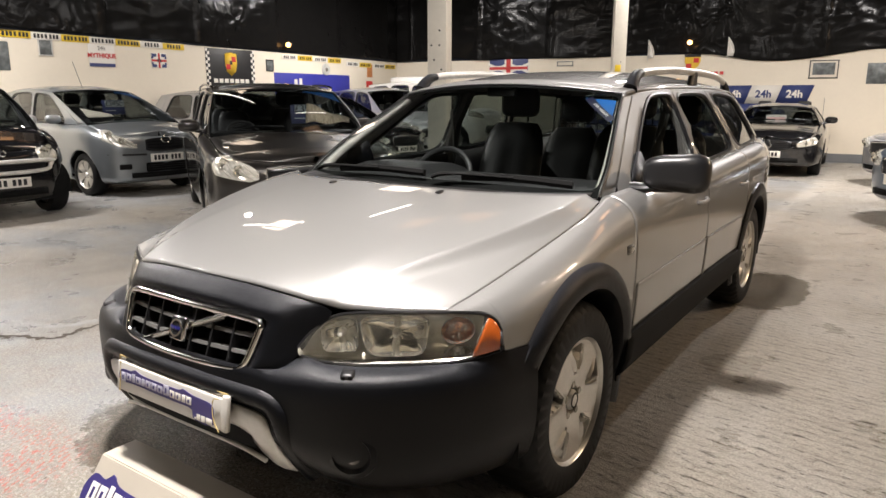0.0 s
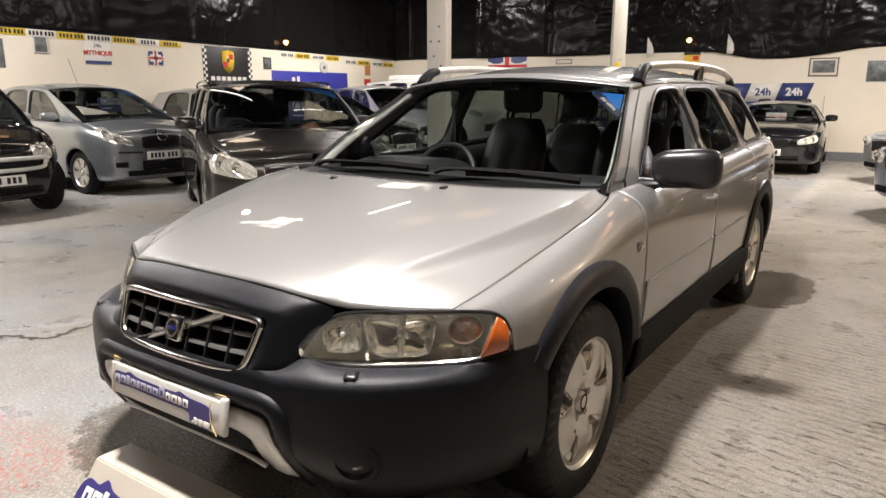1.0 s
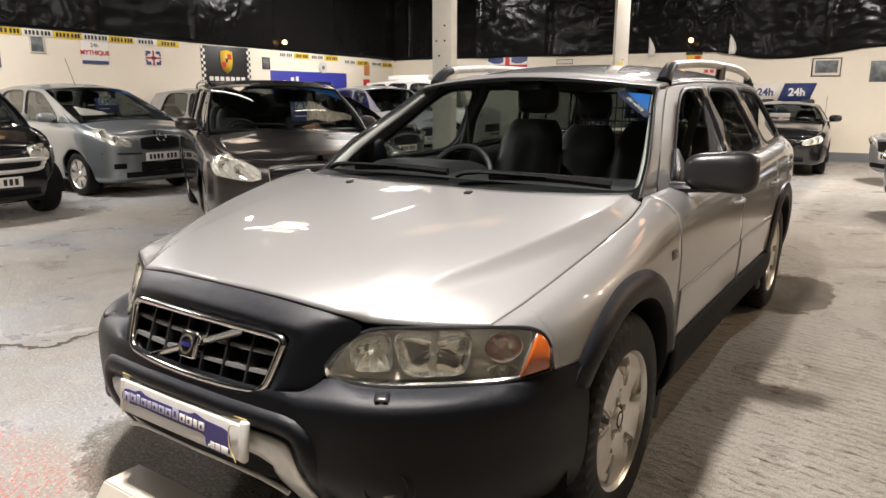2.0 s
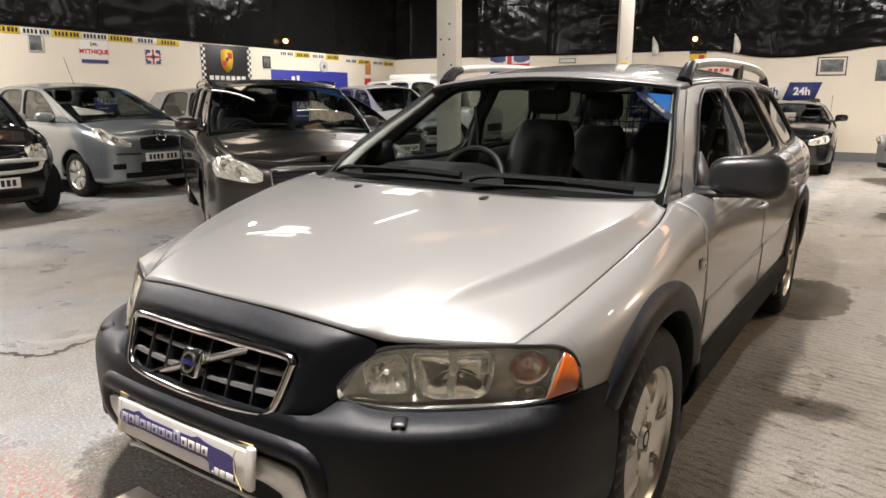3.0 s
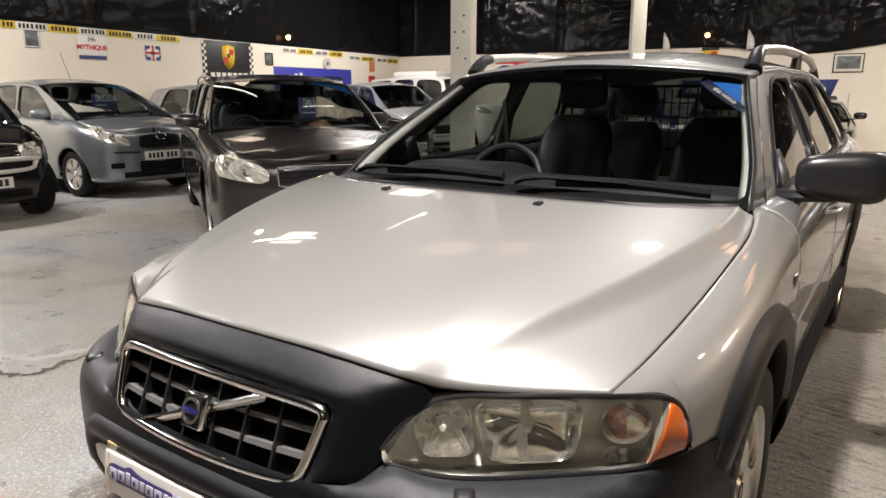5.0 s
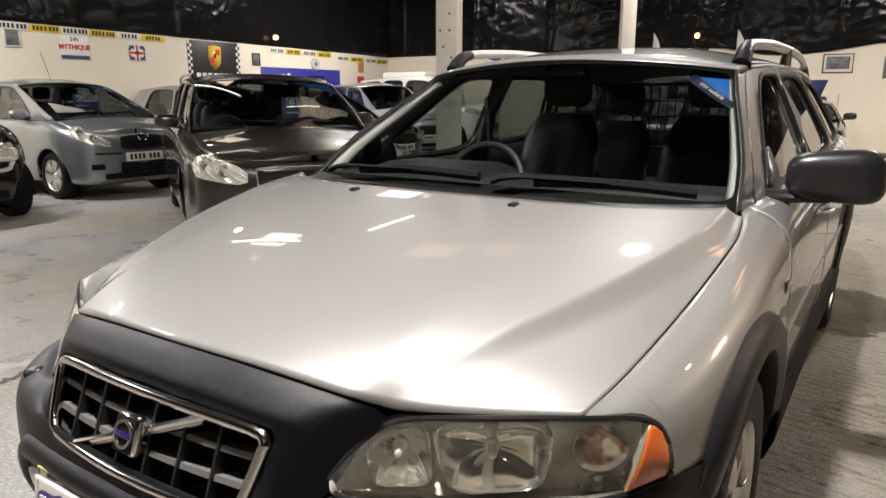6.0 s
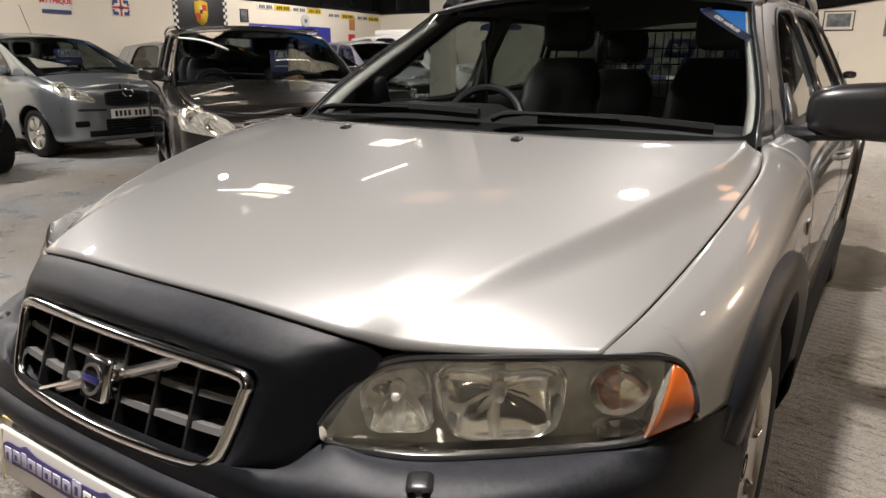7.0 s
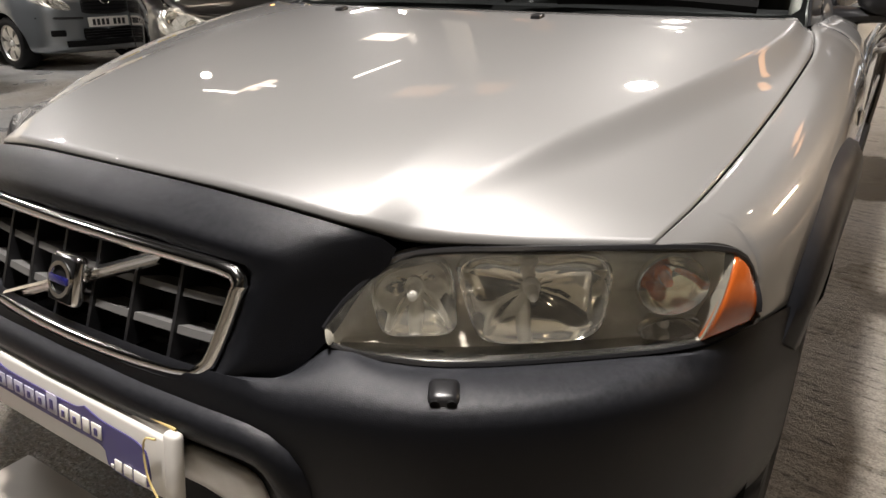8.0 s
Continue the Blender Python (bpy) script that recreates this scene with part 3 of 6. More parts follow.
            part("spoke_fin", grid(fin), ALLOY, w)
    cap = lathe([(0.0, side * -0.010), (0.028, side * -0.012), (0.036, side * -0.022), (0.036, side * -0.04)], 24)
    cap = part("centre_cap", cap, SATIN, w)
    if tread:
        part("cap_ring", lathe([(0.021, side * -0.0112), (0.022, side * -0.0095), (0.027, side * -0.0098), (0.028, side * -0.013)], 24), UNDER, cap)
    for k in range(5):
        a = 2 * math.pi * k / 5 + 0.3
        b = lathe([(0.0, side * -0.0176), (0.007, side * -0.0174), (0.0115, side * -0.0168), (0.0135, side * -0.0180), (0.0140, side * -0.03)], 14)
        part("bolt", b, LAMP_DARK, w).location = (0, 0.057 * math.cos(a), 0.057 * math.sin(a))
    drum = lathe([(0.02, side * -0.09), (r_rim * 0.78, side * -0.09), (r_rim * 0.78, side * -0.11), (0.02, side * -0.11)], 32)
    part("brake_disc", drum, LAMP_DARK, w)
    return w


def greenhouse(parent, body, pane, belt, edge, screen, rear, windows, crown, bow=0.10, tint=None, seal=None, frame=None, header=0.97, middle=None, screen_pane=None, border=False):
    """Roof, pillars and panes over the belt line. belt and edge give (x, z) at y; screen and rear: y at the base and the top;
    windows: (front base, rear base, front top, rear top) of each side pane."""
    seal = seal or SMOOTH_PLASTIC

    def upper(y, s, yy=None):
        xb, zb = belt(y)
        xr, zr = edge(y)
        q = s + 0.12 * s * (1 - s)
        return Vector((xb + (xr - xb) * s, y, zb + (zr - zb) * q))

    def line(a, s):
        return a[0] + (a[1] - a[0]) * s

    def band(front, back, side, s0=0.0, s1=1.0, n=12, m=6, off=0.0):
        rows = []
        for s in np.linspace(s0, s1, n):
            row = []
            for k in range(m):
                y = line(front, s) + (line(back, s) - line(front, s)) * k / (m - 1)
                p = upper(y, s)
                row.append((side * (p.x + off), p.y, p.z))
            rows.append(row)
        return grid(rows)

    def between(p, q, f):
        return (p[0] + (q[0] - p[0]) * f, p[1] + (q[1] - p[1]) * f)

    def rounded(front, back, ang, power, s0, s1, off, side):
        """A place on an outline in the side's plane; power 0 gives a sharp four-sided one."""
        c, d = math.cos(ang), math.sin(ang)
        r = 1 / max(abs(c), abs(d)) if not power else (abs(c) ** power + abs(d) ** power) ** (-1 / power)
        s = s0 + (s1 - s0) * (0.5 + 0.5 * r * d)
        y = line(front, s) + (line(back, s) - line(front, s)) * (0.5 + 0.5 * r * c)
        p = upper(y, s)
        return (side * (p.x + off), p.y, p.z)

    for side in (1, -1):
        first = between(screen, (windows[0][0], windows[0][2]), 0.42)
        last = between((windows[-1][1], windows[-1][3]), rear, 0.35)
        part("pillar", band(screen, first, side), body, parent, thick=0.02)
        part("pillar", band(last, rear, side), body, parent, thick=0.02)
        top = []
        for y in np.linspace(screen[1], rear[1], 30):
            p1, p0 = upper(y, 1.0), upper(y, 0.945)
            top.append([(side * (p0.x + (p1.x - p0.x) * q + 0.003 + 0.006 * math.sin(q * math.pi)), y, p0.z + (p1.z - p0.z) * q + 0.002) for q in np.linspace(0, 1, 5)])
        part("cant_rail", grid(top), body, parent, thick=0.02)
        for k, (fb, rb, ft, rt) in enumerate(windows):
            front = first if k == 0 else between((windows[k - 1][1], windows[k - 1][3]), (fb, ft), 0.53)
            back = last if k == len(windows) - 1 else between((rb, rt), (windows[k + 1][0], windows[k + 1][2]), 0.47)
            angles = np.linspace(0, 2 * math.pi, 72, endpoint=False) + 0.02
            rings = []
            for f, off in ((0.0, 0.0), (0.5, 0.004), (0.85, 0.003), (1.0, -0.006), (1.0, -0.02)):
                ring = []
                for g in angles:
                    o = Vector(rounded(front, back, g, 0, 0.0, 1.0, off, side))
                    i = Vector(rounded((fb, ft), (rb, rt), g, 5.5, 0.015, 0.90, off, side))
                    ring.append(o.lerp(i, f))
                rings.append(ring)
            part("window_frame", grid(rings, closed_v=True), frame or body, parent)
            ob = part("side_window", band((fb, ft), (rb, rt), side, 0.0, 0.92, 10, 12, -0.014), (tint or pane) if k >= 2 else middle if k == 1 and middle else pane, parent)
            ob.visible_shadow = False
            ring = [rounded((fb, ft), (rb, rt), g, 5.5, 0.02, 0.89, -0.004, side) for g in angles]
            part("window_seal", tube(ring + ring[:1], 0.0115, 6, caps=False), seal, parent)

    def across(y0, y1, s, n, bw, cr):
        e = upper(y0 + (y1 - y0) * s, s)
        row = []
        for q in np.linspace(-1, 1, n):
            row.append((q * (e.x + 0.001), e.y + bw * (1 - q * q), e.z + cr * (1 - q * q)))
        return row

    c0 = crown(screen[1])
    if header < 1:
        rows = [across(screen[0], screen[1], s, 25, -bow * (1 - 0.3 * s) - 0.004, 0.012 * (1 - s) + c0 * s + 0.004) for s in np.linspace(header, 1, 5)]
        part("roof_header", grid(rows), body, parent)
    rows = [across(screen[0], screen[1], s, 25, -bow * (1 - 0.3 * s), 0.012 * (1 - s) + c0 * s) for s in np.linspace(0, header, 14)]
    ob = part("windscreen", grid(rows), screen_pane or pane, parent)
    ob.visible_shadow = False
    if border:
        def on_pane(q, s):
            e = upper(screen[0] + (screen[1] - screen[0]) * s, s)
            return (q * (e.x + 0.001), e.y - bow * (1 - 0.3 * s) * (1 - q * q) + 0.003, e.z + (0.012 * (1 - s) + c0 * s) * (1 - q * q) - 0.003)

        rings = []
        for f in (0.0, 0.5, 1.0):
            ring = []
            for g in np.linspace(0, 2 * math.pi, 160, endpoint=False):
                c, d = math.cos(g), math.sin(g)
                ro = 1 / max(abs(c), abs(d))
                ri = (abs(c) ** 26 + abs(d) ** 26) ** (-1 / 26)
                qo, so = c * ro, header * (0.5 + 0.5 * d * ro)
                qi, si = 0.978 * c * ri, 0.045 + (header - 0.022 - 0.045) * (0.5 + 0.5 * d * ri)
                ring.append(on_pane(qo + (qi - qo) * f, so + (si - so) * f))
            rings.append(ring)
        part("screen_border", grid(rings, closed_v=True), UNDER, parent, "black printed border of the windscreen")
    rim = [r[0] for r in rows] + rows[-1][1:] + [r[-1] for r in rows[::-1]][1:]
    part("screen_seal", tube([(p[0], p[1] - 0.001, p[2] + 0.001) for p in rim], 0.0045, 6), seal, parent)
    rows = [across(rear[0], rear[1], s, 17, bow * 0.6, 0.01 * (1 - s) + crown(rear[1]) * s) for s in np.linspace(0.05, 0.97, 10)]
    ob = part("rear_window", grid(rows), tint or pane, parent)
    ob.visible_shadow = False
    rows = []
    for u in np.linspace(0, 1, 34):
        y = screen[1] + (rear[1] - screen[1]) * u
        e = upper(y, 1.0)
        bw = -bow * 0.7 * max(0, 1 - u * 8) ** 2 + bow * 0.6 * max(0, 1 - (1 - u) * 8) ** 2
        rows.append([(q * e.x, y + bw * (1 - q * q), e.z + crown(y) * (1 - abs(q) ** 2.6)) for q in np.linspace(-1, 1, 25)])
    part("roof", grid(rows), body, parent, thick=0.02)
    return upper


def seat(parent, at, mat=None, wide=0.50, lean=18):
    """A car seat with cushion, back and headrest."""
    mat = mat or LEATHER
    s = part("seat", box(wide, 0.50, 0.16, (0, 0, 0), 0.05, seg=3), mat, parent)
    s.location = at
    bm = bmesh.new()
    rows = []
    for z in np.r_[np.linspace(0, 0.5, 7), 0.55, 0.59, 0.62, 0.64]:
        w = wide / 2 * (1.0 - (z / 0.69) ** 5) ** 0.5 * (0.94 + 0.06 * math.cos(z * 9))
        y = 0.22 + math.tan(radians(lean)) * z
        rows.append([(w * math.cos(a), y + (0.075 - 0.03 * z) * (1.0 - (z / 0.70) ** 6) ** 0.5 * math.sin(a) * (1 + 0.35 * abs(math.cos(a))), z) for a in np.linspace(0, 2 * math.pi, 20, endpoint=False)])
    grid(rows, bm, closed_v=True)
    bm.verts.ensure_lookup_table()
    tops = [bm.verts[len(bm.verts) - 20 + k] for k in range(20)]
    mid = bm.verts.new((0, 0.22 + math.tan(radians(lean)) * 0.65, 0.645))
    for k in range(20):
        bm.faces.new((tops[k], tops[(k + 1) % 20], mid))
    part("seat_back", bm, mat, s)
    top = 0.22 + math.tan(radians(lean)) * 0.74
    part("headrest", box(0.26, 0.11, 0.19, (0, top, 0.77), 0.054, seg=4), mat, s)
    for dx in (-0.06, 0.06):
        part("headrest_post", tube([(dx, top - 0.03, 0.58), (dx, top, 0.70)], 0.007, 6), CHROME, s)
    return s


def steering_wheel(parent, at, r=0.19):
    bm = bmesh.new()
    ring = [(r * math.cos(a), 0, r * math.sin(a)) for a in np.linspace(0, 2 * math.pi, 41)]
    tube(ring, 0.016, 8, bm, caps=False)
    box(0.15, 0.05, 0.12, (0, 0.01, 0), 0.03, bm)
    for a in (0, 180, 250, 290):
        box(0.13, 0.015, 0.03, (0.11 * math.cos(radians(a)), 0.005, 0.11 * math.sin(radians(a))), 0.005, bm, Matrix.Rotation(-radians(a), 4, "Y"))
    w = part("steering_wheel", bm, CABIN, parent)
    w.matrix_basis = pose(*at, -25, 0, 0)
    return w


def bars(parent, m, spans, height, mat, depth=0.003):
    """Unreadable lettering as plain bars: (centre, width) pairs along x on a plate facing -y."""
    for c, w in spans:
        ob = part("bar", box(w, depth, height), mat, parent)
        ob.matrix_basis = m @ Matrix.Translation((c, 0, 0))


def plate(parent, at, turn=0.0, tip=0.0, mat=None, w=0.52, h=0.111):
    p = part("number_plate", box(w, 0.008, h, (0, 0, 0), 0.003), mat or WHITE_PRINT, parent)
    p.matrix_basis = pose(*at, tip, 0, turn)
    sp = [(-0.19 + 0.058 * k + (0.035 if k > 3 else 0), 0.036) for k in range(7)]
    bars(p, pose(0, -0.005, 0), [(c * w / 0.52, x * w / 0.52) for c, x in sp], h * 0.62, INK)
    return p

# ---- the silver estate car in the middle: nose towards -y, front axle at y = 0 ----
estate = thing("estate_car", "silver all-road estate car with charcoal plastic bumpers and arch cladding", "car")

seam_x = curve((-0.566, 0.741), (-0.45, 0.765), (-0.2, 0.792), (0.0, 0.804), (0.2, 0.81), (0.33, 0.798), (0.42, 0.778))
seam_z = curve((-0.566, 0.784), (-0.45, 0.812), (-0.2, 0.866), (0.0, 0.905), (0.2, 0.943), (0.33, 0.967), (0.42, 0.984))
belt_x = curve((0.42, 0.778), (0.6, 0.800), (1.5, 0.818), (2.4, 0.827), (3.1, 0.80), (3.6, 0.74))
belt_z = curve((0.42, 0.986), (0.6, 0.998), (1.5, 1.012), (2.4, 1.043), (3.1, 1.062), (3.6, 1.065))
flank_w = curve((-0.566, 0.80), (-0.45, 0.862), (-0.36, 0.886), (-0.2, 0.906), (0, 0.914), (0.4, 0.908), (1.5, 0.906), (2.7, 0.914), (3.1, 0.90), (3.45, 0.855), (3.62, 0.79))
HUB = 0.34


def top_edge(y):
    return (seam_x(y), seam_z(y)) if y < 0.42 else (belt_x(y), belt_z(y))


def flank_section(y, n=60):
    xt, zt = top_edge(y)
    w = flank_w(y)
    pts = [(xt, zt), (xt + 0.50 * (w - xt), zt - 0.024), (xt + 0.86 * (w - xt), zt - 0.075), (w, zt - 0.17), (w + 0.002, min(0.66, zt - 0.20)), (w - 0.006, 0.50), (w - 0.022, 0.38), (w - 0.06, 0.26)]
    return smooth(pts, n)


def flank(y0, y1, low, high=None, cols=50, rows=26, off=0.0):
    """Body side between two stations; low(y) is the lower edge, high(y) an upper one."""
    out = []
    for y in np.linspace(y0, y1, cols):
        sec = flank_section(y)
        z = sec[::-1, 1]
        param = np.arange(len(sec))[::-1]
        a = 0.0 if high is None else float(np.interp(high(y), z, param))
        b = max(float(np.interp(low(y), z, param)), a + 1e-4)
        ks = np.linspace(a, b, rows)
        out.append([(np.interp(k, range(len(sec)), sec[:, 0]) + off, y, np.interp(k, range(len(sec)), sec[:, 1])) for k in ks])
    return out


def arch(y, yc, r, base):
    d = abs(y - yc)
    return max(base, HUB + math.sqrt(max(r * r - d * d, 0))) if d < r else base


lamp_top = curve((-0.566, 0.782), (-0.5, 0.774), (-0.468, 0.756), (-0.453, 0.718))
ARCH_R = 0.44


def fender_low(y):
    if y < -0.452:
        return lamp_top(y)
    return arch(y, 0.0, ARCH_R, 0.655 if y < 0 else 0.455)


for side in (1, -1):
    cols = flank(-0.566, -0.453, fender_low, cols=14) + flank(-0.4515, 0.466, fender_low, cols=72)
    part("front_wing", grid(flip_x(cols, side)), SILVER, estate, thick=0.012)
    part("front_door", grid(flip_x(flank(0.471, 1.535, lambda y: 0.455), side)), SILVER, estate, thick=0.014)
    part("rear_door", grid(flip_x(flank(1.541, 2.46, lambda y: arch(y, 2.763, ARCH_R, 0.455)), side)), SILVER, estate, thick=0.014)
    part("rear_quarter", grid(flip_x(flank(2.466, 3.62, lambda y: arch(y, 2.763, ARCH_R, 0.455), cols=80), side)), SILVER, estate, thick=0.012)
    for y0, y1 in ((0.492, 1.528), (1.548, 2.345)):
        part("door_cladding", grid(flip_x(flank(y0, y1, lambda y: 0.462, lambda y: 0.648 + 0.012 * (y - 0.5), off=0.005, rows=14), side)), SILVER, estate, thick=0.006)
    for y in (1.40, 2.30):
        w = flank_w(y)
        h = part("door_handle", tube(smooth([(side * (w - 0.012), y - 0.085, 0.862), (side * (w + 0.018), y - 0.05, 0.866), (side * (w + 0.020), y + 0.04, 0.868), (side * (w - 0.010), y + 0.075, 0.866)], 14), 0.010, 8), SILVER, estate)
    rows = []
    for y in np.linspace(0.40, 2.38, 30):
        w = flank_w(y)
        rows.append([(side * (w + a), y, z) for a, z in ((-0.02, 0.466), (0.010, 0.458), (0.016, 0.43), (0.012, 0.36), (-0.01, 0.30), (-0.07, 0.26), (-0.16, 0.25))])
    part("sill_cladding", grid(rows), UNDER, estate, thick=0.01)
    for yc, a0, a1 in ((0.0, -24, 146), (2.763, -24, 196)):
        rows = []
        for a in np.linspace(radians(a0), radians(a1), 48):
            row = []
            for r, off in ((0.384, -0.10), (0.386, -0.012), (0.395, 0.012), (0.42, 0.024), (0.452, 0.023), (0.476, 0.012), (0.486, -0.012)):
                y = yc + r * math.cos(a)
                z = HUB + r * math.sin(a) * (1.0 if math.sin(a) > 0 else 0.9)
                sec = flank_section(min(max(y, -0.44), 3.5))
                w = float(np.interp(max(z, 0.3), sec[::-1, 1], sec[::-1, 0]))
                row.append((side * (w + off), y, z))
            rows.append(row)
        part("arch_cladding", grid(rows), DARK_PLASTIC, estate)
        liner = []
        for a in np.linspace(radians(-10), radians(190), 26):
            liner.append([(side * x, yc + 0.404 * math.cos(a), HUB + 0.404 * math.sin(a)) for x in (0.50, 0.66, 0.83, 0.885)])
        part("wheel_well", grid(liner), UNDER, estate)
    part("wheel_back", box(0.02, 0.78, 0.55, (side * 0.50, 0, 0.5)), UNDER, estate)
    part("wheel_back", box(0.02, 0.78, 0.55, (side * 0.50, 2.763, 0.5)), UNDER, estate)
    wheel(estate, (side * 0.895, 0, HUB), side, 0.342, 0.222, 0.215, 5)
    wheel(estate, (side * 0.885, 2.763, HUB), side, 0.342, 0.222, 0.215, 5)
    rep = part("side_repeater", box(0.014, 0.056, 0.030, (0, 0, 0), 0.006), LENS, estate)
    rep.location = (side * (flank_w(0.4) + 0.002), 0.40, 0.80)
    part("repeater_base", box(0.012, 0.068, 0.040, (0, 0, 0), 0.006), SMOOTH_PLASTIC, rep).location = (side * -0.005, 0, 0)

part("underbody", box(1.40, 3.6, 0.08, (0, 1.75, 0.30)), UNDER, estate)
part("floor_pan", box(1.74, 1.84, 0.05, (0, 1.385, 0.315), 0.01), UNDER, estate)
part("engine_bay", box(0.98, 0.9, 0.34, (0, -0.22, 0.56)), UNDER, estate)

# bonnet
front_y = curve((0, -0.800), (0.27, -0.790), (0.54, -0.760), (0.635, -0.717), (0.8, -0.652), (1, -0.569))
front_z = curve((0, 0.834), (0.27, 0.829), (0.54, 0.806), (0.635, 0.785), (0.8, 0.780), (1, 0.784))
rear_y = curve((0, 0.118), (0.4, 0.124), (0.6, 0.150), (0.8, 0.215), (0.93, 0.285), (1, 0.375))


def mid_z(y):
    s = y + 0.80
    return 0.845 + 0.2291 * s - 0.0528 * s * s


crest_at = curve((0, 0.592), (0.077, 0.646), (0.14, 0.692), (0.23, 0.736), (0.32, 0.784), (0.44, 0.835), (0.60, 0.886), (0.80, 0.932), (1, 0.962))


def crest(a, u, step=1.0):
    """How much of the bonnet's rise is left at a share a of its half width: a raised middle, a step down, a low outer strip."""
    vc = crest_at(u)
    if a < vc:
        return 1 - 0.15 * (a / vc) ** 2.4
    t = (a - vc) / (1 - vc)
    wide = min(0.088, 0.80 * (1 - vc))
    q = min((a - vc) / wide, 1.0)
    f = min(max((u - 0.02) / 0.22, 0), 1)
    f = (0.16 + 0.84 * f * f * (3 - 2 * f)) * step
    fall = 1 - (1 - q) ** 2 * (1 + 0.35 * q)
    return 0.85 * (1 - 0.48 * f * fall - (1 - 0.48 * f) * t ** 1.2)


rows = []
for u in np.r_[np.linspace(0, 0.12, 8)[:-1], np.linspace(0.12, 1, 36)]:
    row = []
    for v in np.linspace(-1, 1, 321):
        a = abs(v)
        ys = -0.569 + 0.944 * u
        y = front_y(a) + (rear_y(a) - front_y(a)) * u
        yc = -0.80 + 0.918 * u

        def height(uu, a, step=1.0):
            s = -0.569 + 0.944 * uu
            zs = seam_z(s)
            return zs + (mid_z(-0.80 + 0.918 * uu) - zs) * crest(a, uu, step)

        z = height(u, a) + (front_z(a) - height(0.0, a, 0.0)) * (1 - u) ** 9
        xs = seam_x(ys) - 0.004
        row.append((v * xs, y, z + 0.001))
    rows.append(row)
part("bonnet", grid(rows), SILVER, estate, thick=0.014)
rear_edge = rows[-1]
for s in (1, -1):
    nz = part("washer_jet", box(0.024, 0.030, 0.013, (0, 0, 0), 0.005), SMOOTH_PLASTIC, estate)
    nz.matrix_basis = pose(s * 0.275, 0.06, 1.004, 10, 0, 0)

# roof, pillars and glass
roof_x = curve((0.9, 0.600), (1.5, 0.628), (2.3, 0.632), (3.0, 0.612), (3.6, 0.57))
roof_z = curve((0.9, 1.372), (1.2, 1.400), (1.6, 1.418), (2.3, 1.424), (3.0, 1.405), (3.6, 1.35))
crown = curve((0.9, 0.032), (1.4, 0.074), (2.0, 0.088), (3.0, 0.080), (3.6, 0.065))
BELT = lambda y: (belt_x(y) - 0.004, belt_z(y) - 0.003)
ROOF = lambda y: (roof_x(y), roof_z(y))
upper = greenhouse(estate, SILVER, GLASS, BELT, ROOF, (0.40, 1.05), (3.56, 3.30), [(0.70, 1.625, 1.34, 1.615), (1.675, 2.43, 1.665, 2.24), (2.52, 3.30, 2.33, 3.06)], crown, 0.10, TINTED, header=0.965, middle=REAR_GLASS, screen_pane=SCREEN_GLASS, border=True)

# scuttle, wipers and dashboard
rows = []
for k in range(0, 321, 5):
    p = rear_edge[k]
    a = abs(p[0]) / 0.76
    rows.append([(p[0], p[1] + 0.006 + d, p[2] - 0.004 - h) for d, h in ((0, 0.002), (0.02, 0.016), (0.10 - 0.06 * a, 0.022), (0.26 - 0.20 * a, 0.016))])
part("scuttle", grid(rows), UNDER, estate, thick=0.01)


def wiper(parent, a, b, mat):
    """An arm and blade lying from the pivot a to the tip b."""
    a, b = Vector(a), Vector(b)
    w = part("wiper", tube(smooth([a, a + (b - a) * 0.12 + Vector((0, 0, 0.018)), a + (b - a) * 0.6 + Vector((0, 0, 0.016))], 12), [0.016] * 3 + [0.010] * 9, 8, flat=0.6), mat, parent)
    d = b - a
    part("wiper_blade", tube(smooth([a + d * 0.22 + Vector((0, 0.006, 0.006)), a + d * 0.6 + Vector((0, 0.004, 0.012)), b], 14), 0.011, 6, flat=1.5), mat, w)
    return w


wiper(estate, (0.08, 0.285, 1.030), (0.66, 0.415, 1.022), UNDER)
wiper(estate, (-0.62, 0.330, 1.022), (0.02, 0.315, 1.040), UNDER)
rows = []
for y, z in ((0.30, 0.985), (0.42, 1.00), (0.60, 1.005), (0.80, 1.0), (0.92, 0.97), (0.98, 0.90), (0.98, 0.60)):
    rows.append([(x, y + 0.02 * math.cos(x * 2), z + (0.035 if -0.56 < x < -0.16 and 0.55 < y < 0.95 else 0)) for x in np.linspace(-0.74, 0.74, 33)])
part("dashboard", grid(rows), CABIN, estate, thick=0.01)
steering_wheel(estate, (-0.36, 0.98, 0.915), 0.185)
for x in (-0.37, 0.37):
    seat(estate, (x, 1.42, 0.56))
for x in (-0.38, 0.38):
    seat(estate, (x, 2.28, 0.50), wide=0.50, lean=22)
part("cabin_floor", box(1.4, 2.9, 0.03, (0, 2.0, 0.36)), CABIN, estate)
part("load_floor", box(1.2, 0.9, 0.03, (0, 3.05, 0.70)), CABIN, estate)
for s in (1, -1):
    part("door_lining", grid([[(s * (belt_x(y) - 0.05), y, z) for z in np.linspace(0.40, belt_z(y) - 0.01, 6)] for y in np.linspace(0.6, 3.3, 14)]), CABIN, estate, thick=0.02)
    part("inner_pillar", tube([(s * 0.775, 1.66, 0.9), (s * 0.715, 1.66, 1.2), (s * 0.60, 1.65, 1.40)], [0.045, 0.04, 0.035], 8), TRIM_GREY, estate)
mir = part("interior_mirror", box(0.19, 0.03, 0.05, (0, 0, 0), 0.014), CABIN, estate)
mir.matrix_basis = pose(0, 1.00, 1.385, -12, 0, -12)
roofin = []
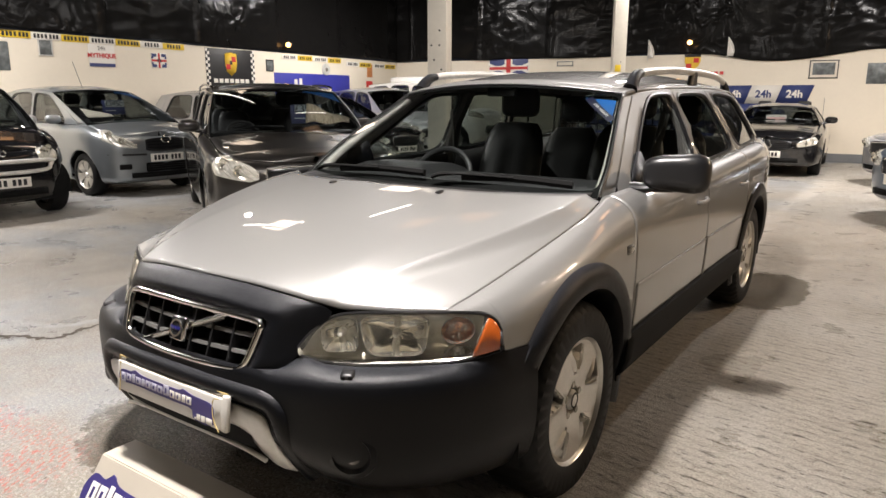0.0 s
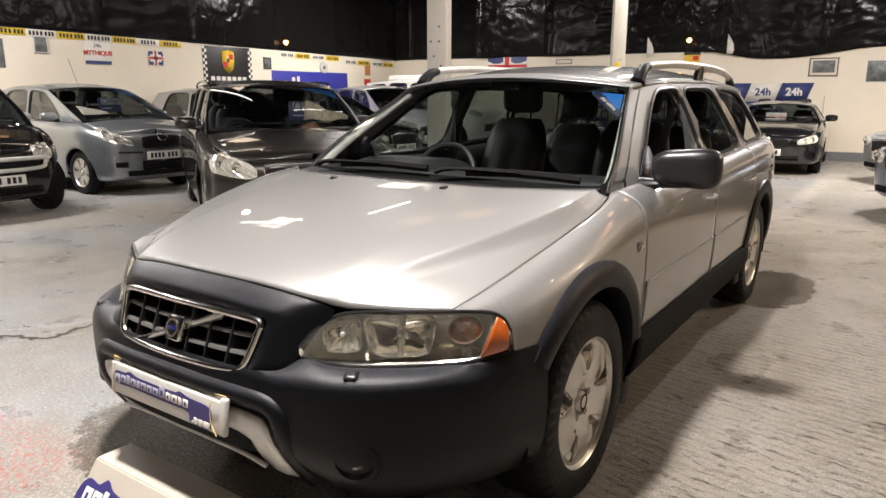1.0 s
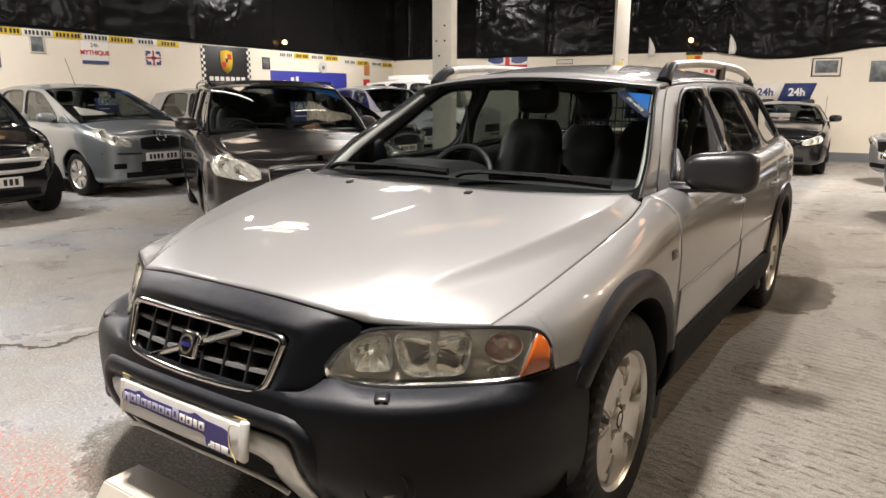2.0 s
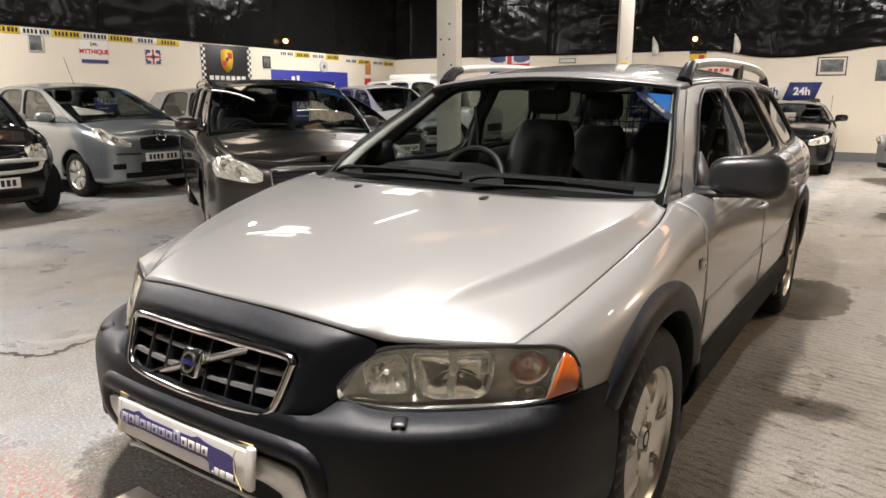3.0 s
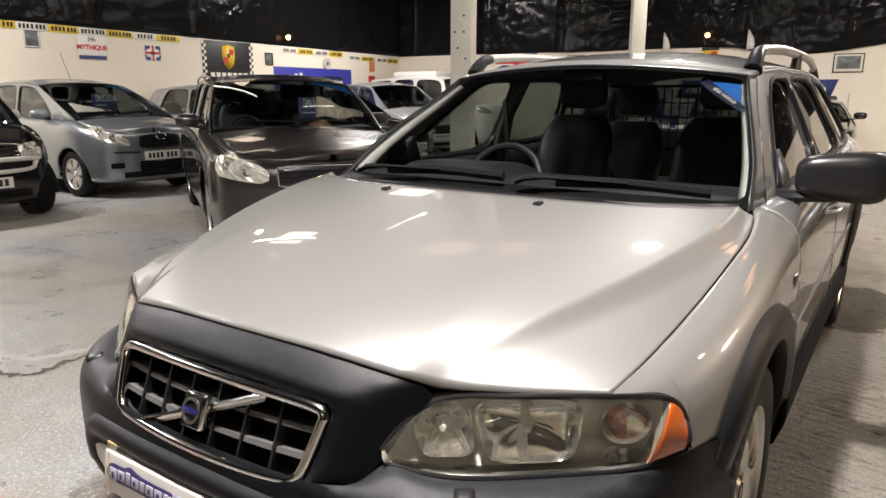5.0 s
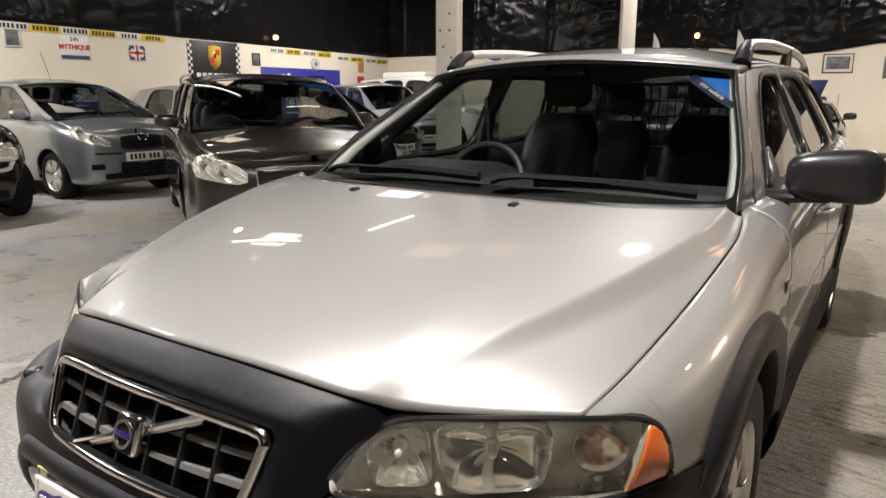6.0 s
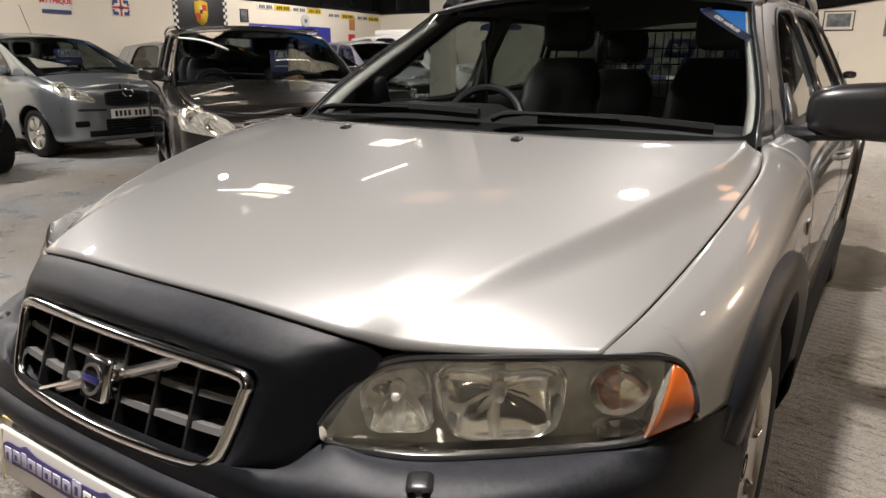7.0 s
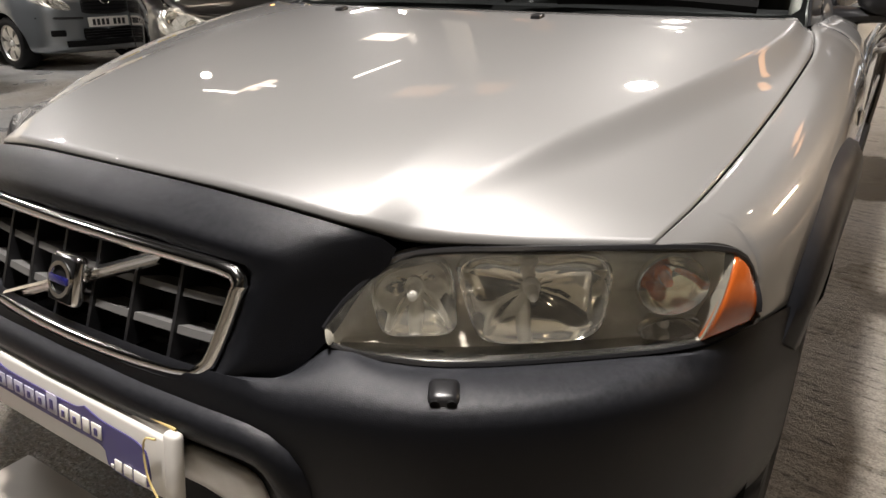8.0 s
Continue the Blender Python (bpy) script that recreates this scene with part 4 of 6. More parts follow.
for y in np.linspace(1.12, 3.25, 14):
    e = upper(y, 0.97)
    roofin.append([(q * e.x * 0.97, y, e.z - 0.02 + (crown(y) - 0.008) * (1 - abs(q) ** 2.6)) for q in np.linspace(-1, 1, 15)])
part("headlining", grid(roofin), TRIM_GREY, estate)

# guard behind the rear seats
guard = part("cargo_guard", tube([(-0.56, 2.74, 0.98), (-0.54, 2.76, 1.36), (0.54, 2.76, 1.36), (0.56, 2.74, 0.98), (-0.56, 2.74, 0.98)], 0.010, 6), CABIN, estate, "black wire guard behind the rear seats")
for k in range(21):
    x = -0.50 + 0.05 * k
    part("guard_bar", tube([(x, 2.74, 0.98), (x, 2.76, 1.36)], 0.004, 5), CABIN, guard)
for z in (1.08, 1.17, 1.26):
    part("guard_bar", tube([(-0.55, 2.75, z), (0.55, 2.75, z)], 0.004, 5), CABIN, guard)
for s in (1, -1):
    part("belt_strap", tube(smooth([(s * 0.66, 1.53, 1.28), (s * 0.62, 1.50, 1.05), (s * 0.60, 1.46, 0.80)], 10), 0.006, 6, flat=4.0), LEATHER, estate)

# windscreen corner sticker
def on_screen(q, s, lift=0.004):
    e = upper(0.40 + 0.65 * s, s)
    bw = -0.10 * (1 - 0.3 * s)
    return Vector((q * e.x, e.y + bw * (1 - q * q) - lift, e.z + (0.012 * (1 - s) + crown(1.05) * s) * (1 - q * q) + lift * 0.8))


PILLAR_TRIM = paint("pale_pillar_trim", (0.52, 0.50, 0.46), rough=0.5, grain=0.2, grain_size=60)
for s in (1, -1):
    rows = [[on_screen(s * q, v, -lift) for q, lift in ((0.990, 0.010), (0.968, 0.022), (0.945 + 0.02 * v, 0.040))] for v in np.linspace(0.06, 0.93, 14)]
    part("pillar_trim", grid(rows), PILLAR_TRIM, estate, "pale grey inner pillar trim", thick=0.006)
rows = []
for a in np.linspace(0, 1, 8):
    q0, s0 = 0.745 + 0.215 * a, 0.885 - 0.235 * a
    rows.append([on_screen(q0 + (0.962 - q0) * b, s0 + (0.895 - s0) * b, -0.007) for b in np.linspace(0, 1, 6)])
st = part("windscreen_sticker", grid(rows), STICKER_BLUE, estate, "sky blue and navy triangular windscreen sticker")
rows = [[on_screen(0.745 + 0.215 * a + (o + 0.35) * 0.066, 0.885 - 0.235 * a + (o + 0.35) * 0.056, -0.005) for o in (-0.45, 0.22)] for a in np.linspace(0.05, 0.95, 8)]
part("sticker_band", grid(rows), paint("deep_navy_print", (0.004, 0.005, 0.026), rough=0.45, grain=0.2, grain_size=30), st)
a, b = on_screen(0.745 + 0.215 * 0.22 + 0.018, 0.833 + 0.014, -0.003), on_screen(0.745 + 0.215 * 0.86 + 0.018, 0.683 + 0.014, -0.003)
xa = (b - a).normalized()
za = (on_screen(0.9, 0.8) - on_screen(0.7, 0.8)).cross(on_screen(0.8, 0.9) - on_screen(0.8, 0.7)).normalized()
ya = za.cross(xa).normalized()
cu = bpy.data.curves.new("lettering", "FONT")
cu.body, cu.size, cu.align_x, cu.align_y, cu.extrude = "this vehicle", 0.027, "CENTER", "CENTER", 0.0005
cu.materials.append(WHITE_PRINT)
ob = new("lettering", cu)
ob.parent = st
ob.matrix_basis = Matrix.Translation((a + b) / 2) @ Matrix((xa, ya, za)).transposed().to_4x4()

# door mirrors
for s in (1, -1):
    rows = []
    for a in np.linspace(-math.pi / 2, math.pi / 2, 17):
        ring = []
        for b in np.linspace(0, 2 * math.pi, 28, endpoint=False):
            c = math.copysign(abs(math.cos(b)) ** 0.55, math.cos(b)) * math.cos(a) ** 0.55
            d = math.copysign(abs(math.sin(b)) ** 0.55, math.sin(b)) * math.cos(a) ** 0.55
            e = math.copysign(abs(math.sin(a)) ** 0.8, math.sin(a))
            ring.append((s * (0.968 + 0.128 * c), 0.72 + 0.055 * e + (0.02 * c), 1.062 + (0.075 + 0.010 * c) * d))
        rows.append(ring)
    bm = grid(rows, closed_v=True)
    mm = part("door_mirror", bm, SMOOTH_PLASTIC, estate, "large black plastic door mirror")
    part("mirror_arm", tube(smooth([(s * 0.79, 0.70, 0.992), (s * 0.85, 0.71, 0.996), (s * 0.96, 0.72, 1.002)], 8), [0.052, 0.046, 0.040, 0.036, 0.034, 0.034, 0.034, 0.034], 12, flat=0.55), SMOOTH_PLASTIC, mm)
    part("mirror_foot", grid([[(s * 0.808, 0.66, 0.985), (s * 0.812, 0.90, 0.985)], [(s * 0.79, 0.73, 1.06), (s * 0.795, 0.89, 1.06)], [(s * 0.762, 0.85, 1.13), (s * 0.762, 0.88, 1.13)]]), DARK_PLASTIC, mm, thick=0.012)
    part("mirror_glass", box(0.20, 0.004, 0.115, (s * 0.968, 0.777, 1.064), 0.0), CHROME, mm)
    if s < 0:
        # folded back against the door
        mm.matrix_basis = pose(-0.815, 0.72, 0, 0, 0, -68) @ pose(0.815, -0.72, 0)

# roof rails
for s in (1, -1):
    pts = smooth([(s * 0.605, 1.14, 1.395), (s * 0.605, 1.18, 1.435), (s * 0.603, 1.26, 1.468), (s * 0.605, 1.55, 1.490), (s * 0.610, 1.9, 1.500), (s * 0.610, 2.5, 1.497), (s * 0.600, 2.86, 1.475), (s * 0.592, 3.00, 1.44), (s * 0.587, 3.07, 1.39)], 60)
    rail = part("roof_rail", tube(pts[4:-4], 0.0165, 10, flat=1.25), SATIN, estate, "silver roof rail with charcoal feet")
    for seg in (pts[:6], pts[-5:][::-1]):
        rr = np.linspace(0.034, 0.0185, len(seg))
        part("rail_foot", tube(seg, list(rr), 14, flat=1.1), DARK_PLASTIC, rail)
    foot = []
    for q in np.linspace(0, 1, 6):
        foot.append([(s * (0.612 + (0.026 - 0.008 * q) * math.cos(b)), 2.12 + 0.05 * q + (0.085 - 0.03 * q) * math.sin(b), 1.415 + 0.085 * q) for b in np.linspace(0, 2 * math.pi, 16, endpoint=False)])
    part("rail_foot", grid(foot, closed_v=True), DARK_PLASTIC, rail)

# front bumper
sill_line = smooth([(0, -0.905, 0.597), (0.25, -0.893, 0.598), (0.36, -0.865, 0.612), (0.414, -0.806, 0.652), (0.48, -0.783, 0.640), (0.56, -0.735, 0.634), (0.70, -0.616, 0.630), (0.80, -0.545, 0.644), (0.855, -0.465, 0.656), (0.892, -0.36, 0.652)], 60)
outer = smooth([(0, -0.935), (0.22, -0.928), (0.42, -0.897), (0.60, -0.825), (0.745, -0.70), (0.850, -0.53), (0.915, -0.35)], 60)
bumper_low = curve((0, 0.374), (0.40, 0.370), (0.455, 0.325), (0.54, 0.284), (0.70, 0.252), (0.92, 0.245))
rows = []
for k in range(60):
    o = outer[k]
    t = outer[min(k + 1, 59)] - outer[max(k - 1, 0)]
    t = t / np.linalg.norm(t)
    n_in = np.array([-t[1], t[0]])
    col = [tuple(sill_line[k])]
    l = sill_line[k]
    room = math.hypot(l[0] - o[0], l[1] - o[1])
    mid = o + n_in * min(0.035, 0.55 * room)
    col.append(((l[0] + mid[0]) / 2, (l[1] + mid[1]) / 2, (l[2] + 0.632) / 2 + 0.005))
    for inset, z in ((0.024, 0.626), (0.007, 0.603), (0.0, 0.562), (0.0, 0.48), (0.004, 0.40), (0.020, 0.33), (0.050, 0.275), (0.10, 0.245), (0.2, 0.24)):
        if z < 0.48:
            low = bumper_low(o[0])
            z = low + (z - 0.24) * (0.48 - low) / 0.24
        p = o + n_in * (min(inset, 0.5 * room) if z > 0.6 else min(inset, 0.3 * room) if z > 0.55 else inset)
        col.append((p[0], p[1], z))
    rows.append(smooth(col, 40))
full = [[(-p[0], p[1], p[2]) for p in r] for r in rows[::-1]] + [[tuple(p) for p in r] for r in rows[1:]]
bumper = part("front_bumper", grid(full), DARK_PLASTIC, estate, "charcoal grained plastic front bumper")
out_y = curve(*[(float(o[0]), float(o[1])) for o in outer])


def face_y(x, z):
    low = bumper_low(abs(x))
    z = 0.24 + (z - low) * 0.24 / (0.48 - low)
    return out_y(abs(x)) + float(np.interp(z, (0.245, 0.275, 0.33, 0.40, 0.48), (0.10, 0.05, 0.02, 0.004, 0.0)))


def skid_y(x, z):
    """The front of the bumper's middle part, which leans back towards its lower edge."""
    return out_y(abs(x)) + float(np.interp(z, (0.29, 0.31, 0.36, 0.41, 0.46, 0.505), (0.088, 0.073, 0.040, 0.013, -0.006, -0.013)))


def mirrored(half, n):
    return smooth(half + [(-x, z) for x, z in half[-2::-1]], n)


# raised rim of the bumper round the silver skid plate
path = mirrored([(0.430, 0.300), (0.424, 0.36), (0.420, 0.43), (0.412, 0.50), (0.388, 0.537), (0.32, 0.552), (0, 0.558)], 60)
part("bumper_rim", tube([(x, skid_y(x, z) + 0.024, z) for x, z in path], 0.030, 14), DARK_PLASTIC, bumper)
inner_path = mirrored([(0.330, 0.312), (0.316, 0.36), (0.306, 0.405), (0.292, 0.437), (0.268, 0.451), (0.20, 0.456), (0, 0.458)], 80)
outer_path = mirrored([(0.396, 0.303), (0.391, 0.36), (0.388, 0.41), (0.384, 0.468), (0.372, 0.500), (0.345, 0.512), (0.27, 0.520), (0, 0.523)], 80)
rows = []
for (xi, zi), (xo, zo) in zip(inner_path, outer_path):
    row = []
    for q in np.linspace(0, 1, 5):
        x, z = xi + (xo - xi) * q, zi + (zo - zi) * q
        row.append((x, skid_y(x, z) - 0.003 + 0.010 * abs(q - 0.5), z))
    rows.append(row)
part("skid_trim", grid(rows), SATIN, bumper, "silver plastic skid plate", thick=0.012)
lip = [(x, skid_y(x, 0.386) + 0.002, 0.378 - 0.03 * (x / 0.34) ** 4) for x in np.linspace(-0.34, 0.34, 30)]
part("lower_lip", tube(lip, 0.007, 8), SATIN, bumper)
rows = []
for q in np.linspace(0, 1, 6):
    rows.append([(x, out_y(abs(x)) - 0.003 + 0.02 * (1 - q), 0.388 + 0.075 * q) for x in np.linspace(-0.315, 0.315, 20)])
part("lower_intake", grid(rows), UNDER, bumper)
for s in (1, -1):
    fog = part("fog_lamp", lathe([(0.0, -0.008), (0.025, -0.006), (0.036, 0.0), (0.040, 0.01), (0.044, 0.02)], 24, "y"), FOG_LENS, bumper)
    fog.matrix_basis = pose(s * 0.598, face_y(0.60, 0.415) + 0.010, 0.415, 0, 0, s * 28)
    bezel = part("fog_bezel", lathe([(0.042, 0.0), (0.054, -0.010), (0.068, -0.004), (0.085, 0.03)], 24, "y"), DARK_PLASTIC, bumper)
    bezel.matrix_basis = fog.matrix_basis
    jet = part("lamp_washer", box(0.040, 0.042, 0.024, (0, 0, 0), 0.011, seg=3), SMOOTH_PLASTIC, bumper)
    jet.matrix_basis = pose(s * 0.572, -0.790, 0.629, 12, 0, s * 30)
    for dx in (-0.010, 0.010):
        part("nozzle", lathe([(0.0, 0.0), (0.006, 0.0), (0.007, 0.003)], 10, "y"), UNDER, jet).location = (dx, -0.0215, 0.004)


# grille
def grille_at(x, t, deep=0.0):
    return Vector((x, -0.890 + 0.050 * t - 0.024 * (1 - (x / 0.31) ** 2) + deep, 0.612 + 0.132 * t))


def grille_outline(n, grow=0.0):
    c = [(-0.245, 0.0), (-0.10, -0.03), (0.10, -0.03), (0.245, 0.0), (0.275, 0.07), (0.288, 0.24), (0.304, 0.76), (0.306, 0.92), (0.275, 1.01), (0.10, 1.06), (-0.10, 1.06), (-0.275, 1.01), (-0.306, 0.92), (-0.304, 0.76), (-0.288, 0.24), (-0.275, 0.07)]
    return [(x * (1 + grow / 0.3), t + grow / 0.132 * (2 * t - 1)) for x, t in smooth(c, n, closed=True)]


ring = [grille_at(x, t, -0.006) for x, t in grille_outline(90)]
grille = part("grille", tube(list(ring) + [ring[0]], 0.0108, 10, caps=False), CHROME, estate, "black egg-crate grille in a chrome frame with a diagonal bar")
bm = bmesh.new()
for k in range(-3, 3):
    x = 0.083 * (k + 0.5)
    if abs(x) > 0.27:
        continue
    a, b = grille_at(x, -0.02, 0.0), grille_at(x, 1.04, 0.0)
    c, d = a + Vector((0, 0.05, 0)), b + Vector((0, 0.05, 0))
    rows = [[(p.x + o, p.y, p.z) for p in (a, b)] for o in (-0.0035, 0.0035)]
    rows = [[a + Vector((-0.003, 0, 0)), b + Vector((-0.003, 0, 0))], [a + Vector((0.003, 0, 0)), b + Vector((0.003, 0, 0))], [c + Vector((0.003, 0, 0)), d + Vector((0.003, 0, 0))], [c + Vector((-0.003, 0, 0)), d + Vector((-0.003, 0, 0))]]
    part("grille_bar", grid(rows, closed_u=True), SMOOTH_PLASTIC, grille)
for t in (0.30, 0.66):
    hw = 0.285 + 0.018 * t
    xs = np.linspace(-hw, hw, 21)
    rows = []
    for dy, dz in ((0.004, 0.006), (0.0, -0.004), (0.05, -0.020), (0.05, -0.010)):
        rows.append([grille_at(x, t, 0.004 + dy) + Vector((0, 0, dz)) for x in xs])
    part("grille_slat", grid(rows, closed_u=True), SLAT_GREY, grille)
rows = [[grille_at(x, t, 0.055) for x in np.linspace(-0.30, 0.30, 15)] for t in (-0.05, 0.5, 1.08)]
part("grille_backing", grid(rows), UNDER, grille)
a, b = grille_at(-0.17, 0.02, -0.010), grille_at(0.17, 0.98, -0.010)
rows = []
for q in np.linspace(0, 1, 12):
    c = grille_at(-0.17 + 0.34 * q, 0.02 + 0.96 * q, -0.004)
    rows.append([c + Vector((o * 0.35, dy, -o * 0.93)) for o, dy in ((-0.010, 0.012), (-0.010, -0.004), (-0.006, -0.009), (-0.002, -0.001), (0.002, -0.001), (0.006, -0.009), (0.010, -0.004), (0.010, 0.012))])
part("diagonal_bar", grid(rows), CHROME, grille)
em = part("emblem", box(0.066, 0.022, 0.076, (0, 0, 0), 0.010, seg=3), CHROME, grille, "square chrome badge with a blue disc")
em.matrix_basis = pose(0.002, -0.901, 0.682, -18, 0, 0)
part("emblem_disc", box(0.054, 0.004, 0.064, (0, -0.0105, 0), 0.001), UNDER, em)
part("emblem_ring", lathe([(0.020, -0.0125), (0.021, -0.0155), (0.027, -0.0155), (0.028, -0.011)], 28, "y"), CHROME, em)
part("emblem_band", box(0.046, 0.003, 0.011, (0, -0.0155, 0), 0.001), BADGE_BLUE, em)

# black nose panel round the grille
nose_out = smooth([(0.0, -0.803, 0.829), (0.20, -0.795, 0.824), (0.40, -0.763, 0.800), (0.462, -0.728, 0.770), (0.432, -0.770, 0.715), (0.412, -0.808, 0.664), (0.365, -0.862, 0.615), (0.25, -0.896, 0.598), (0.0, -0.908, 0.595)], 46)
loop = [tuple(p) for p in nose_out] + [(-p[0], p[1], p[2]) for p in nose_out[::-1][1:-1]]
lo = np.array(loop)
hole = grille_outline(360, 0.008)
hole3 = [grille_at(x, t, 0.002) for x, t in hole]
ang_h = np.array([math.atan2((t - 0.5) * 0.35, x) for x, t in hole])
rows = []
for p in lo:
    a = math.atan2(((p[2] - 0.612) / 0.132 - 0.5) * 0.35, p[0])
    i = int(np.argmin(np.abs(np.angle(np.exp(1j * (ang_h - a))))))
    q = np.array(hole3[i])
    m1 = q + (p - q) * 0.10 + np.array((0, -0.012, 0))
    m2 = q + (p - q) * 0.35 + np.array((0, -0.020, 0.004))
    m3 = q + (p - q) * 0.75 + np.array((0, -0.010, 0.004))
    inner = q + np.array((0, 0.05, 0))
    rows.append(smooth([inner, q, m1, m2, m3, p], 16))
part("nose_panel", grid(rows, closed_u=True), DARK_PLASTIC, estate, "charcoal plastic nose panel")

# headlamps
lamp_up = smooth([(0.406, -0.808, 0.680), (0.426, -0.772, 0.720), (0.470, -0.716, 0.760), (0.60, -0.650, 0.774), (0.738, -0.566, 0.778), (0.80, -0.505, 0.770), (0.832, -0.468, 0.752), (0.846, -0.453, 0.715)], 40)
lamp_dn = smooth([(0.414, -0.807, 0.655), (0.47, -0.784, 0.643), (0.56, -0.735, 0.637), (0.70, -0.616, 0.634), (0.80, -0.545, 0.648), (0.853, -0.464, 0.660)], 40)


def lamp_point(u, v, deep=0.0, side=1):
    """A place on the lens: u from inner to outer, v from the lower edge to the upper."""
    i = u * 39
    k = min(int(i), 38)
    a = lamp_dn[k] + (lamp_dn[k + 1] - lamp_dn[k]) * (i - k)
    b = lamp_up[k] + (lamp_up[k + 1] - lamp_up[k]) * (i - k)
    p = a + (b - a) * v
    bulge = 0.020 * math.sin(math.pi * min(max(v, 0), 1)) ** 0.7
    out = np.array((0.55, -0.83, 0.10))
    p = p + out * (bulge - deep)
    return (side * p[0], p[1], p[2])


def amber_from(v):
    return 0.842 + 0.062 * v


for s in (1, -1):
    vs = np.linspace(0, 1, 14)
    edge = [lamp_point(u, 0.0, -0.001, s) for u in np.linspace(0, 1, 30)] + [lamp_point(1.0, v, -0.001, s) for v in np.linspace(0.1, 0.9, 6)] + [lamp_point(u, 1.0, -0.001, s) for u in np.linspace(1, 0, 30)]
    rows = [[lamp_point(amber_from(v) * k / 39, v, 0, s) for v in vs] for k in range(40)]
    lens = part("headlamp", grid(rows), LENS, estate, "slightly clouded headlamp with two clear reflectors and an amber corner")
    lens.visible_shadow = False
    rows = [[lamp_point(amber_from(v) + (1 - amber_from(v)) * k / 8, v, 0.001, s) for v in vs] for k in range(9)]
    part("indicator", grid(rows), AMBER, lens, "amber turn indicator", thick=0.008)
    rows = [[lamp_point(amber_from(v) - 0.004, v, d, s) for v in vs] for d in (0.0015, 0.03, 0.06)]
    part("lamp_divider", grid(rows), LAMP_DARK, lens)
    part("lamp_gasket", tube(edge + edge[:1], 0.0045, 6, caps=False), SMOOTH_PLASTIC, lens)
    rows = []
    for u in np.linspace(0, 0.88, 40):
        sink = 0.085 * min(1, u / 0.10) ** 0.6 * min(1, (0.885 - u) / 0.08) ** 0.6
        rows.append([lamp_point(u, v, sink * math.sin(math.pi * v) ** 0.35 + 0.002, s) for v in np.linspace(0, 1, 14)])
    part("lamp_housing", grid(rows), LAMP_SHELL, lens)
    rows = []
    for u in np.linspace(0.02, 0.87, 30):
        rows.append([lamp_point(u, v, d, s) for v, d in ((0.0, 0.001), (0.03, 0.003), (0.062, 0.010), (0.055, 0.05))])
    part("lamp_trim", grid(rows), CHROME, lens)
    rows = []
    for u in np.linspace(0.10, 0.87, 30):
        rows.append([lamp_point(u, v, d, s) for v, d in ((1.0, 0.002), (0.965, 0.006), (0.97, 0.05))])
    part("lamp_trim", grid(rows), LAMP_BRIGHT, lens)
    for u, v, ru, rv, d, square, lean in ((0.215, 0.58, 0.088, 0.33, 0.020, 0.45, 0.05), (0.475, 0.54, 0.148, 0.385, 0.018, 0.42, 0.10), (0.765, 0.63, 0.078, 0.27, 0.016, 1.0, 0.0), (0.770, 0.20, 0.068, 0.11, 0.016, 0.8, 0.0)):
        rings = []
        for q, dd in ((1.04, d + 0.012), (1.03, d - 0.001), (1.0, d - 0.003), (0.975, d), (0.94, d + 0.010), (0.82, d + 0.026), (0.64, d + 0.040), (0.44, d + 0.050), (0.24, d + 0.055), (0.03, d + 0.056)):
            ringp = []
            for k, g in enumerate(np.linspace(0, 2 * math.pi, 36, endpoint=False)):
                power = square + (1 - square) * (1 - min(q, 1.0)) ** 0.8
                ca = math.copysign(abs(math.cos(g)) ** power, math.cos(g))
                sa = math.copysign(abs(math.sin(g)) ** power, math.sin(g))
                flute = 0.0008 * (k % 3 == 0) if 0.2 < q < 0.95 and square < 0.9 else 0.0
                ringp.append(lamp_point(u + ru * q * ca * (1 + lean * sa), v + rv * q * sa, dd + flute, s))
            rings.append(ringp)
        part("reflector", grid(rings, closed_v=True), REFLECTOR, lens)
        bulb = lathe([(0.0, -0.028), (0.006, -0.026), (0.008, -0.018), (0.008, 0.0), (0.012, 0.004), (0.012, 0.012)], 14, "y")
        ob = part("bulb", bulb, AMBER if u == 0.765 else SATIN, lens)
        ob.matrix_basis = pose(*lamp_point(u, v, d + 0.045, s), 0, 0, s * 30)
    cover = [[lamp_point(0.765 + 0.050 * q * math.cos(g), 0.63 + 0.175 * q * math.sin(g), 0.014 - 0.010 * math.cos(q * 1.5), s) for g in np.linspace(0, 2 * math.pi, 28, endpoint=False)] for q in (1.0, 0.9, 0.7, 0.45, 0.2, 0.02)]
    part("projector_lens", grid(cover, closed_v=True), LENS, lens).visible_shadow = False

# show plate tied over the number plate
PALE_PRINT = paint("pale_violet_print", (0.42, 0.41, 0.50), rough=0.4, grain=0.1, grain_size=40)
board = thing("show_plate", "white trade show plate with violet-blue lettering, tied to the bumper", "sign board", pose(0.002, -0.956, 0.500, -7, 0, 0))
part("panel", box(0.520, 0.010, 0.094, (-0.006, 0, -0.007), 0.006, seg=3), WHITE_BOARD, board)
part("end_cap", box(0.026, 0.018, 0.106, (0.262, 0.002, -0.002), 0.007, seg=3), WHITE_BOARD, board)
yel = part("number_plate", box(0.53, 0.006, 0.106, (-0.002, 0.009, 0.001), 0.004), WHITE_BOARD, board, "white number plate with a gilt edge behind the show plate")
part("plate_edge", tube([(-0.266, 0.006, -0.055), (-0.266, 0.005, 0.053), (0.0, 0.005, 0.0545), (0.264, 0.005, 0.053)], 0.0022, 6), CREAM_EDGE, yel)
bars(yel, pose(0, 0.0045, 0.0445), [(-0.215 + 0.062 * k, 0.034) for k in range(7)], 0.006, INK)
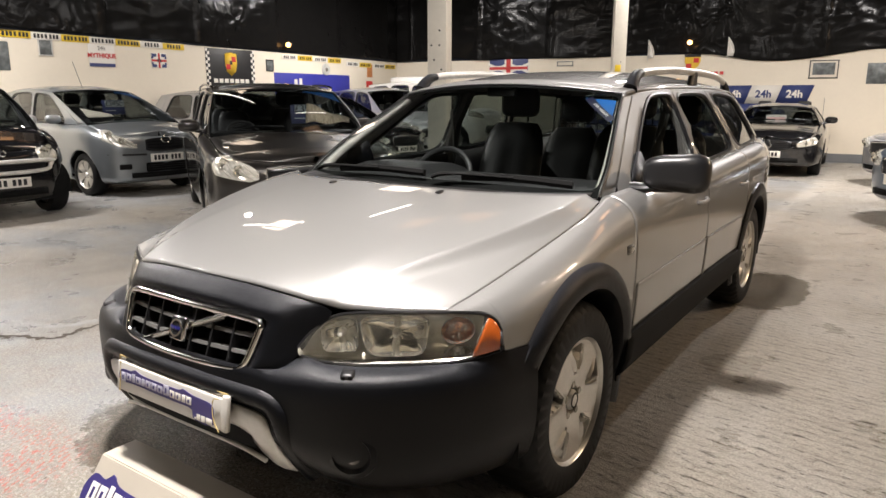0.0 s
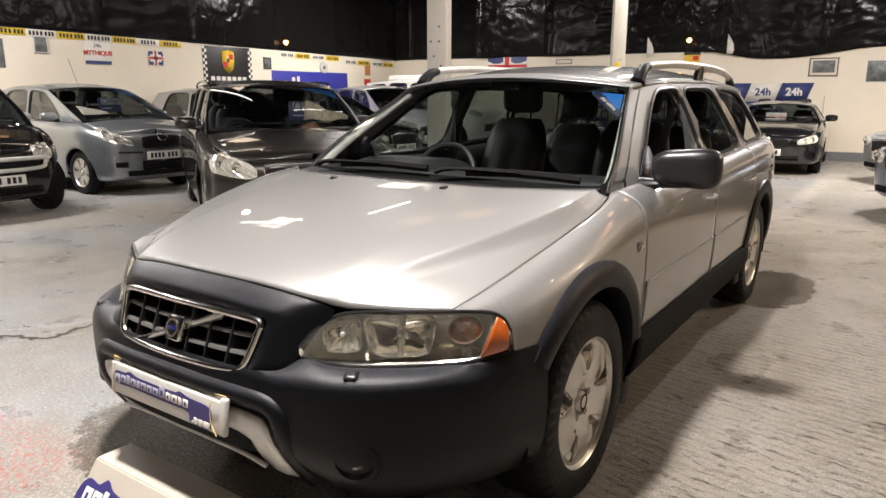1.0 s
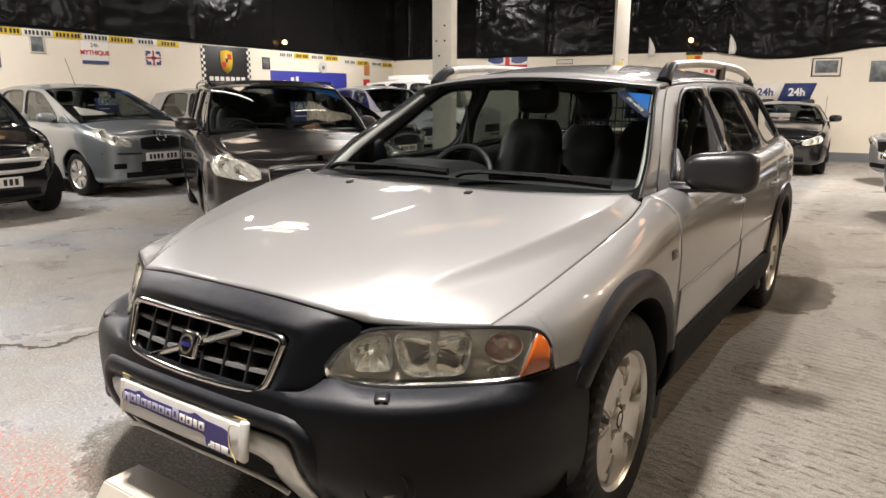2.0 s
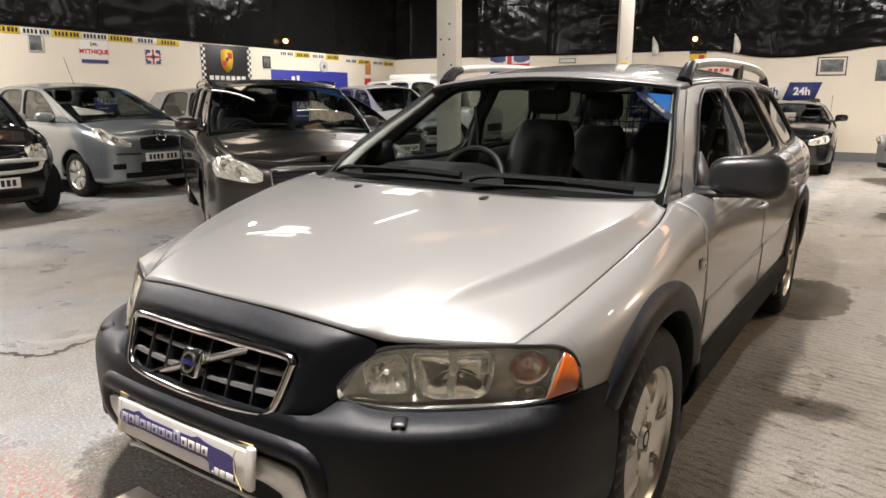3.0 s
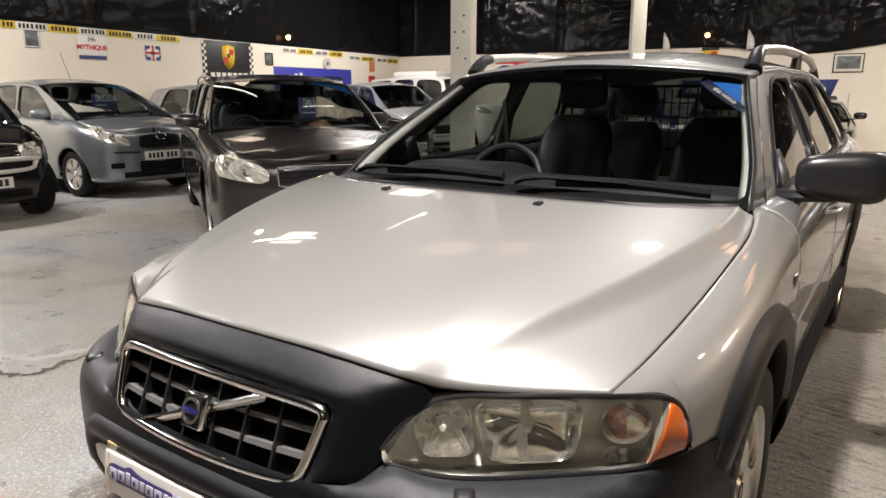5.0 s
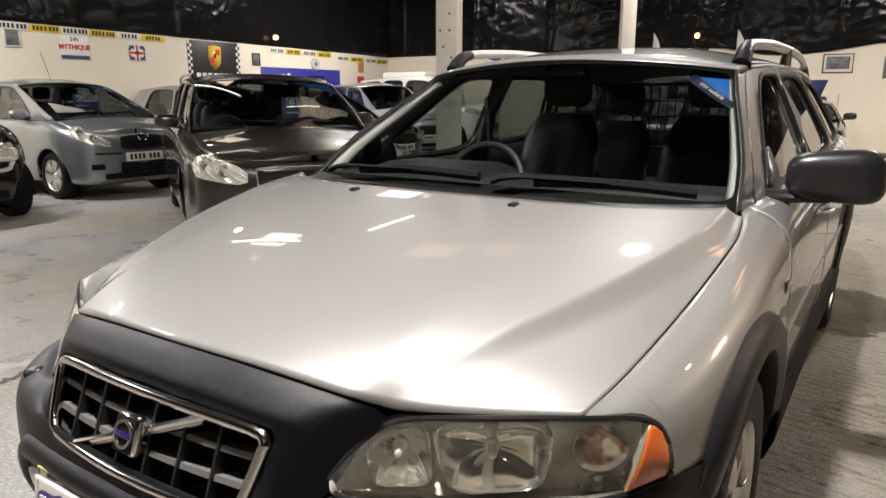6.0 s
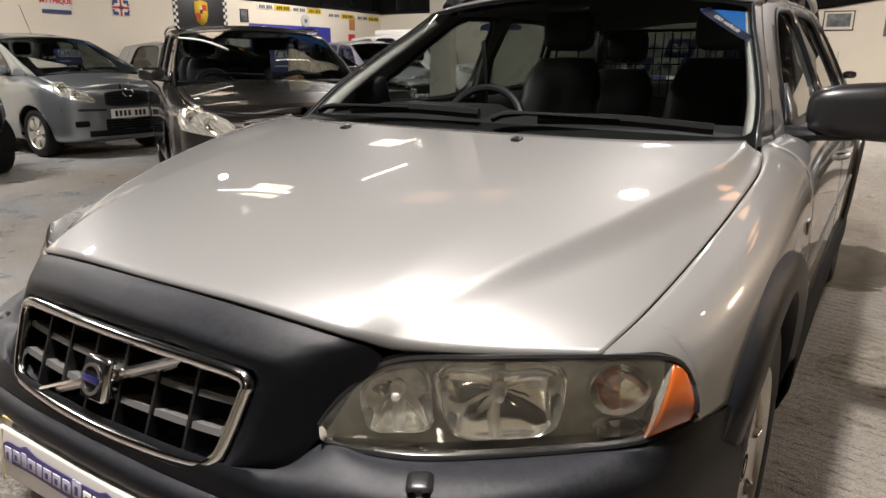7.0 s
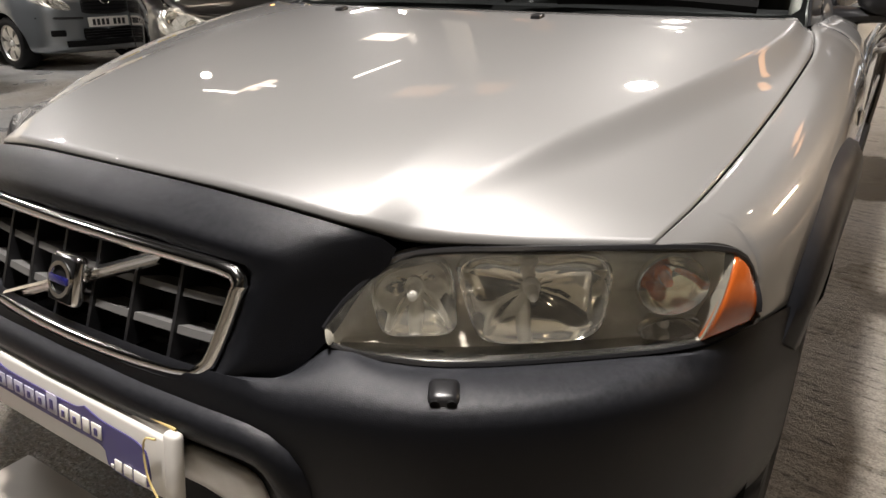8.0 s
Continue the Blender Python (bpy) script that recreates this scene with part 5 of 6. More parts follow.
# a blue ground with pale bars on it
ground = smooth([(-0.242, -0.030), (-0.15, -0.028), (-0.05, -0.030), (0.05, -0.030), (0.12, -0.032), (0.135, -0.062), (0.215, -0.062), (0.222, -0.02), (0.205, 0.010), (0.12, 0.016), (0.075, 0.026), (0.05, 0.016), (-0.12, 0.015), (-0.165, 0.026), (-0.19, 0.016), (-0.235, 0.014), (-0.252, -0.005)], 90, closed=True)


def flat_shape(outline, y, deep):
    """A flat plate with a free outline in the x-z plane."""
    bm = bmesh.new()
    front = [bm.verts.new((x, y, z)) for x, z in outline]
    back = [bm.verts.new((x, y + deep, z)) for x, z in outline]
    bm.faces.new(front)
    bm.faces.new(back[::-1])
    for k in range(len(front)):
        bm.faces.new((front[k], back[k], back[k - 1], front[k - 1]))
    return bm


part("print_ground", flat_shape([(x * 0.99, z * 0.86 + 0.005) for x, z in ground], -0.0068, 0.002), BLUE_PRINT, board)
x = -0.236
for k, wd in enumerate((0.026, 0.027, 0.016, 0.027, 0.017, 0.027, 0.027, 0.027, 0.028, 0.024, 0.027, 0.017, 0.025)):
    tall = {0: 0.030, 2: 0.027, 8: 0.032}.get(k, 0.022)
    shift = {0: -0.006, 2: 0.001, 8: 0.004}.get(k, -0.001)
    wd *= 0.92
    ob = part("bar", box(wd, 0.002, tall, (0, 0, 0), 0.0009), PALE_PRINT if k < 9 else WHITE_PRINT, board)
    ob.location = (x + wd / 2, -0.0080, shift)
    if wd > 0.02:
        part("bar", box(wd * 0.30, 0.001, tall * 0.48), BLUE_PRINT, board).location = (x + wd / 2, -0.0096, shift - 0.001)
    x += wd + 0.0055
for k, wd in enumerate((0.006, 0.016, 0.018, 0.026)):
    ob = part("bar", box(wd, 0.002, 0.018 if k else 0.006, (0, 0, 0), 0.0009), WHITE_PRINT, board)
    ob.location = (0.141 + (0, 0.014, 0.035, 0.061)[k], -0.0080, -0.038 if k else -0.043)
part("tie", tube([(-0.235, -0.012, 0.042), (-0.234, -0.0125, -0.01), (-0.236, -0.012, -0.054)], 0.0016, 6), CREAM_EDGE, board)
part("tie", tube(smooth([(0.245, -0.012, 0.040), (0.222, -0.013, 0.030), (0.226, -0.013, -0.02), (0.252, -0.013, -0.054)], 14), 0.0016, 6), CREAM_EDGE, board)

# tail
tail = smooth([(0.79, 3.62), (0.70, 3.72), (0.45, 3.785), (0, 3.80), (-0.45, 3.785), (-0.70, 3.72), (-0.79, 3.62)], 40)
rows = [[(x * (1 - 0.05 * q), y - 0.06 * q * q, 0.62 + 0.44 * q) for x, y in tail] for q in np.linspace(0, 1, 10)]
part("tailgate", grid(rows), SILVER, estate, thick=0.015)
rows = [[(x * (1.03 - i), (y - 3.6) * 1.0 + 3.62 + o, z) for x, y in tail] for i, o, z in ((0.02, -0.02, 0.64), (0, 0.03, 0.60), (0, 0.04, 0.50), (0.01, 0.02, 0.36), (0.05, -0.08, 0.28))]
part("rear_bumper", grid(rows), DARK_PLASTIC, estate, thick=0.01)
for s in (1, -1):
    rows = [[(s * (0.765 - 0.03 * q), 3.62 + d * 0.06, 0.70 + 0.34 * q) for d in (-1.4, 0, 0.6)] for q in np.linspace(0, 1, 8)]
    part("tail_lamp", grid(rows), RED_PRINT, estate, "tall red tail lamp", thick=0.01)

# ---- the other parked cars ----
def parked_car(name, label, m, body, fo, wb, ro, hw, nose_z, cowl, roof_top, screen, rear, windows, tyre=0.30, rim=0.20, belt=0.92, edge_in=0.16, spokes=7,
               lamp=(0.42, 0.42, 0.0, 0.10, 0.02, 0.20), grille=(0.35, 0.10, 0.60), plate_z=0.45, boot=None, mirror=None, tail_round=0.25, sharp_nose=0.12, frame=None, trim=None):
    """A car from its main sizes: overhangs, wheelbase, half width, heights. cowl: (y, z) of the bonnet's rear edge;
    lamp: start and length along the nose, then its lower and upper edge at the inner and at the outer end."""
    car = thing(name, label, "car", m, "parked cars")
    length_end = wb + ro
    plan = smooth([(0, -fo), (hw * 0.45, -fo + 0.03), (hw * 0.80, -fo + sharp_nose + 0.04), (hw * 0.955, -fo + min(0.38, 0.60 * fo)), (hw, -0.02), (hw, wb * 0.5), (hw, wb), (hw * 0.95, length_end - tail_round), (hw * 0.72, length_end - 0.05), (0, length_end)], 150)
    back = (boot or (length_end - 0.12, belt + 0.06))
    ztop = curve((-fo, nose_z), (-fo + 0.25, nose_z + 0.05), (cowl[0] * 0.4 - fo * 0.3, (nose_z * 0.35 + cowl[1] * 0.65) - 0.03), (cowl[0], cowl[1] - 0.05), (cowl[0] + 0.25, belt), (wb * 0.7, belt + 0.02), (length_end, back[1]))
    rise = curve((-fo, 0.07), (-fo + 0.5, 0.06), (cowl[0], 0.055), (cowl[0] + 0.3, 0.05))
    arch_r = tyre + 0.035
    cols, tops = [], []
    for k in range(len(plan)):
        p = plan[k]
        t = plan[min(k + 1, len(plan) - 1)] - plan[max(k - 1, 0)]
        t = t / (np.linalg.norm(t) + 1e-9)
        n_in = np.array((-t[1], t[0]))
        zt = ztop(p[1])
        ti = 0.13
        col = []
        for inset, z in ((ti, zt), (ti * 0.45, zt - 0.018), (ti * 0.12, zt - 0.065), (0.0, zt - 0.15), (-0.004, 0.5 * zt + 0.20), (0.0, 0.45), (0.012, 0.32), (0.03, 0.24), (0.09, 0.19)):
            q = p + n_in * inset
            low = 0.0
            for yc in (0.0, wb):
                if abs(p[1] - yc) < arch_r and p[0] > hw * 0.7:
                    low = tyre + math.sqrt(arch_r**2 - (p[1] - yc) ** 2)
            col.append((max(q[0], 0.0), q[1], max(z, low)))
        c2 = smooth(col, 24) if len({c[2] for c in col}) == len(col) else np.array([np.array(col[0])] * 0 + [np.array(c) for c in smooth([c for i, c in enumerate(col) if i == 0 or c[2] < col[i - 1][2] - 1e-4], 24)])
        cols.append(c2)
        tops.append(col[0])
    for s in (1, -1):
        part("body_side", grid(flip_x(cols, s)), body, car, thick=0.01)
    # bonnet
    rows = []
    for p in tops:
        if p[1] > cowl[0] or p[0] < 0.02:
            continue
        if len(rows) and p[1] <= rows[-1][0][1]:
            continue
        u = (p[1] + fo) / (cowl[0] + fo)
        cr = rise(p[1]) * min(1, u * 6 + 0.2)
        rows.append([(q * (p[0] - 0.004), p[1], p[2] + cr * (1 - abs(q) ** 2.2)) for q in np.linspace(-1, 1, 25)])
    part("bonnet", grid(rows), body, car, thick=0.01)
    last = rows[-1]
    part("scuttle", grid([[(p[0], p[1] + d, p[2] - 0.01) for p in last] for d in (0.004, 0.06, 0.14)]), SMOOTH_PLASTIC, car, thick=0.008)
    # cabin
    b_x = curve((cowl[0] - 0.1, hw - 0.13), (cowl[0] + 0.4, hw - 0.10), (wb * 0.7, hw - 0.10), (rear[0], hw - 0.16), (length_end, hw - 0.3))
    e_x = curve((screen[1], hw - edge_in - 0.10), (wb * 0.6, hw - edge_in - 0.06), (rear[1], hw - edge_in - 0.10))
    e_z = curve((screen[1], roof_top - 0.10), (screen[1] + 0.5, roof_top - 0.06), (wb * 0.75, roof_top - 0.06), (rear[1], roof_top - 0.11))
    cr = curve((screen[1], 0.04), (screen[1] + 0.4, 0.06), (rear[1], 0.05))
    up = greenhouse(car, body, PARKED_GLASS, lambda y: (b_x(y), ztop(y)), lambda y: (e_x(y), e_z(y)), screen, rear, windows, cr, 0.12, PARKED_GLASS, frame=frame, header=0.975, border=True)
    rows = []
    for d in np.linspace(0, 1, 8):
        y = rear[0] + (length_end - 0.10 - rear[0]) * d
        e = b_x(y)
        rows.append([(q * e, y + 0.06 * (1 - q * q), ztop(y) + 0.03 * (1 - q * q)) for q in np.linspace(-1, 1, 13)])
    part("tailgate", grid(rows), body, car, thick=0.01)
    part("underbody", box(hw * 1.5, wb + fo * 0.9, 0.08, (0, wb / 2 - 0.1, 0.22)), UNDER, car)
    part("engine_bay", box(hw * 1.15, fo + cowl[0] - 0.3, 0.36, (0, (cowl[0] - fo) / 2 + 0.05, 0.44)), UNDER, car)
    part("cabin_floor", box(hw * 1.7, length_end - cowl[0] - 0.5, 0.04, (0, (length_end + cowl[0]) / 2, 0.36)), CABIN, car)
    dash = [[(x, y, z) for x in np.linspace(-hw + 0.14, hw - 0.14, 9)] for y, z in ((cowl[0] + 0.10, belt - 0.01), (cowl[0] + 0.50, belt + 0.01), (cowl[0] + 0.60, belt - 0.06), (cowl[0] + 0.62, 0.5))]
    part("dashboard", grid(dash), CABIN, car, thick=0.01)
    sx = hw * 0.42
    y_seat = cowl[0] + 1.05
    for x in (-sx, sx):
        seat(car, (x, y_seat, belt - 0.44), CABIN, 0.46)
    if rear[0] - y_seat > 1.2:
        for x in (-sx, sx):
            seat(car, (x, y_seat + 0.80, belt - 0.42), CABIN, 0.5)
    steering_wheel(car, (-sx, cowl[0] + 0.66, belt - 0.06), 0.18)
    for s in (1, -1):
        part("door_lining", grid([[(s * (b_x(y) - 0.03), y, z) for z in np.linspace(0.38, ztop(y) - 0.02, 4)] for y in np.linspace(cowl[0] + 0.2, rear[0] - 0.15, 10)]), CABIN, car, thick=0.02)
        for yc in (0.0, wb):
            liner = [[(s * x, yc + (arch_r - 0.01) * math.cos(a), tyre + (arch_r - 0.01) * math.sin(a)) for x in (hw * 0.5, hw * 0.75, hw - 0.02)] for a in np.linspace(radians(-8), radians(188), 20)]
            part("wheel_well", grid(liner), UNDER, car)
            wheel(car, (s * (hw - 0.035), yc, tyre), s, tyre, rim, 0.19, spokes, open_wide=0.36 * 360 / spokes * 0.5, tread=False)
        # lamps
        lx, ll, lo0, hi0, lo1, hi1 = lamp
        rows, bowls = [], []
        near = [p for p in plan if 0.0 <= p[0] and p[1] < 0.3]
        py = np.array([(p[0], p[1]) for p in near])
        acc = np.r_[0, np.cumsum(np.linalg.norm(np.diff(py, axis=0), axis=1))]

        def skin(d, w, proud):
            """A place on the nose, d along the plan from the middle, w up the section from 0.15 under its edge."""
            p = np.array((np.interp(d, acc, py[:, 0]), np.interp(d, acc, py[:, 1])))
            p2 = np.array((np.interp(d + 0.03, acc, py[:, 0]), np.interp(d + 0.03, acc, py[:, 1])))
            t = (p2 - p) / (np.linalg.norm(p2 - p) + 1e-9)
            n_in = np.array((-t[1], t[0]))
            ins = float(np.interp(w, (0.0, 0.086, 0.15, 0.223, 0.36), (0.0, 0.0156, 0.0585, 0.13, 0.26)))
            up = float(np.interp(w, (-0.3, 0.0, 0.086, 0.15, 0.223, 0.36), (-0.45, -0.15, -0.065, -0.018, 0.0, 0.035)))
            q = p + n_in * (ins - proud)
            return s * q[0], q[1], ztop(p[1]) + up + proud * 0.5 * (w > 0.1)

        for d in np.linspace(lx, lx + ll, 18):
            f = (d - lx) / ll
            mid = (lo0 + hi0) / 2 * (1 - f) + (lo1 + hi1) / 2 * f
            half = ((hi0 - lo0) * (1 - f) + (hi1 - lo1) * f) / 2 * min(1, 4.5 * f + 0.35) ** 0.6 * min(1, 4.5 * (1 - f) + 0.35) ** 0.6
            vs = np.linspace(-1, 1, 11)
            rows.append([skin(d, mid + half * v, 0.014 + 0.014 * (1 - v * v)) for v in vs])
            bowls.append([skin(d, mid + half * 0.98 * v, 0.007 + 0.012 * ((len(bowls) * 3 + j) % 4 == 0) * (1 - v * v)) for j, v in enumerate(vs)])
        lens = part("headlamp", grid(rows), CLEAR_LENS, car)
        lens.visible_shadow = False
        part("lamp_bowl", grid(bowls), LAMP_BRIGHT, lens, flat=True)
        for f in (6, 11):
            c = rows[f][5]
            bowl = lathe([(0.004, 0.016), (0.024, 0.012), (0.040, 0.002), (0.044, -0.006), (0.047, 0.0)], 20, "y")
            part("reflector", bowl, REFLECTOR, lens).location = (c[0] * 0.995, c[1] + 0.004, c[2])
        mx = b_x(cowl[0] + 0.4) + 0.08
        my, mz = cowl[0] + 0.52, belt + 0.07
        rows = []
        for a in np.linspace(-math.pi / 2, math.pi / 2, 11):
            rows.append([(s * (mx + 0.05 + 0.11 * math.copysign(abs(math.cos(b)) ** 0.7, math.cos(b)) * math.cos(a) ** 0.6), my + 0.06 * math.sin(a), mz + 0.065 * math.copysign(abs(math.sin(b)) ** 0.7, math.sin(b)) * math.cos(a) ** 0.6) for b in np.linspace(0, 2 * math.pi, 20, endpoint=False)])
        mm = part("door_mirror", grid(rows, closed_v=True), mirror or body, car)
        part("mirror_arm", tube([(s * (mx - 0.10), my - 0.02, mz - 0.06), (s * (mx + 0.0), my, mz - 0.045)], 0.022, 8), SMOOTH_PLASTIC, mm)
    gw, gh, gz = grille
    front = []
    for x in np.linspace(-gw, gw, 21):
        y = float(np.interp(abs(x), py[:, 0], py[:, 1])) + 0.006
        front.append([(x, y - 0.012, gz + gh * v * (1 - 0.25 * abs(x / gw) ** 3)) for v in np.linspace(-1, 1, 5)])
    g = part("grille", grid(front), SMOOTH_PLASTIC, car, thick=0.02)
    part("grille_trim", tube([p[-1] for p in front] + [p[0] for p in front[::-1]] + [front[0][-1]], 0.012, 6), trim or CHROME, g)
    for v in (1, 2, 3):
        part("grille_slat", tube([(p[v][0], p[v][1] - 0.004, p[v][2]) for p in front], 0.005, 5), DARK_PLASTIC, g)
    low = []
    for x in np.linspace(-hw * 0.6, hw * 0.6, 15):
        y = float(np.interp(abs(x), py[:, 0], py[:, 1]))
        low.append([(x, y - 0.008, z) for z in (0.26, 0.33)])
    part("lower_intake", grid(low), UNDER, car, thick=0.02)
    plate(car, (0, -fo - 0.022, plate_z))
    for a, b2 in (((0.05, 0.06), (0.52, 0.14)), ((-0.55, 0.06), (-0.02, 0.10))):
        wiper(car, (a[0], cowl[0] + a[1] + 0.03, cowl[1] + 0.02), (b2[0], cowl[0] + b2[1] + 0.06, cowl[1] + 0.03), SMOOTH_PLASTIC)
    return car, plan, up


def text(parent, words, m, size, mat, name="lettering", bold=0.0):
    cu = bpy.data.curves.new(name, "FONT")
    cu.body, cu.size, cu.align_x, cu.align_y, cu.extrude = words, size, "CENTER", "CENTER", 0.001
    cu.offset = bold
    cu.materials.append(mat)
    ob = new(name, cu)
    ob.parent = parent
    ob.matrix_basis = m
    return ob


def paint_for(name, color, metal=0.6):
    return paint(name, color, rough=0.33, metal=metal, coat=1.0, coat_rough=0.03, stain=0.15, stain_size=1.5, grain=0.1, grain_size=800, dark=0.8)


ICE = paint_for("ice_blue_metallic", (0.265, 0.285, 0.30), 0.72)
GRAPHITE = paint_for("graphite_metallic", (0.030, 0.027, 0.025))
BLACK_GLOSS = paint("black_gloss_paint", (0.008, 0.008, 0.009), rough=0.15, coat=1.0, coat_rough=0.02, stain=0.3, stain_size=2)
SILVER_B = paint_for("cool_silver_metallic", (0.45, 0.45, 0.46))
SLATE = paint_for("slate_blue_metallic", (0.10, 0.13, 0.17))
CARD_BLUE = paint("faded_blue_card", (0.03, 0.04, 0.13), rough=0.5, grain=0.2, grain_size=30)
CARD_PALE = paint("pale_card", (0.42, 0.47, 0.50), rough=0.5, grain=0.2, grain_size=30)
CLEAR_LENS = glass("clear_lens", (0.95, 0.95, 0.92), 0.03)
VAN_WHITE = paint("white_van_paint", (0.72, 0.70, 0.66), rough=0.3, coat=0.6, stain=0.2, stain_size=2)


def facing(x, y, h):
    """Front axle at (x, y); h: degrees of the heading from +x, anticlockwise."""
    return pose(x, y, 0, 0, 0, h + 90)


HATCH_WINDOWS = [(0.46, 1.46, 1.16, 1.44), (1.54, 2.42, 1.50, 2.16)]
pale_hatchback, _, hatch_up = parked_car("hatchback", "ice-blue silver hatchback with a price card in its windscreen", facing(-7.81, 3.80, 0), ICE, 0.72, 2.46, 0.50, 0.847, 0.82, (0.06, 1.03), 1.53, (-0.02, 1.06), (2.92, 2.45), HATCH_WINDOWS, 0.30, 0.20, 0.98, 0.13, 6, (0.42, 0.56, -0.03, 0.06, 0.08, 0.36), (0.29, 0.085, 0.71), 0.53, sharp_nose=0.10, trim=SMOOTH_PLASTIC)
family_car, _, family_up = parked_car("family_car", "graphite metallic family estate with a price card in its windscreen", facing(-3.30, 2.75, -32.5), GRAPHITE, 0.93, 2.737, 1.18, 0.928, 0.80, (0.46, 1.02), 1.52, (0.40, 1.20), (3.75, 3.40), [(0.72, 1.55, 1.22, 1.50), (1.63, 2.50, 1.58, 2.40), (2.60, 3.45, 2.50, 3.20)], 0.34, 0.23, 0.99, 0.16, 7, (0.52, 0.48, -0.02, 0.10, 0.0, 0.27), (0.45, 0.085, 0.70), 0.42, frame=BLACK_GLOSS)
city_car, _, _ = parked_car("city_car", "small black two-seat city car", facing(-6.93, 1.42, 0), BLACK_GLOSS, 0.40, 1.87, 0.47, 0.78, 0.76, (0.18, 1.04), 1.54, (0.10, 0.72), (2.15, 1.95), [(0.45, 1.35, 0.78, 1.30), (1.45, 1.95, 1.40, 1.80)], 0.29, 0.19, 1.0, 0.10, 6, (0.40, 0.27, 0.02, 0.17, 0.0, 0.40), (0.46, 0.045, 0.585), 0.42, mirror=SILVER_B, sharp_nose=0.06, frame=SILVER_B, trim=SMOOTH_PLASTIC)
roadster, _, _ = parked_car("roadster", "black two-seat roadster with a paper card in its windscreen", facing(-0.57, 12.0, -86), BLACK_GLOSS, 0.82, 2.43, 0.80, 0.895, 0.66, (0.62, 0.92), 1.27, (0.55, 1.24), (2.55, 2.05), [(0.85, 1.95, 1.32, 1.78)], 0.31, 0.21, 0.88, 0.24, 6, (0.50, 0.38, 0.0, 0.09, 0.02, 0.20), (0.40, 0.075, 0.56), 0.40, boot=(2.9, 0.90), trim=SMOOTH_PLASTIC)
small, _, _ = parked_car("hatchback", "grey hatchback parked in the second row", facing(-7.9, 6.6, -2), SILVER_B, 0.74, 2.46, 0.6, 0.84, 0.76, (0.30, 0.98), 1.50, (0.22, 1.02), (2.95, 2.62), HATCH_WINDOWS, 0.30, 0.19, 0.94, 0.14, 5)
far_silver, _, _ = parked_car("people_carrier", "silver compact people carrier", facing(-7.9, 10.8, -20), SILVER_B, 0.80, 2.63, 0.7, 0.86, 0.80, (0.30, 1.06), 1.60, (0.22, 1.10), (3.2, 2.95), [(0.65, 1.55, 1.10, 1.50), (1.63, 2.45, 1.58, 2.35), (2.52, 2.9, 2.42, 2.75)], 0.31, 0.21, 1.0, 0.12)
far_black, _, _ = parked_car("saloon_car", "black car parked in the second row", facing(-6.75, 7.9, -2), BLACK_GLOSS, 0.85, 2.6, 0.9, 0.88, 0.70, (0.40, 0.95), 1.44, (0.34, 1.15), (3.1, 2.7), [(0.70, 1.50, 1.18, 1.46), (1.58, 2.40, 1.54, 2.25)], 0.31, 0.21, 0.92, 0.16)
silver_saloon, _, _ = parked_car("saloon_car", "silver car with a tall dark grille", facing(2.0, 11.1, -140), SILVER_B, 0.90, 2.58, 1.0, 0.885, 0.72, (0.40, 0.96), 1.46, (0.34, 1.15), (3.3, 2.9), [(0.70, 1.50, 1.18, 1.46), (1.58, 2.40, 1.54, 2.25)], 0.32, 0.21, 0.93, 0.16)
bluecar, _, _ = parked_car("hatchback", "slate blue hatchback parked nose-out by the aisle", facing(2.28, 7.66, -140), SLATE, 0.85, 2.55, 0.7, 0.87, 0.72, (0.36, 0.98), 1.48, (0.30, 1.10), (3.0, 2.7), [(0.70, 1.50, 1.12, 1.46), (1.58, 2.35, 1.54, 2.2)], 0.31, 0.21, 0.94, 0.14)

van, _, _ = parked_car("off_road_vehicle", "white boxy off-road vehicle with a raised roof", facing(-7.7, 12.85, 0), VAN_WHITE, 0.7, 2.4, 0.6, 0.74, 1.0, (0.45, 1.08), 1.78, (0.42, 0.62), (2.92, 2.85), [(0.62, 1.40, 0.70, 1.36), (1.50, 2.10, 1.46, 2.06), (2.20, 2.75, 2.16, 2.70)], 0.36, 0.22, 1.14, 0.06, 6)
part("roof_pod", box(0.9, 1.3, 0.16, (0, 1.6, 1.80), 0.06, seg=3), VAN_WHITE, van)


def price_card(car, at, tip, words, turn=0.0):
    t = part("price_card", box(0.36, 0.008, 0.22, (0, 0, 0), 0.003), CARD_BLUE, car, "blue and white price card behind the windscreen")
    t.matrix_basis = pose(*at, tip, 0, turn)
    f = part("card_panel", box(0.30, 0.004, 0.095, (0.02, -0.007, 0.055)), CARD_PALE, t)
    text(t, words, pose(0.01, -0.0105, 0.055, 90, 0, 0), 0.115, INK)
    bars(t, pose(0, -0.006, -0.05), [(-0.06, 0.16)], 0.012, CARD_PALE)


price_card(family_car, (0.34, 1.20, 1.17), -12, "£3950")
price_card(pale_hatchback, (0.20, 0.86, 1.20), -12, "£3450")
card = part("paper_sheet", box(0.36, 0.005, 0.16), WHITE_PRINT, roadster, "white and pink paper card behind the windscreen")
card.matrix_basis = pose(-0.02, 0.90, 0.98, -40, 0, 0)
part("paper_band", box(0.33, 0.003, 0.08, (0, -0.005, -0.02)), paint("pink_print", (0.72, 0.45, 0.42), rough=0.6), card)


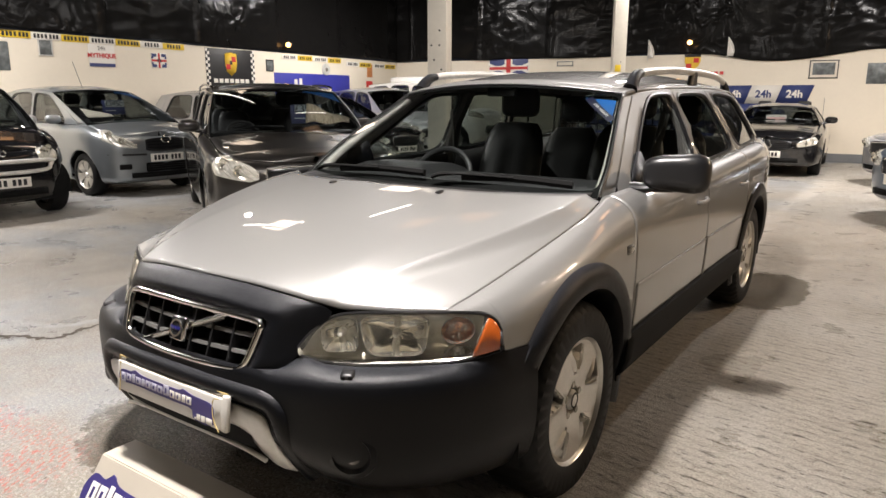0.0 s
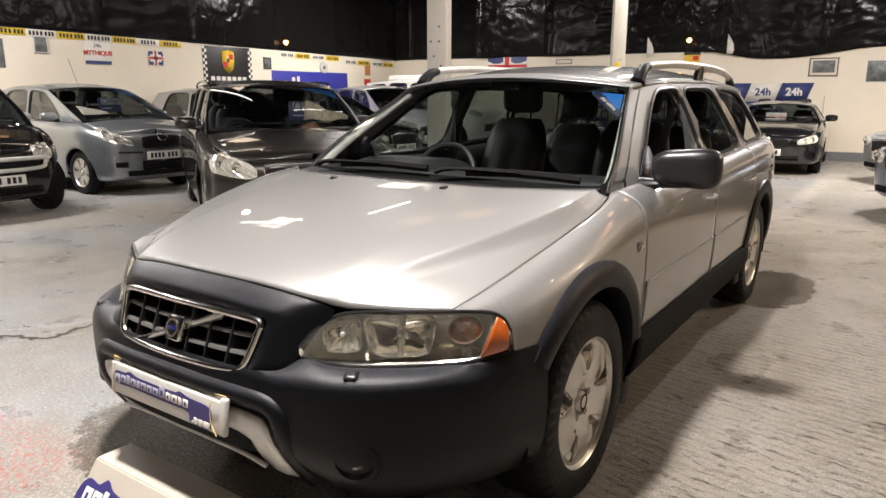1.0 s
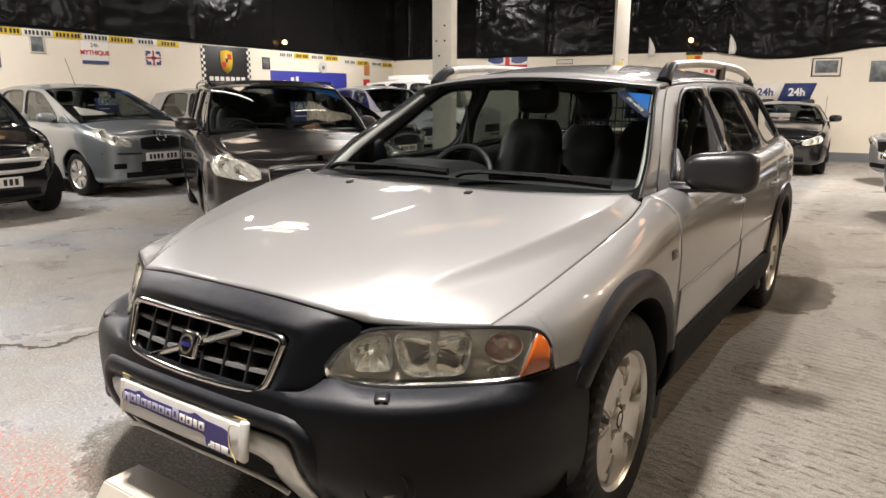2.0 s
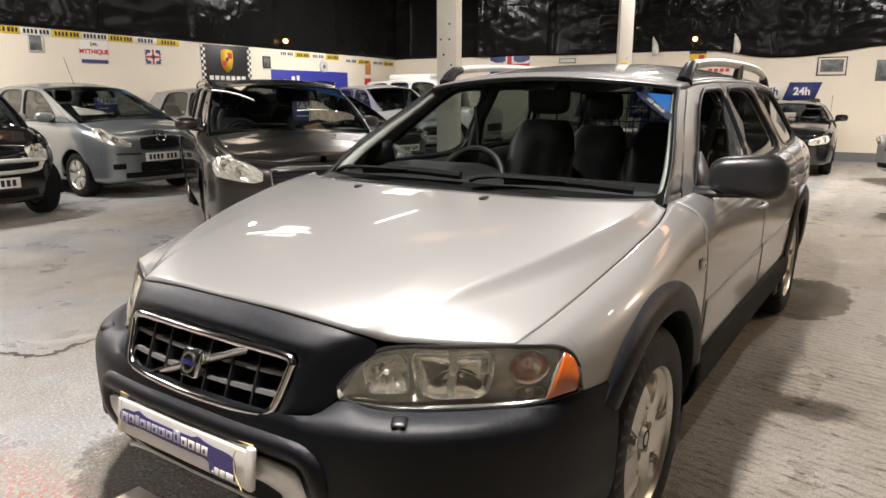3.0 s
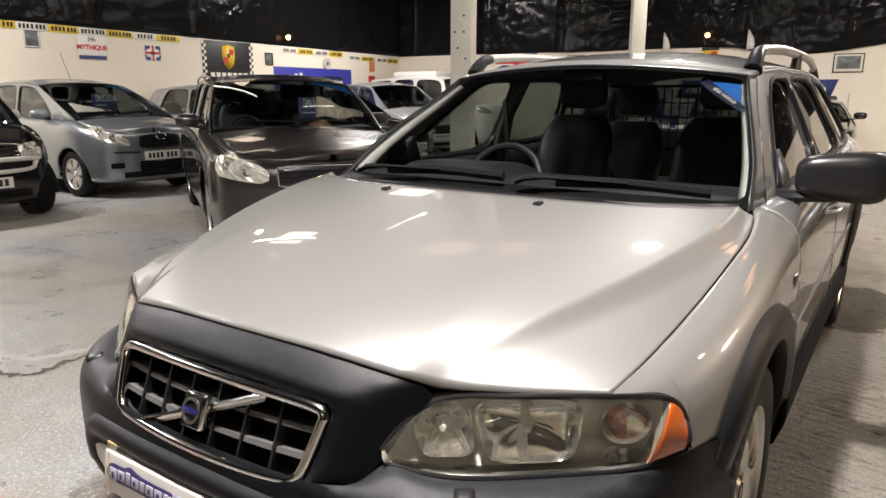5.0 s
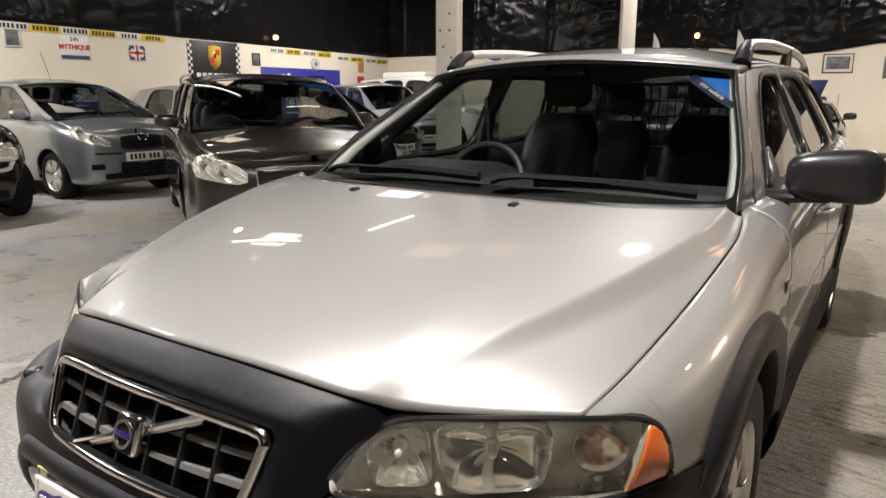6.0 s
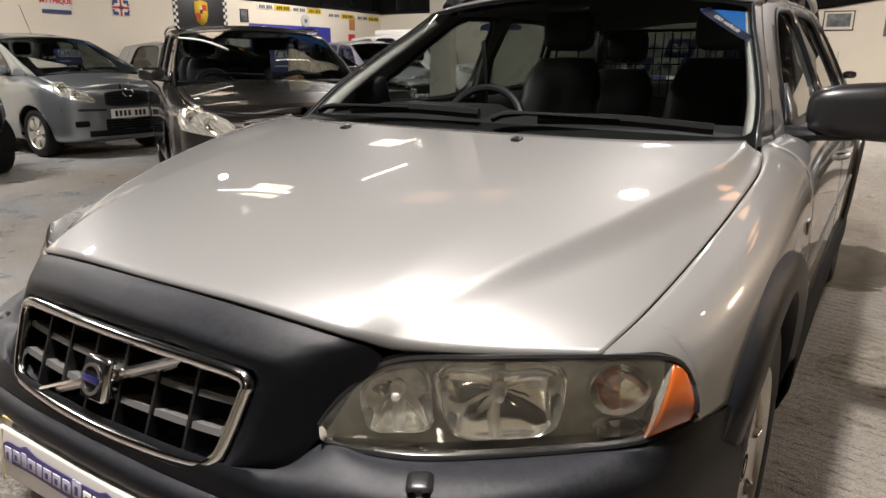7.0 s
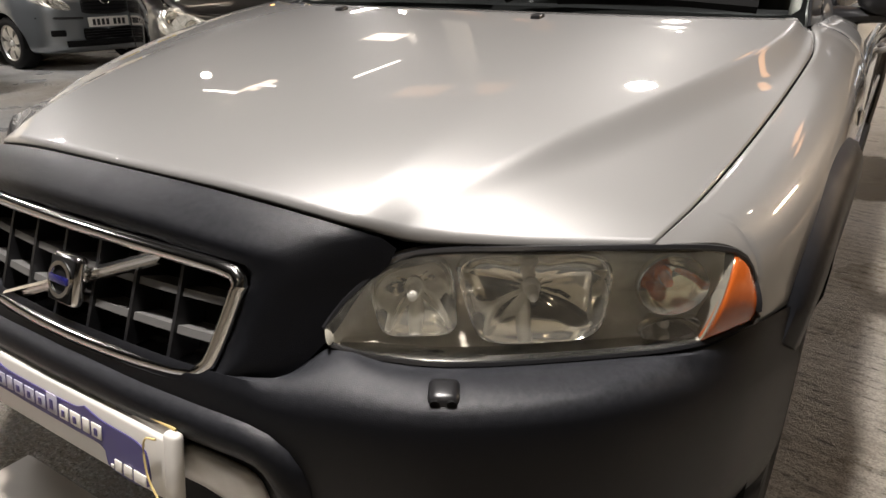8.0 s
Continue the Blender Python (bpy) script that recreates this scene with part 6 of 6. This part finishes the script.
def corner_sticker(car, up, screen, bow, c0):
    """A blue strip inside the upper corner of a windscreen, on the passenger's side."""
    rows = []
    for f in np.linspace(0, 1, 9):
        row = []
        for g in np.linspace(0, 1, 4):
            q, v = 0.42 + 0.53 * f, 0.945 - 0.22 * f ** 1.6 * g - 0.03 * g
            e = up(screen[0] + (screen[1] - screen[0]) * v, v)
            row.append((q * e.x, e.y - bow * (1 - 0.3 * v) * (1 - q * q) + 0.007, e.z + (0.012 * (1 - v) + c0 * v) * (1 - q * q) - 0.006))
        rows.append(row)
    part("windscreen_sticker", grid(rows), STICKER_BLUE, car, "sky blue sticker in the windscreen corner")


corner_sticker(pale_hatchback, hatch_up, (-0.02, 1.06), 0.12, 0.04)
corner_sticker(family_car, family_up, (0.40, 1.20), 0.12, 0.04)
paper = part("paper_sheet", grid([[(-0.47 + 0.40 * u, 0.40 + 0.20 * v * (1 - 0.6 * u), 1.07 + 0.13 * v * (1 - 0.7 * u)) for v in np.linspace(0, 1, 6)] for u in np.linspace(0, 1, 8)]), CARD, pale_hatchback, "cream papers lying on the dashboard", thick=0.004)
# bright reflection in the windscreen, modelled as a pale striped sheet
part("screen_reflection", grid([[(0.26 + 0.46 * u + 0.05 * v, 0.86 + 0.16 * v - 0.10 * u, 1.075 + 0.03 * v + 0.18 * (1 - u) * v + 0.015 * math.sin(9 * u)) for v in np.linspace(0, 1, 8)] for u in np.linspace(0, 1, 14)]), paint("striped_reflection", (0.88, 0.75, 0.56), rough=0.9, grain=0.9, grain_size=14, stretch=(6, 1, 1), dark=0.3), family_car, "bright windscreen reflection, built as a striped sheet behind the glass", thick=0.01)
for s in (1, -1):
    part("roof_rail", tube(smooth([(s * 0.655, 1.27, 1.425), (s * 0.672, 1.40, 1.475), (s * 0.69, 2.2, 1.505), (s * 0.68, 3.0, 1.48), (s * 0.66, 3.3, 1.42)], 24), 0.013, 8), CHROME, family_car)
for c, xy, lean in ((pale_hatchback, (-0.10, 1.15, 1.49), 28), (roadster, (0.70, 2.9, 0.92), 5)):
    part("aerial", tube([xy, (xy[0], xy[1] + 0.45 * math.sin(radians(lean)), xy[2] + 0.45 * math.cos(radians(lean)))], 0.004, 5), INK, c)
star = part("badge", lathe([(0.072, -0.01), (0.078, -0.018), (0.086, -0.01), (0.08, 0.0)], 28, "y"), CHROME, roadster, "round chrome badge")
star.location = (0, -0.850, 0.565)
star.scale = (1.2, 1.2, 1.2)
part("badge_boss", lathe([(0.0, -0.014), (0.02, -0.012), (0.025, 0.0)], 14, "y"), CHROME, star)
for a in (90, 210, 330):
    part("badge_arm", box(0.075, 0.008, 0.014, (0.038 * math.cos(radians(a)), -0.01, 0.038 * math.sin(radians(a))), 0.002, turn=Matrix.Rotation(-radians(a), 4, "Y")), CHROME, star)
ob = part("badge", lathe([(0.05, -0.008), (0.058, -0.016), (0.066, -0.008), (0.06, 0.0)], 24, "y"), CHROME, pale_hatchback, "round chrome badge")
ob.location = (0, -0.735, 0.78)
ob.scale = (1.2, 1, 0.8)
ob = part("badge", lathe([(0.022, -0.008), (0.03, -0.016), (0.038, -0.008), (0.03, 0.0)], 20, "y"), CHROME, city_car, "small round chrome badge")
ob.location = (0, -0.412, 0.75)
rows = smooth([(-0.42, 0.535), (0.42, 0.535), (0.53, 0.60), (0.50, 0.645), (-0.50, 0.645), (-0.53, 0.60)], 60, closed=True)
surround = [(x, -0.412 + 0.10 * abs(x / 0.6) ** 2.5, z) for x, z in rows]
part("grille_surround", tube(surround + surround[:1], 0.024, 8, caps=False), SATIN, city_car, "silver grille surround")
for s in (1, -1):
    part("bumper_strip", tube([(s * 0.30, -0.715, 0.58), (s * 0.55, -0.66, 0.585), (s * 0.74, -0.50, 0.59)], 0.014, 6), SMOOTH_PLASTIC, pale_hatchback)
    part("fog_recess", box(0.16, 0.03, 0.07, (s * 0.58, -0.645, 0.42), 0.012, turn=Matrix.Rotation(s * 0.35, 4, "Z")), UNDER, pale_hatchback)

lower = part("lower_grille", box(0.62, 0.03, 0.13, (0, -0.705, 0.40), 0.02), UNDER, pale_hatchback)
for z in (0.37, 0.40, 0.43):
    part("grille_slat", box(0.60, 0.008, 0.006, (0, -0.724, z), 0.002), SMOOTH_PLASTIC, lower)

# ---- ceiling lights ----
LAMP_POWER = 0.62


def batten(at, turn, length=1.5, watts=110, lamp=True, color=(1.0, 0.945, 0.915), tubes=(-0.04, 0.04)):
    t = thing("ceiling_light", "twin-tube fluorescent batten out of view, switched on", "ceiling light", pose(*at, 0, 0, turn), "ceiling lights")
    part("housing", box(length, 0.05 + 2 * max(tubes), 0.05, (0, 0, 0.045), 0.01), WHITE_BOARD, t)
    for dy in tubes:
        part("tube", tube([(-length / 2 + 0.03, dy, 0), (length / 2 - 0.03, dy, 0)], 0.014, 8), TUBE_LIT, t)
    for dx in (-length / 3, length / 3):
        part("hanger", tube([(dx, 0, 0.06), (dx, 0, CEIL + 0.04 - at[2])], 0.004, 5), SKIRT, t)
    if lamp:
        li = bpy.data.lights.new("batten_light", "AREA")
        li.shape, li.size, li.size_y, li.energy, li.color = "RECTANGLE", length, 0.034, watts * LAMP_POWER, color
        ob = new("batten_light", li)
        ob.matrix_world = pose(at[0], at[1], at[2] - 0.03, 0, 0, turn)
    return t


batten((-6.42, 4.12, 4.3), 6, 1.5, lamp=False, tubes=(0.0,))
batten((-4.70, 5.2, 4.3), 80, 0.95, lamp=False, tubes=(0.0,))
# unseen fill battens, added to brighten the floor, walls and car flank
batten((-5.6, -2.4, 4.3), 90, 1.8, 215)
batten((-8.6, 1.0, 4.3), 90, 1.5, 740)
batten((-8.3, 10.0, 4.3), 90, 1.5, 500)
batten((7.2, 7.4, 4.3), 90, 1.8, 1130, color=(1.0, 0.74, 0.50))
batten((2.0, 10.0, 4.3), 90, 1.5, 880)
batten((-2.5, 11.0, 4.3), 90, 1.5, 140)
batten((2.6, -5.0, 4.3), 0, 0.3, 50, color=(1.0, 0.8, 0.58), tubes=(0.0,))


def high_bay(at, watts):
    t = thing("high_bay_lamp", "grey dome high-bay lamp, switched on", "ceiling light", pose(*at), "ceiling lights")
    part("dome", lathe([(0.05, 0.26), (0.09, 0.22), (0.20, 0.10), (0.25, 0.0), (0.245, 0.0), (0.19, 0.09), (0.08, 0.20)], 32, "z"), SATIN, t)
    part("stem", tube([(0, 0, 0.25), (0, 0, CEIL + 0.04 - at[2])], 0.012, 6), SKIRT, t)
    part("bulb", lathe([(0.0, 0.02), (0.08, 0.03), (0.09, 0.08), (0.04, 0.16), (0.0, 0.17)], 16, "z"), TUBE_LIT, t)
    li = bpy.data.lights.new("high_bay_light", "AREA")
    li.shape, li.size, li.energy, li.color = "DISK", 0.30, watts * LAMP_POWER, (1.0, 0.935, 0.895)
    ob = new("high_bay_light", li)
    ob.matrix_world = pose(at[0], at[1], at[2] - 0.02)


high_bay((0.28, -1.03, 4.2), 850)
high_bay((-0.42, 4.2, 4.2), 130)


def pendant(x, y, z=4.2):
    t = thing("pendant_lamp", "round white pendant lamp, switched on", "pendant lamp", pose(x, y, z), "pendant lamps")
    bm = bmesh.new()
    bmesh.ops.create_uvsphere(bm, u_segments=16, v_segments=10, radius=0.08)
    part("globe", bm, glow("lit_globe", (1.0, 0.88, 0.72), 90), t)
    part("cord", tube([(0, 0, 0.07), (0, 0, CEIL + 0.04 - z)], 0.004, 5), INK, t)


for x, y in ((-1.05, 7.3), (-7.05, 9.3), (-7.55, 4.55), (4.3, 3.4)):
    pendant(x, y)

# ---- display wedge on the floor ----
bm = bmesh.new()
prof = [(-0.87, 0.0), (-0.87, 0.20), (-0.99, 0.20), (-1.13, 0.0)]
rows = [[(x, y, z) for y, z in prof] for x in (-0.355, 0.62)]
grid(rows, bm, closed_v=True)
bm.verts.ensure_lookup_table()
bm.faces.new([bm.verts[k] for k in range(4)])
bm.faces.new([bm.verts[k] for k in range(4, 8)][::-1])
bmesh.ops.bevel(bm, geom=list(bm.edges), offset=0.004, segments=2, affect="EDGES")
wedge = thing("display_wedge", "cream floor-standing display wedge with violet-blue lettering", "sign board")
part("body", bm, paint("cream_melamine", (0.43, 0.39, 0.33), rough=0.45, grain=0.12, grain_size=30, stain=0.2, stain_size=4, dark=0.8), wedge)
tip = pose(-0.05, -1.056, 0.112, -35, 0, 0)
ground = part("print_ground", flat_shape([(x * 1.35 + 0.03, z * 1.75 + 0.018) for x, z in smooth([(-0.242, -0.042), (-0.19, -0.036), (-0.05, -0.030), (0.12, -0.032), (0.215, -0.062), (0.222, -0.02), (0.205, 0.014), (0.12, 0.016), (0.075, 0.030), (0.05, 0.016), (-0.12, 0.015), (-0.165, 0.030), (-0.19, 0.016), (-0.235, 0.018), (-0.256, -0.012)], 90, closed=True)], 0.0, 0.003), BLUE_PRINT, wedge)
ground.matrix_basis = tip
x = -0.275
for k, wd in enumerate((0.040, 0.040, 0.022, 0.040, 0.024, 0.040, 0.040, 0.040, 0.040, 0.036, 0.040, 0.024)):
    tall = {0: 0.075, 2: 0.064, 8: 0.080}.get(k, 0.052)
    ob = part("bar", box(wd, 0.003, tall, (0, 0, 0), 0.001), WHITE_PRINT, wedge)
    ob.matrix_basis = tip @ Matrix.Translation((x + wd / 2, -0.003, {0: -0.010, 2: 0.008, 8: 0.014}.get(k, 0.002)))
    if wd > 0.03:
        part("bar", box(wd * 0.32, 0.001, tall * 0.46), BLUE_PRINT, wedge).matrix_basis = tip @ Matrix.Translation((x + wd / 2, -0.0054, {0: -0.004, 8: 0.006}.get(k, 0.001)))
    x += wd + 0.008

# ---- things on the walls ----
def on_wall(name, label, category, wall, along, z, w, h, mat, thick=0.006, off=0.0, group="", frame_mat=None):
    """A flat thing on the west wall (along = y) or the north wall (along = metres from the corner)."""
    if wall == "west":
        m = pose(-10.93 + 0.006 * (13.95 - along) + 0.008 + off, along, z, 0, 0, 90)
    else:
        p = CORNER + BACK_DIR * along - BACK_OUT * (0.008 + off)
        m = pose(p.x, p.y, z, 0, 0, 5.6)
    t = thing(name, label, category, m, group)
    part("face", box(w, thick, h, (0, 0, 0), 0.001), mat, t)
    if frame_mat:
        for sx, sz, cx, cz in ((w + 0.03, 0.02, 0, h / 2), (w + 0.03, 0.02, 0, -h / 2), (0.02, h - 0.02, w / 2, 0), (0.02, h - 0.02, -w / 2, 0)):
            part("frame", box(sx, 0.02, sz, (cx, -0.004, cz), 0.003), frame_mat, t)
    return t


def block(parent, cx, cz, w, h, mat, name="printed_patch", lift=0.006):
    ob = part(name, box(w, 0.003, h), mat, parent)
    ob.location = (cx, -lift, cz)
    return ob


west_top = lambda y: 2.34 + 0.26 * (13.95 - y) / 26
for k, y in enumerate([1.10, 1.62, 2.14, 2.66, 3.18, 3.68, 4.18, 4.69, 5.19, 5.69, 6.18, 6.67]):
    col = YELLOW_PLATE if k % 2 == 1 else WHITE_PRINT
    p = on_wall("display_plate", "old vehicle plate fixed along the top of the wall, yellow" if k % 2 == 1 else "old vehicle plate fixed along the top of the wall, white", "number plate", "west", y, west_top(y) - 0.062, 0.49, 0.115, col, group="plates along the wall")
    for j, c in enumerate((-0.185, -0.125, -0.065, 0.0, 0.075, 0.135, 0.19)):
        if not (k >= 10 and j in (0, 6)):
            block(p, c, 0, 0.038, 0.07, INK, "bar")
for k, y in enumerate([9.80, 10.32, 10.84, 11.36, 12.05, 12.57, 13.15, 13.62]):
    col = YELLOW_PLATE if k % 2 == 1 else WHITE_PRINT
    p = on_wall("display_plate", "old vehicle plate fixed along the top of the wall, yellow" if k % 2 == 1 else "old vehicle plate fixed along the top of the wall, white", "number plate", "west", y, west_top(y) - 0.085 - 0.05 * (k > 3), 0.48, 0.115, col, group="plates along the wall")
    for c in (-0.16, -0.10, -0.04, 0.05, 0.11, 0.17):
        block(p, c, 0, 0.038, 0.07, INK, "bar")
on_wall("photograph", "dark photograph poster on the cream wall", "poster", "west", 3.42, 2.02, 0.26, 0.46, PHOTO_GREY)
on_wall("photograph", "small framed photograph of a pale car", "picture", "west", 4.15, 2.19, 0.22, 0.26, PHOTO_GREY, frame_mat=SATIN)
p = on_wall("event_poster", "white event poster with red lettering and a navy foot", "poster", "west", 5.15, 2.10, 0.50, 0.40, WHITE_PRINT)
text(p, "24h", pose(0, -0.006, 0.13, 90, 0, 0), 0.10, INK)
text(p, "MYTHIQUE", pose(0, -0.006, 0.0, 90, 0, 0), 0.108, RED_PRINT, bold=0.004)
block(p, 0, -0.165, 0.49, 0.06, NAVY_PRINT)
p = on_wall("flag_board", "small board with a red, white and blue flag", "sign", "west", 6.32, 2.065, 0.34, 0.29, WHITE_PRINT)
for sx in (-1, 1):
    for sz in (-1, 1):
        block(p, sx * 0.105, sz * 0.10, 0.10, 0.06, NAVY_PRINT)
        block(p, sx * 0.145, sz * 0.055, 0.04, 0.04, NAVY_PRINT)
for w, h in ((0.33, 0.04), (0.04, 0.28)):
    block(p, 0, 0, w, h, RED_PRINT, lift=0.007)
ob = part("roundel", lathe([(0, -0.008), (0.10, -0.008), (0.10, -0.004)], 24, "y"), WHITE_PRINT, p)
block(p, -0.025, 0, 0.03, 0.06, INK, lift=0.010)
block(p, 0.025, 0, 0.03, 0.06, INK, lift=0.010)
p = on_wall("crest_flag", "black wall flag with a gold crest and chequered edges", "flag", "west", 8.07, 1.93, 1.30, 0.90, INK)
for s in (-1, 1):
    bm = bmesh.new()
    for r in range(14):
        for c in range(2):
            if (r + c) % 2 == 0:
                box(0.05, 0.003, 0.062, (s * (0.625 - 0.05 * c), -0.006, 0.415 - 0.064 * r), 0, bm)
    part("chequer", bm, WHITE_PRINT, p)
bm = bmesh.new()
outline = [(0.155, 0.37), (0.16, 0.15), (0.12, 0.0), (0.0, -0.10), (-0.12, 0.0), (-0.16, 0.15), (-0.155, 0.37), (0.0, 0.40)]
vs = [bm.verts.new((x, -0.007, z - 0.02)) for x, z in outline]
bm.faces.new(vs)
part("crest", bm, GOLD_PRINT, p, thick=0.002)
for x, z in ((0.075, 0.24), (-0.075, 0.08)):
    block(p, x, z, 0.11, 0.11, RED_PRINT, lift=0.0095)
block(p, 0, 0.165, 0.06, 0.08, INK, lift=0.011)
for k in range(7):
    block(p, -0.42 + 0.14 * k, -0.22, 0.10, 0.085, WHITE_PRINT, "bar")
on_wall("photograph", "small framed grey photograph", "picture", "west", 9.18, 2.08, 0.20, 0.24, PHOTO_GREY, frame_mat=INK)
p = on_wall("banner", "long royal blue banner with white marks", "banner", "west", 10.60, 1.62, 2.60, 0.62, paint("royal_blue_print", (0.03, 0.035, 0.30), rough=0.5, grain=0.2, grain_size=20))
for x, z, w, h in ((-0.62, 0.06, 0.10, 0.22), (-0.46, 0.09, 0.09, 0.20), (0.2, -0.22, 1.6, 0.02)):
    block(p, x, z, w, h, WHITE_PRINT)
t = thing("wall_clock", "round silver wheel trim hung on the wall", "wheel trim", pose(-10.905, 11.03, 2.05, 0, 0, 90))
part("rim", lathe([(0.05, -0.03), (0.09, -0.02), (0.13, -0.03), (0.15, 0.0), (0.0, 0.0)], 28, "y"), SATIN, t)
part("hub", lathe([(0.0, -0.04), (0.04, -0.04), (0.05, -0.02)], 16, "y"), LAMP_DARK, t)
on_wall("small_poster", "small orange and cream poster", "poster", "west", 12.74, 2.07, 0.22, 0.34, paint("orange_print", (0.55, 0.22, 0.08), rough=0.5, grain=0.6, grain_size=12))
on_wall("rally_sign", "small red rally plate", "sign", "west", 12.72, 1.72, 0.26, 0.16, RED_PRINT)

p = on_wall("union_flag", "red, white and blue flag hung on the far wall", "flag", "north", 3.5, 2.12, 1.10, 0.46, NAVY_PRINT)
for w, h in ((1.08, 0.13), (0.22, 0.45)):
    block(p, 0, 0, w, h, WHITE_PRINT, lift=0.006)
for w, h in ((1.08, 0.07), (0.12, 0.45)):
    block(p, 0, 0, w, h, RED_PRINT, lift=0.009)
for s in (-1, 1):
    ob = part("saltire", box(0.62, 0.003, 0.06, (0, 0, 0), 0, turn=Matrix.Rotation(s * 0.38, 4, "Y")), WHITE_PRINT, p)
    ob.location = (-0.30, -0.0045, 0)
    ob = part("saltire", box(0.62, 0.003, 0.06, (0, 0, 0), 0, turn=Matrix.Rotation(s * 0.38, 4, "Y")), WHITE_PRINT, p)
    ob.location = (0.30, -0.0045, 0)
p = on_wall("small_sign", "small framed cream sign", "sign", "north", 5.05, 2.20, 0.40, 0.10, CARD, frame_mat=SKIRT)
for u in (7.12, 8.88):
    q = CORNER + BACK_DIR * u - BACK_OUT * 0.10
    t = thing("pennant", "white feather pennant on a short pole", "flag", pose(q.x, q.y, 2.26, 0, 0, 20))
    part("pole", tube([(0, 0, -0.05), (0, 0, 0.44)], 0.007, 6), SATIN, t)
    rows = [[(0.008 + w * k / 5, 0.02 * math.sin(k + z * 9), z) for k in range(6)] for z, w in ((0.02, 0.11), (0.12, 0.14), (0.24, 0.12), (0.34, 0.07), (0.43, 0.01))]
    part("cloth", grid(rows), WHITE_PRINT, t, thick=0.002)
t = thing("crest_shield", "gold and red crest shield sign", "sign", Matrix.Translation(CORNER + BACK_DIR * 8.13 - BACK_OUT * 0.014) @ pose(0, 0, 2.18, 0, 0, 5.6))
part("face", flat_shape([(0.17, 0.17), (0.175, 0.0), (0.13, -0.10), (0.0, -0.19), (-0.13, -0.10), (-0.175, 0.0), (-0.17, 0.17), (0.0, 0.20)][::-1], -0.003, 0.006), GOLD_PRINT, t)
block(t, 0, 0.14, 0.36, 0.07, INK)
for x, z in ((0.08, 0.03), (-0.08, -0.09)):
    block(t, x, z, 0.12, 0.10, RED_PRINT)
p = on_wall("red_lettering", "strip of red lettering on the far wall", "sign", "north", 8.6, 1.92, 0.5, 0.10, CARD)
for k in range(4):
    block(p, -0.18 + 0.12 * k, 0, 0.08, 0.07, RED_PRINT, "bar")
banner = thing("race_banner", "banner of alternating white and navy slanted panels lettered 24h", "banner", Matrix.Translation(CORNER - BACK_OUT * 0.014) @ pose(0, 0, 0, 0, 0, 5.6))
for r in range(3):
    for c in range(8):
        x0, z0 = 5.66 + 0.62 * c + (0.0 if r == 0 else -0.31 * r), 1.245 - 0.40 * r
        sk = 0.13
        bm = bmesh.new()
        vs = [bm.verts.new((x, 0, z)) for x, z in ((x0 - sk / 2 + 0.001, z0), (x0 + 0.619 - sk / 2, z0), (x0 + 0.619 + sk / 2, z0 + 0.395), (x0 + sk / 2 + 0.001, z0 + 0.395))]
        bm.faces.new(vs)
        dark = (c + r) % 2 == 1
        pn = part("panel", bm, NAVY_PRINT if dark else WHITE_PRINT, banner, thick=0.004)
        text(pn, "24h", pose(x0 + 0.31, -0.006, z0 + 0.20, 90, 0, 0), 0.22, WHITE_PRINT if dark else NAVY_PRINT, bold=0.007)
p = on_wall("picture", "framed black and white photograph of racing cars", "picture", "north", 10.82, 1.965, 0.53, 0.36, CARD, frame_mat=INK)
block(p, 0, 0.01, 0.42, 0.25, PHOTO_GREY)
p = on_wall("picture", "unframed photograph of cars on a track", "picture", "north", 11.98, 1.865, 0.72, 0.42, PHOTO_GREY)


def bulkhead(at, name="wall_lamp", r=0.055):
    t = thing(name, "small warm bulb on a bracket above the wall, switched on", "wall lamp", pose(*at), "wall lamps")
    part("bracket", tube([(0, 0.12, 0.02), (0, 0.06, 0.05), (0, 0, 0.04)], 0.008, 6), SKIRT, t)
    bm = bmesh.new()
    bmesh.ops.create_uvsphere(bm, u_segments=16, v_segments=10, radius=r)
    part("bulb", bm, LAMP_WARM, t)
    return t


bulkhead((-10.72, 9.62, 2.56))
q = CORNER + BACK_DIR * 8.06 - BACK_OUT * 0.15
bulkhead((q.x, q.y, 2.60))


# rooflights with the warm glow of the yard lamps behind them
ROOF_GLOW = glow("warm_rooflight", (1.0, 0.60, 0.36), 0.8)
ROOF_GLOW_PALE = glow("pale_rooflight", (1.0, 0.80, 0.62), 5.0)
ROOF_GLOW_EAST = glow("amber_rooflight", (1.0, 0.50, 0.22), 5.0)
for x, y in ((-3.7, 4.75), (-2.7, 4.8), (-6.95, 4.75), (-6.6, 7.9), (1.3, 5.6), (3.1, 6.1), (4.1, 6.8)):
    t = thing("rooflight", "small translucent rooflight with a warm glow", "rooflight", pose(x, y, CEIL + 0.03), "rooflights", "structure")
    part("pane", box(0.75, 0.55, 0.02), ROOF_GLOW_PALE if x < -6 else ROOF_GLOW if x < 0 else ROOF_GLOW_EAST, t)
    part("frame", box(0.85, 0.65, 0.03, (0, 0, 0.02)), SKIRT, t)
